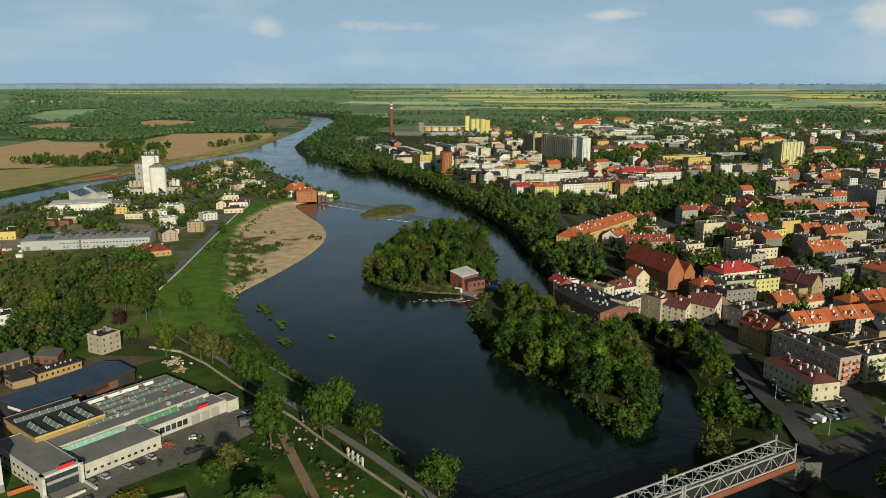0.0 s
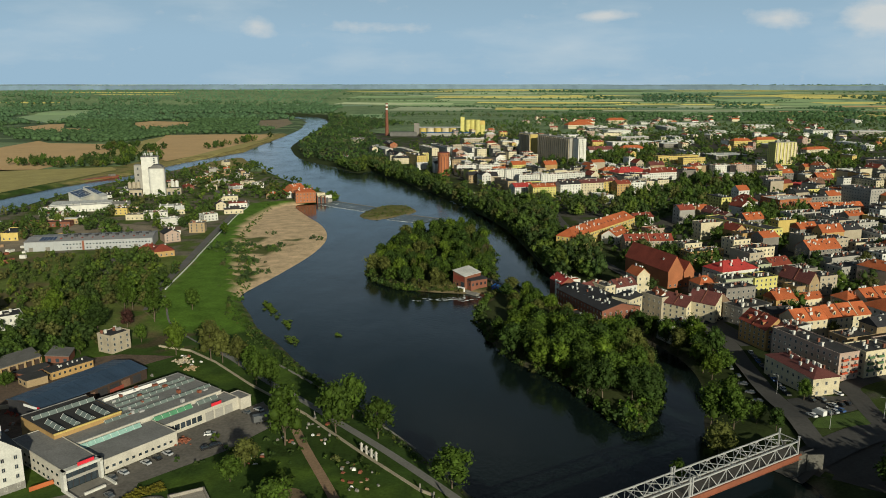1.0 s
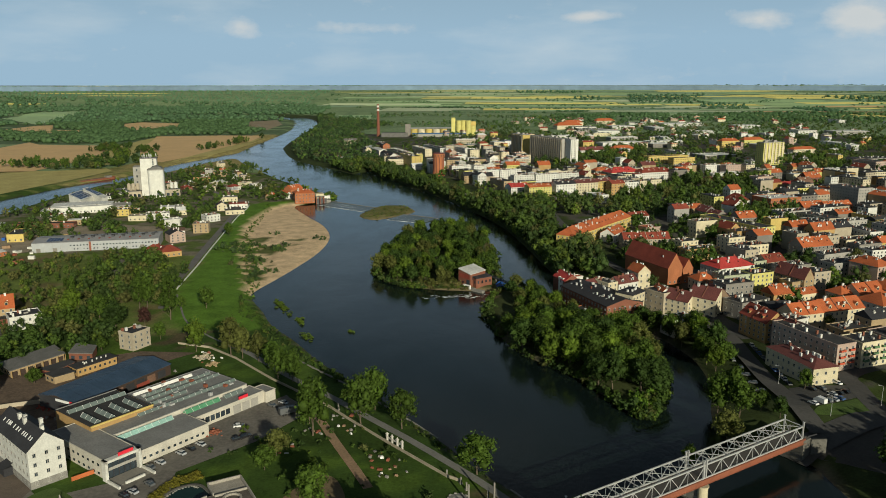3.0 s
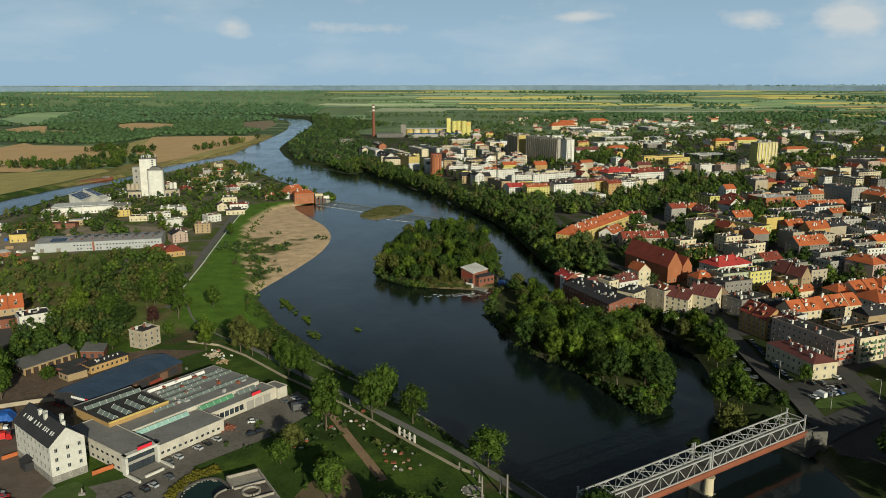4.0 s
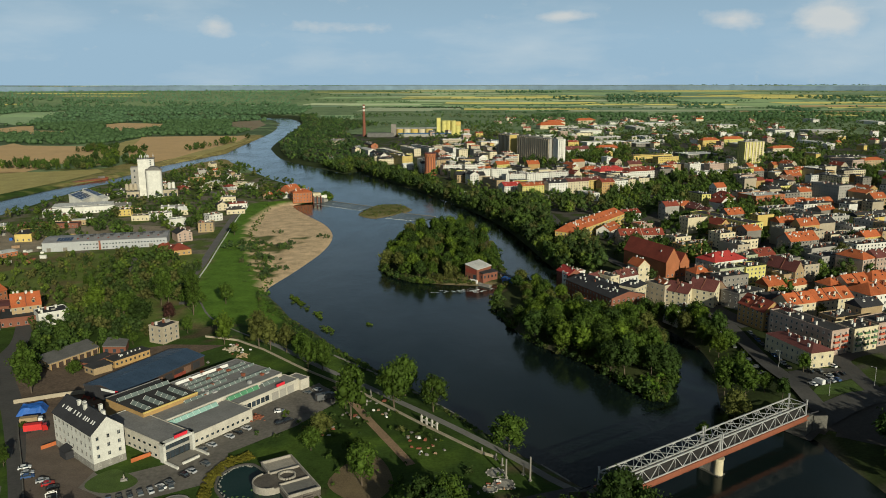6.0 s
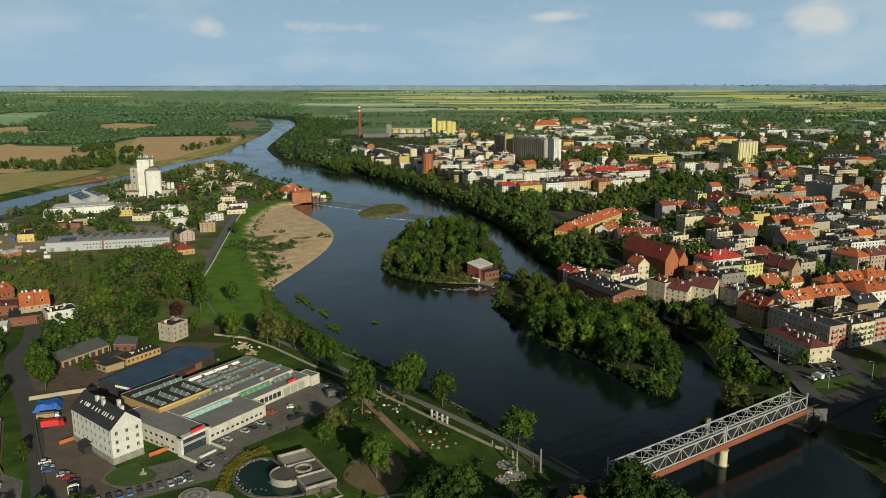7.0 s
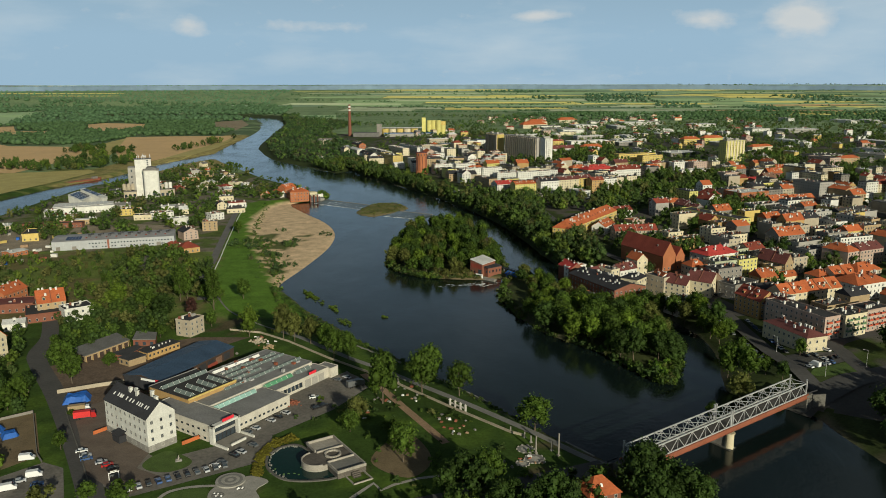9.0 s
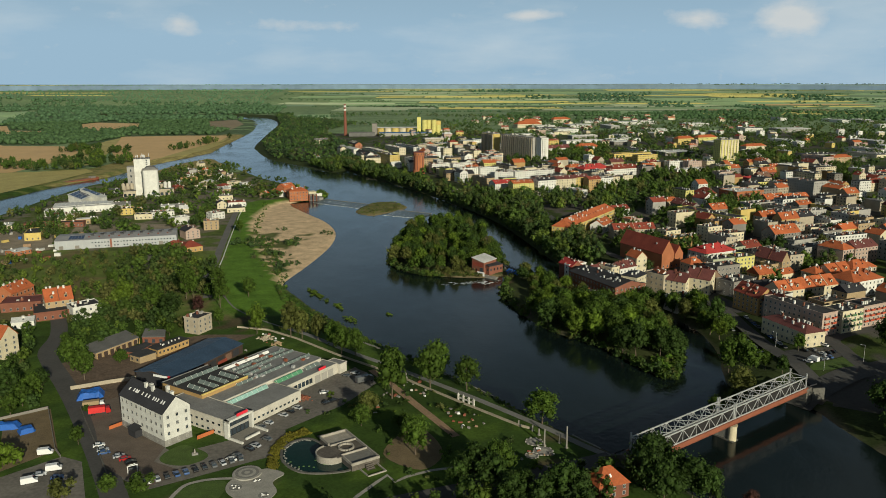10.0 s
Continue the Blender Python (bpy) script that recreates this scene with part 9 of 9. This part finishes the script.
def garden_circle(x, y, r):
    """A round mosaic of pale stones laid in the ground."""
    ob = thing("mosaic_circle", "round pale stone mosaic laid in the garden ground", "mosaic", x, y, gz(x, y), 0, group="mosaic circles")
    part("disc", Shape().drum(0, 0, -0.3, r, r, 0.42, 24), "path_grey", ob)
    part("centre", Shape().drum(0, 0, 0.12, r * 0.55, r * 0.55, 0.04, 20), "plaza_stone", ob)
    for i in range(10):
        a = i * math.pi / 5
        part("edge_stone", Shape().box(r * math.cos(a), r * math.sin(a), -0.1, 0.5, 0.9, 0.45, turn=a, taper=0.8), "plaza_stone", ob)


for x, y, r in ((34.5, 271.5, 3.2), (37.0, 264.0, 3.6), (32.5, 260.5, 2.4)):
    garden_circle(x, y, r)


def stone_statue():
    ob = thing("stone_statue", "small pale stone sculpture on a rockery in the guesthouse lawn", "sculpture", -91.0, 261.5, 3.6, 20)
    part("rockery", Shape().box(0, 0, -0.2, 2.6, 2.0, 0.7, taper=0.7).box(0.6, -0.5, 0.2, 1.1, 0.9, 0.6, taper=0.7).box(-0.7, 0.3, 0.2, 0.9, 1.0, 0.5, taper=0.6), "stone_grey", ob)
    part("figure", Shape().drum(0, 0.1, 0.5, 0.42, 0.24, 1.1, 9).drum(0, 0.1, 1.6, 0.24, 0.16, 0.45, 9), "terrace_pale", ob)


def entrance_gate():
    ob = thing("entrance_gate", "white painted steel gate frame at the forecourt entrance", "gate", -108.4, 247.7, 3.55, 35)
    for sx in (-1.6, 1.6):
        part("post", Shape().box(sx, 0, -0.2, 0.22, 0.22, 3.2), "frame_white", ob)
    part("beam", Shape().box(0, 0, 2.8, 3.6, 0.2, 0.28).box(0, 0, 3.3, 2.2, 0.16, 0.2), "frame_white", ob)
    part("board", Shape().box(0, -0.05, 1.4, 2.6, 0.1, 0.8), "paint_grey", ob)


stone_statue()
entrance_gate()

# odds and ends in the gardens
junk = random.Random(30)
for cx, cy, n in ((-14, 330, 5), (-10, 318, 6), (8, 292, 8), (-22, 318, 7), (-28, 300, 6), (2, 300, 6), (12, 284, 5), (36, 262, 8), (26, 258, 6), (-95, 396, 8), (-88, 388, 8), (-128, 318, 8), (-104, 372, 6)):
    for i in range(n):
        x, y = cx + junk.uniform(-5, 5), cy + junk.uniform(-4, 4)
        w, d, h = junk.uniform(0.6, 2.0), junk.uniform(0.5, 1.4), junk.uniform(0.3, 1.0)
        tone = junk.choice(("path_pale", "frame_white", "stone_grey", "path_dirt", "steel_rust"))
        words = {"path_pale": "pale stone", "frame_white": "white stone", "stone_grey": "grey stone", "path_dirt": "brown timber", "steel_rust": "rusty metal"}[tone]
        s = Shape().box(0, 0, -0.1, w, d, h, taper=junk.uniform(0.6, 0.95))
        ob = part("stacked_block", s, tone)
        ob.matrix_basis = pose(x, y, gz(x, y), 0, 0, junk.uniform(0, 180))
        tagged(ob, f"{words} block lying on rough grass", "block", group="garden stock")
for x, y, a, w in ((-128, 286, 52, 10), (-91, 277, 50, 9)):
    ob = part("board_fence", Shape().box(0, 0, 0, w, 0.2, 1.5), "fence_orange")
    ob.matrix_basis = pose(x, y, gz(x, y) + 0.05, 0, 0, a)
    tagged(ob, "orange-brown board fence beside the guesthouse", "fence")

# ---- on and in the river ----
weed_rs = np.random.RandomState(3)
for cx, cy, dx, dy, n in ((-83, 490, 9, 16, 60), (-66, 463, 4, 6, 16), (-55, 436, 5, 8, 16), (-33, 446, 2, 2, 4)):
    V, F, k = [], [], 0
    for i in range(n):
        v, f = FOREST["low"][i % 4]
        s = weed_rs.uniform(0.25, 0.5)
        t = weed_rs.normal() * 0.45
        V.append(v * s * np.array([1, 1, 0.7]) + (cx + t * dx + weed_rs.normal() * 1.0, cy - t * dy + weed_rs.normal() * 1.5, -0.15))
        F.append(f + k)
        k += len(v)
    tagged(new("willow_islet", tri_mesh("willow_islet", np.concatenate(V), np.concatenate(F), "leaf_bright")), "bright green willow clumps standing in the water", "willow clump", kind="stuff")

mat("foam", (0.62, 0.66, 0.68), 0.7, vary=0.35, scale=3)


def weir(a, b, c, d, label):
    """Sloping apron between crest a-b and foot c-d, with foam along the foot."""
    ob = thing("weir", label, "weir", 0, 0, 0)
    A, B, C, D = (Vector((*p, 0)) for p in (a, b, c, d))
    up, low = Vector((0, 0, 1.1)), Vector((0, 0, 0.12))
    s = Shape()
    s.add([A + up, B + up, C + low, D + low, A - up, B - up, C - up, D - up], [(3, 2, 1, 0), (4, 5, 6, 7), (0, 1, 5, 4), (2, 3, 7, 6), (1, 2, 6, 5), (3, 0, 4, 7)])
    part("apron", s, "weir_stone", ob, "wet dark stone apron")
    part("crest", Shape().beam(A + up, B + up, 1.2, 0.5), "stone_grey", ob)
    rs = np.random.RandomState(8)
    foam, streak = Shape(), Shape()
    foot = D - C
    turn = math.atan2(foot.y, foot.x)
    for i in range(int(foot.length / 0.8)):
        p = C + foot * rs.rand()
        foam.box(p.x + rs.normal() * 0.5, p.y + rs.normal() * 0.6, 0.1, rs.uniform(1.0, 4), rs.uniform(0.2, 0.6), 0.10, turn=turn + rs.normal() * 0.15, taper=0.6)
    for i in range(int(foot.length / 3.0)):
        k = rs.rand()
        p, q = C + foot * k + low, B + (A - B) * k + up
        e = rs.uniform(0.1, 0.6)
        streak.beam(p + (q - p) * e, p + (q - p) * (e + rs.uniform(0.1, 0.35)), rs.uniform(0.08, 0.2), 0.12)
    tagged(part("foam", foam, "foam", ob), kind="stuff")
    tagged(part("spray", streak, "foam", ob), kind="stuff")


mat("weir_stone", (0.045, 0.06, 0.06), 0.3, vary=0.4, scale=3, bump=0.4, spec=0.5)
weir((-138, 897), (-83, 857), (-92, 835), (-148, 876), "long sloping river weir with white foam at its foot")
weir((-48, 818), (-12, 796), (-26, 774), (-62, 792), "long sloping river weir with white foam at its foot")


def footbridge():
    ob = thing("footbridge", "dark steel footbridge over the mill weir", "footbridge", 43, 559, 3.2, -56)
    length = 42
    part("deck", Shape().box(length / 2, 0, 0, length, 2.2, 0.4), "steel_dark", ob)
    for s in (-1, 1):
        part("railing", Shape().box(length / 2, s * 1.05, 1.2, length, 0.1, 0.1).box(length / 2, s * 1.05, 0.7, length, 0.08, 0.08), "steel_dark", ob)
        for i in range(15):
            part("post", Shape().box(i * 3.0, s * 1.05, 0.3, 0.1, 0.1, 1.0), "steel_dark", ob)
    for i in range(4):
        part("pier", Shape().box(6 + i * 10, 0, -5, 1.2, 2.4, 5.1), "concrete", ob)
    for i in range(5):
        part("sluice_sheet", Shape().add([(12 + i * 3, -2, 0.2), (14 + i * 3, -2, 0.2), (14 + i * 3, -8, -2.9), (12 + i * 3, -8, -2.9)], [(0, 1, 2, 3)]), "tarp_blue", ob, "blue sluice sheet")


footbridge()


def barge():
    ob = thing("barge", "long rust-red barge moored in the side channel", "barge", -503, 1062, 0.1, 68)
    part("hull", strip([(-34, 0.4), (-30, 2.2), (30, 2.2), (35, 3.0), (32, -0.6), (-32, -0.6)], 4.2), "steel_rust", ob)
    part("cabin", Shape().box(26, 0, 2.2, 8, 5, 2.6), "wall_dim", ob)
    part("hatch", Shape().box(-4, 0, 2.2, 48, 6, 0.9), "roof_brown", ob)


barge()


def street_lamp(x, y, h, turn):
    ob = thing("street_lamp", "grey steel street lamp with a single arm", "street lamp", x, y, gz(x, y), turn, group="street lamps")
    part("pole", Shape().drum(0, 0, -0.2, 0.12, 0.07, h, 8), "steel_pale", ob)
    part("arm", Shape().box(0.8, 0, h - 0.25, 1.7, 0.09, 0.09), "steel_pale", ob)
    part("lantern", Shape().box(1.7, 0, h - 0.32, 0.6, 0.26, 0.14), "frame_white", ob)


for x, y in ((199, 347), (214, 352), (176, 338), (168, 372)):
    street_lamp(x, y, 8.5, 140)

# bushes on the sandbar, meadow edge and rough gardens
p = scatter([(-112, 500), (-92, 470), (-62, 425), (-30, 385), (10, 335), (55, 275), (50, 280), (6, 330), (-34, 376), (-66, 416), (-100, 462)], 3.2, 42, lambda x, y: land(x, y)[1] > 1.0)
woodland("bank_scrub", p, "low", 0.8, 2.2, "rough grass and scrub on the river bank", seed=42, category="scrub")
p = scatter([(-62, 300), (-30, 345), (-5, 322), (30, 280), (45, 255), (20, 235), (-15, 225), (-20, 260), (-30, 285)], 6.0, 43, lambda x, y: np.array([noise.noise(Vector((a / 14, b / 14, 1))) for a, b in zip(x, y)]) > 0.08)
woodland("garden_shrubs", p, "low", 0.8, 2.6, "shrubs and rough growth in the gardens", seed=43, category="scrub")
p = scatter([(-60, 200), (60, 200), (58, 250), (30, 240), (0, 228), (-40, 215)], 7.5, 44, lambda x, y: land(x, y)[1] > 6)
woodland("roadside_trees", p, "mid", 6, 11, "trees beside the bridge road", 0.75, seed=44)
p = scatter([(-230, 270), (-180, 292), (-150, 310), (-175, 350), (-200, 395), (-260, 420)], 8, 45, lambda x, y: distance(x, y, np.array([(-115, 243), (-140, 283), (-166, 322), (-192, 358), (-208, 400)])) > 9)
woodland("allotment_trees", clear_of_houses(p, 3), "mid", 4, 8, "trees and bushes of overgrown allotments", seed=45)
# quay grove, carried on past the view so that it shades the bank
p = scatter([(196, 178), (260, 178), (250, 300), (214, 316), (194, 290), (180, 262), (184, 225)], 8.5, 46, lambda x, y: land(x, y)[1] > 10)
# trees out of view, added only for the shade they cast
woodland("lower_quay_trees", scatter([(225, 105), (330, 105), (330, 310), (266, 310), (262, 178), (206, 176)], 10, 47, lambda x, y: land(x, y)[1] > 6), "far", 14, 20, "tall unseen trees added to shade the town bank", seed=47)
woodland("quay_trees", p, "mid", 13, 19, "quay trees, some unseen and added to shade the bank", seed=46)

# stores and containers in the western yards
store = random.Random(77)
for i in range(46):
    x, y = store.uniform(-400, -300), store.uniform(560, 680)
    if not free(x, y, 1.0):
        continue
    tone, words = store.choice((("tarp_blue", "blue"), ("steel_rust", "rusty red"), ("wall_yellow", "yellow"), ("wall_grey", "grey"), ("wall_white", "white"), ("path_dirt", "brown")))
    w, d, h = store.uniform(2, 6), store.uniform(1.6, 2.6), store.uniform(1.2, 2.6)
    ob = thing("container", f"{words} storage container in a works yard", "container", x, y, gz(x, y), store.uniform(0, 180), group="yard stores")
    part("shell", Shape().box(0, 0, -0.1, w, d, h + 0.1), tone, ob)
    part("lid", Shape().box(0, 0, h, w + 0.1, d + 0.1, 0.12), tone, ob)


# balconies on the blocks by the corner house
mat("balcony_red", (0.42, 0.08, 0.04), 0.8, vary=0.15)
mat("balcony_green", (0.09, 0.17, 0.08), 0.8, vary=0.2)


def add_balconies(x, y, across, floors, cols, wide, deep, material_name, label):
    """Balconies on the front of the house that stands at x, y."""
    owner = min((o for o in bpy.data.objects if o.parent is None and o.name.startswith("house")), key=lambda o: (o.location.x - x) ** 2 + (o.location.y - y) ** 2)
    for i in range(cols):
        px = (i - (cols - 1) / 2) * across / cols
        for fl in range(1, floors):
            z, front = 0.3 + fl * 2.9, -deep / 2
            b = part("balcony", Shape().box(px, front - 0.6, z, wide, 1.2, 0.2), "concrete", owner, label)
            part("balcony_front", Shape().box(px, front - 1.17, z + 0.2, wide, 0.06, 0.9).box(px - wide / 2 + 0.03, front - 0.6, z + 0.2, 0.06, 1.08, 0.9).box(px + wide / 2 - 0.03, front - 0.6, z + 0.2, 0.06, 1.08, 0.9), material_name, b)


add_balconies(192.9, 402.9, 11.1, 4, 2, 3.0, 38.0, "balcony_red", "balcony with a red front")
add_balconies(213.4, 396.8, 15.8, 4, 3, 3.0, 12.0, "balcony_green", "balcony with a green front")
add_balconies(230.3, 406.9, 18.2, 4, 4, 2.8, 12.0, "balcony_red", "balcony with a red front")

# rubble and junk at the end of the warehouse
junk = np.random.RandomState(15)
for cx, cy, n, spread, m, text in ((-94, 392, 90, 3.5, "wall_beige", "heap of pale stone rubble"), (-86, 383, 60, 2.6, "wall_tan", "heap of pale stone rubble"), (-128, 322, 40, 4.0, "roof_brown", "rusty scrap and timber in the yard"),
                                  (-136, 330, 40, 4.5, "roof_red", "rusty scrap and timber in the yard"), (-60, 312, 60, 3.0, "steel_rust", "rusty scrap heap beside the hall")):
    s = Shape()
    for i in range(n):
        dx, dy = junk.normal(size=2) * spread * 0.5
        q = junk.uniform(0.4, 1.1)
        s.box(cx + dx, cy + dy, gz(cx, cy) + max(0.0, 1.2 - 0.5 * math.hypot(dx, dy)) * junk.rand(), q, q * junk.uniform(0.4, 1.6), q * 0.5, turn=junk.uniform(0, 3), taper=0.7)
    tagged(part("rubble_heap", s, m), text, "rubble", kind="stuff")

p = scatter(ISLET, 3.0, 52, lambda x, y: (land(x, y)[1] > 1.5) & (np.array([noise.noise(Vector((a / 9, b / 9, 3))) for a, b in zip(x, y)]) > -0.05))
woodland("islet_scrub", p, "low", 0.5, 1.5, "rough dry grass and low scrub on the gravel islet", (1.5, 1.3, 1.6), (0.15, 0.1, 0.2, 0.45, 0.1), seed=52, category="scrub")

# white water below the island house
froth = np.random.RandomState(31)
s = Shape()
for i in range(70):
    k = froth.rand()
    px, py = 2 + 62 * k + froth.normal() * 1.5, 517 + 10 * k + froth.normal() * 2.2
    s.box(px, py, 0.01, froth.uniform(0.8, 3.2), froth.uniform(0.12, 0.4), 0.05, turn=0.2 + froth.normal() * 0.3, taper=0.6)
tagged(part("foam", s, "foam"), "streaks of white foam on the river", "foam", kind="stuff")
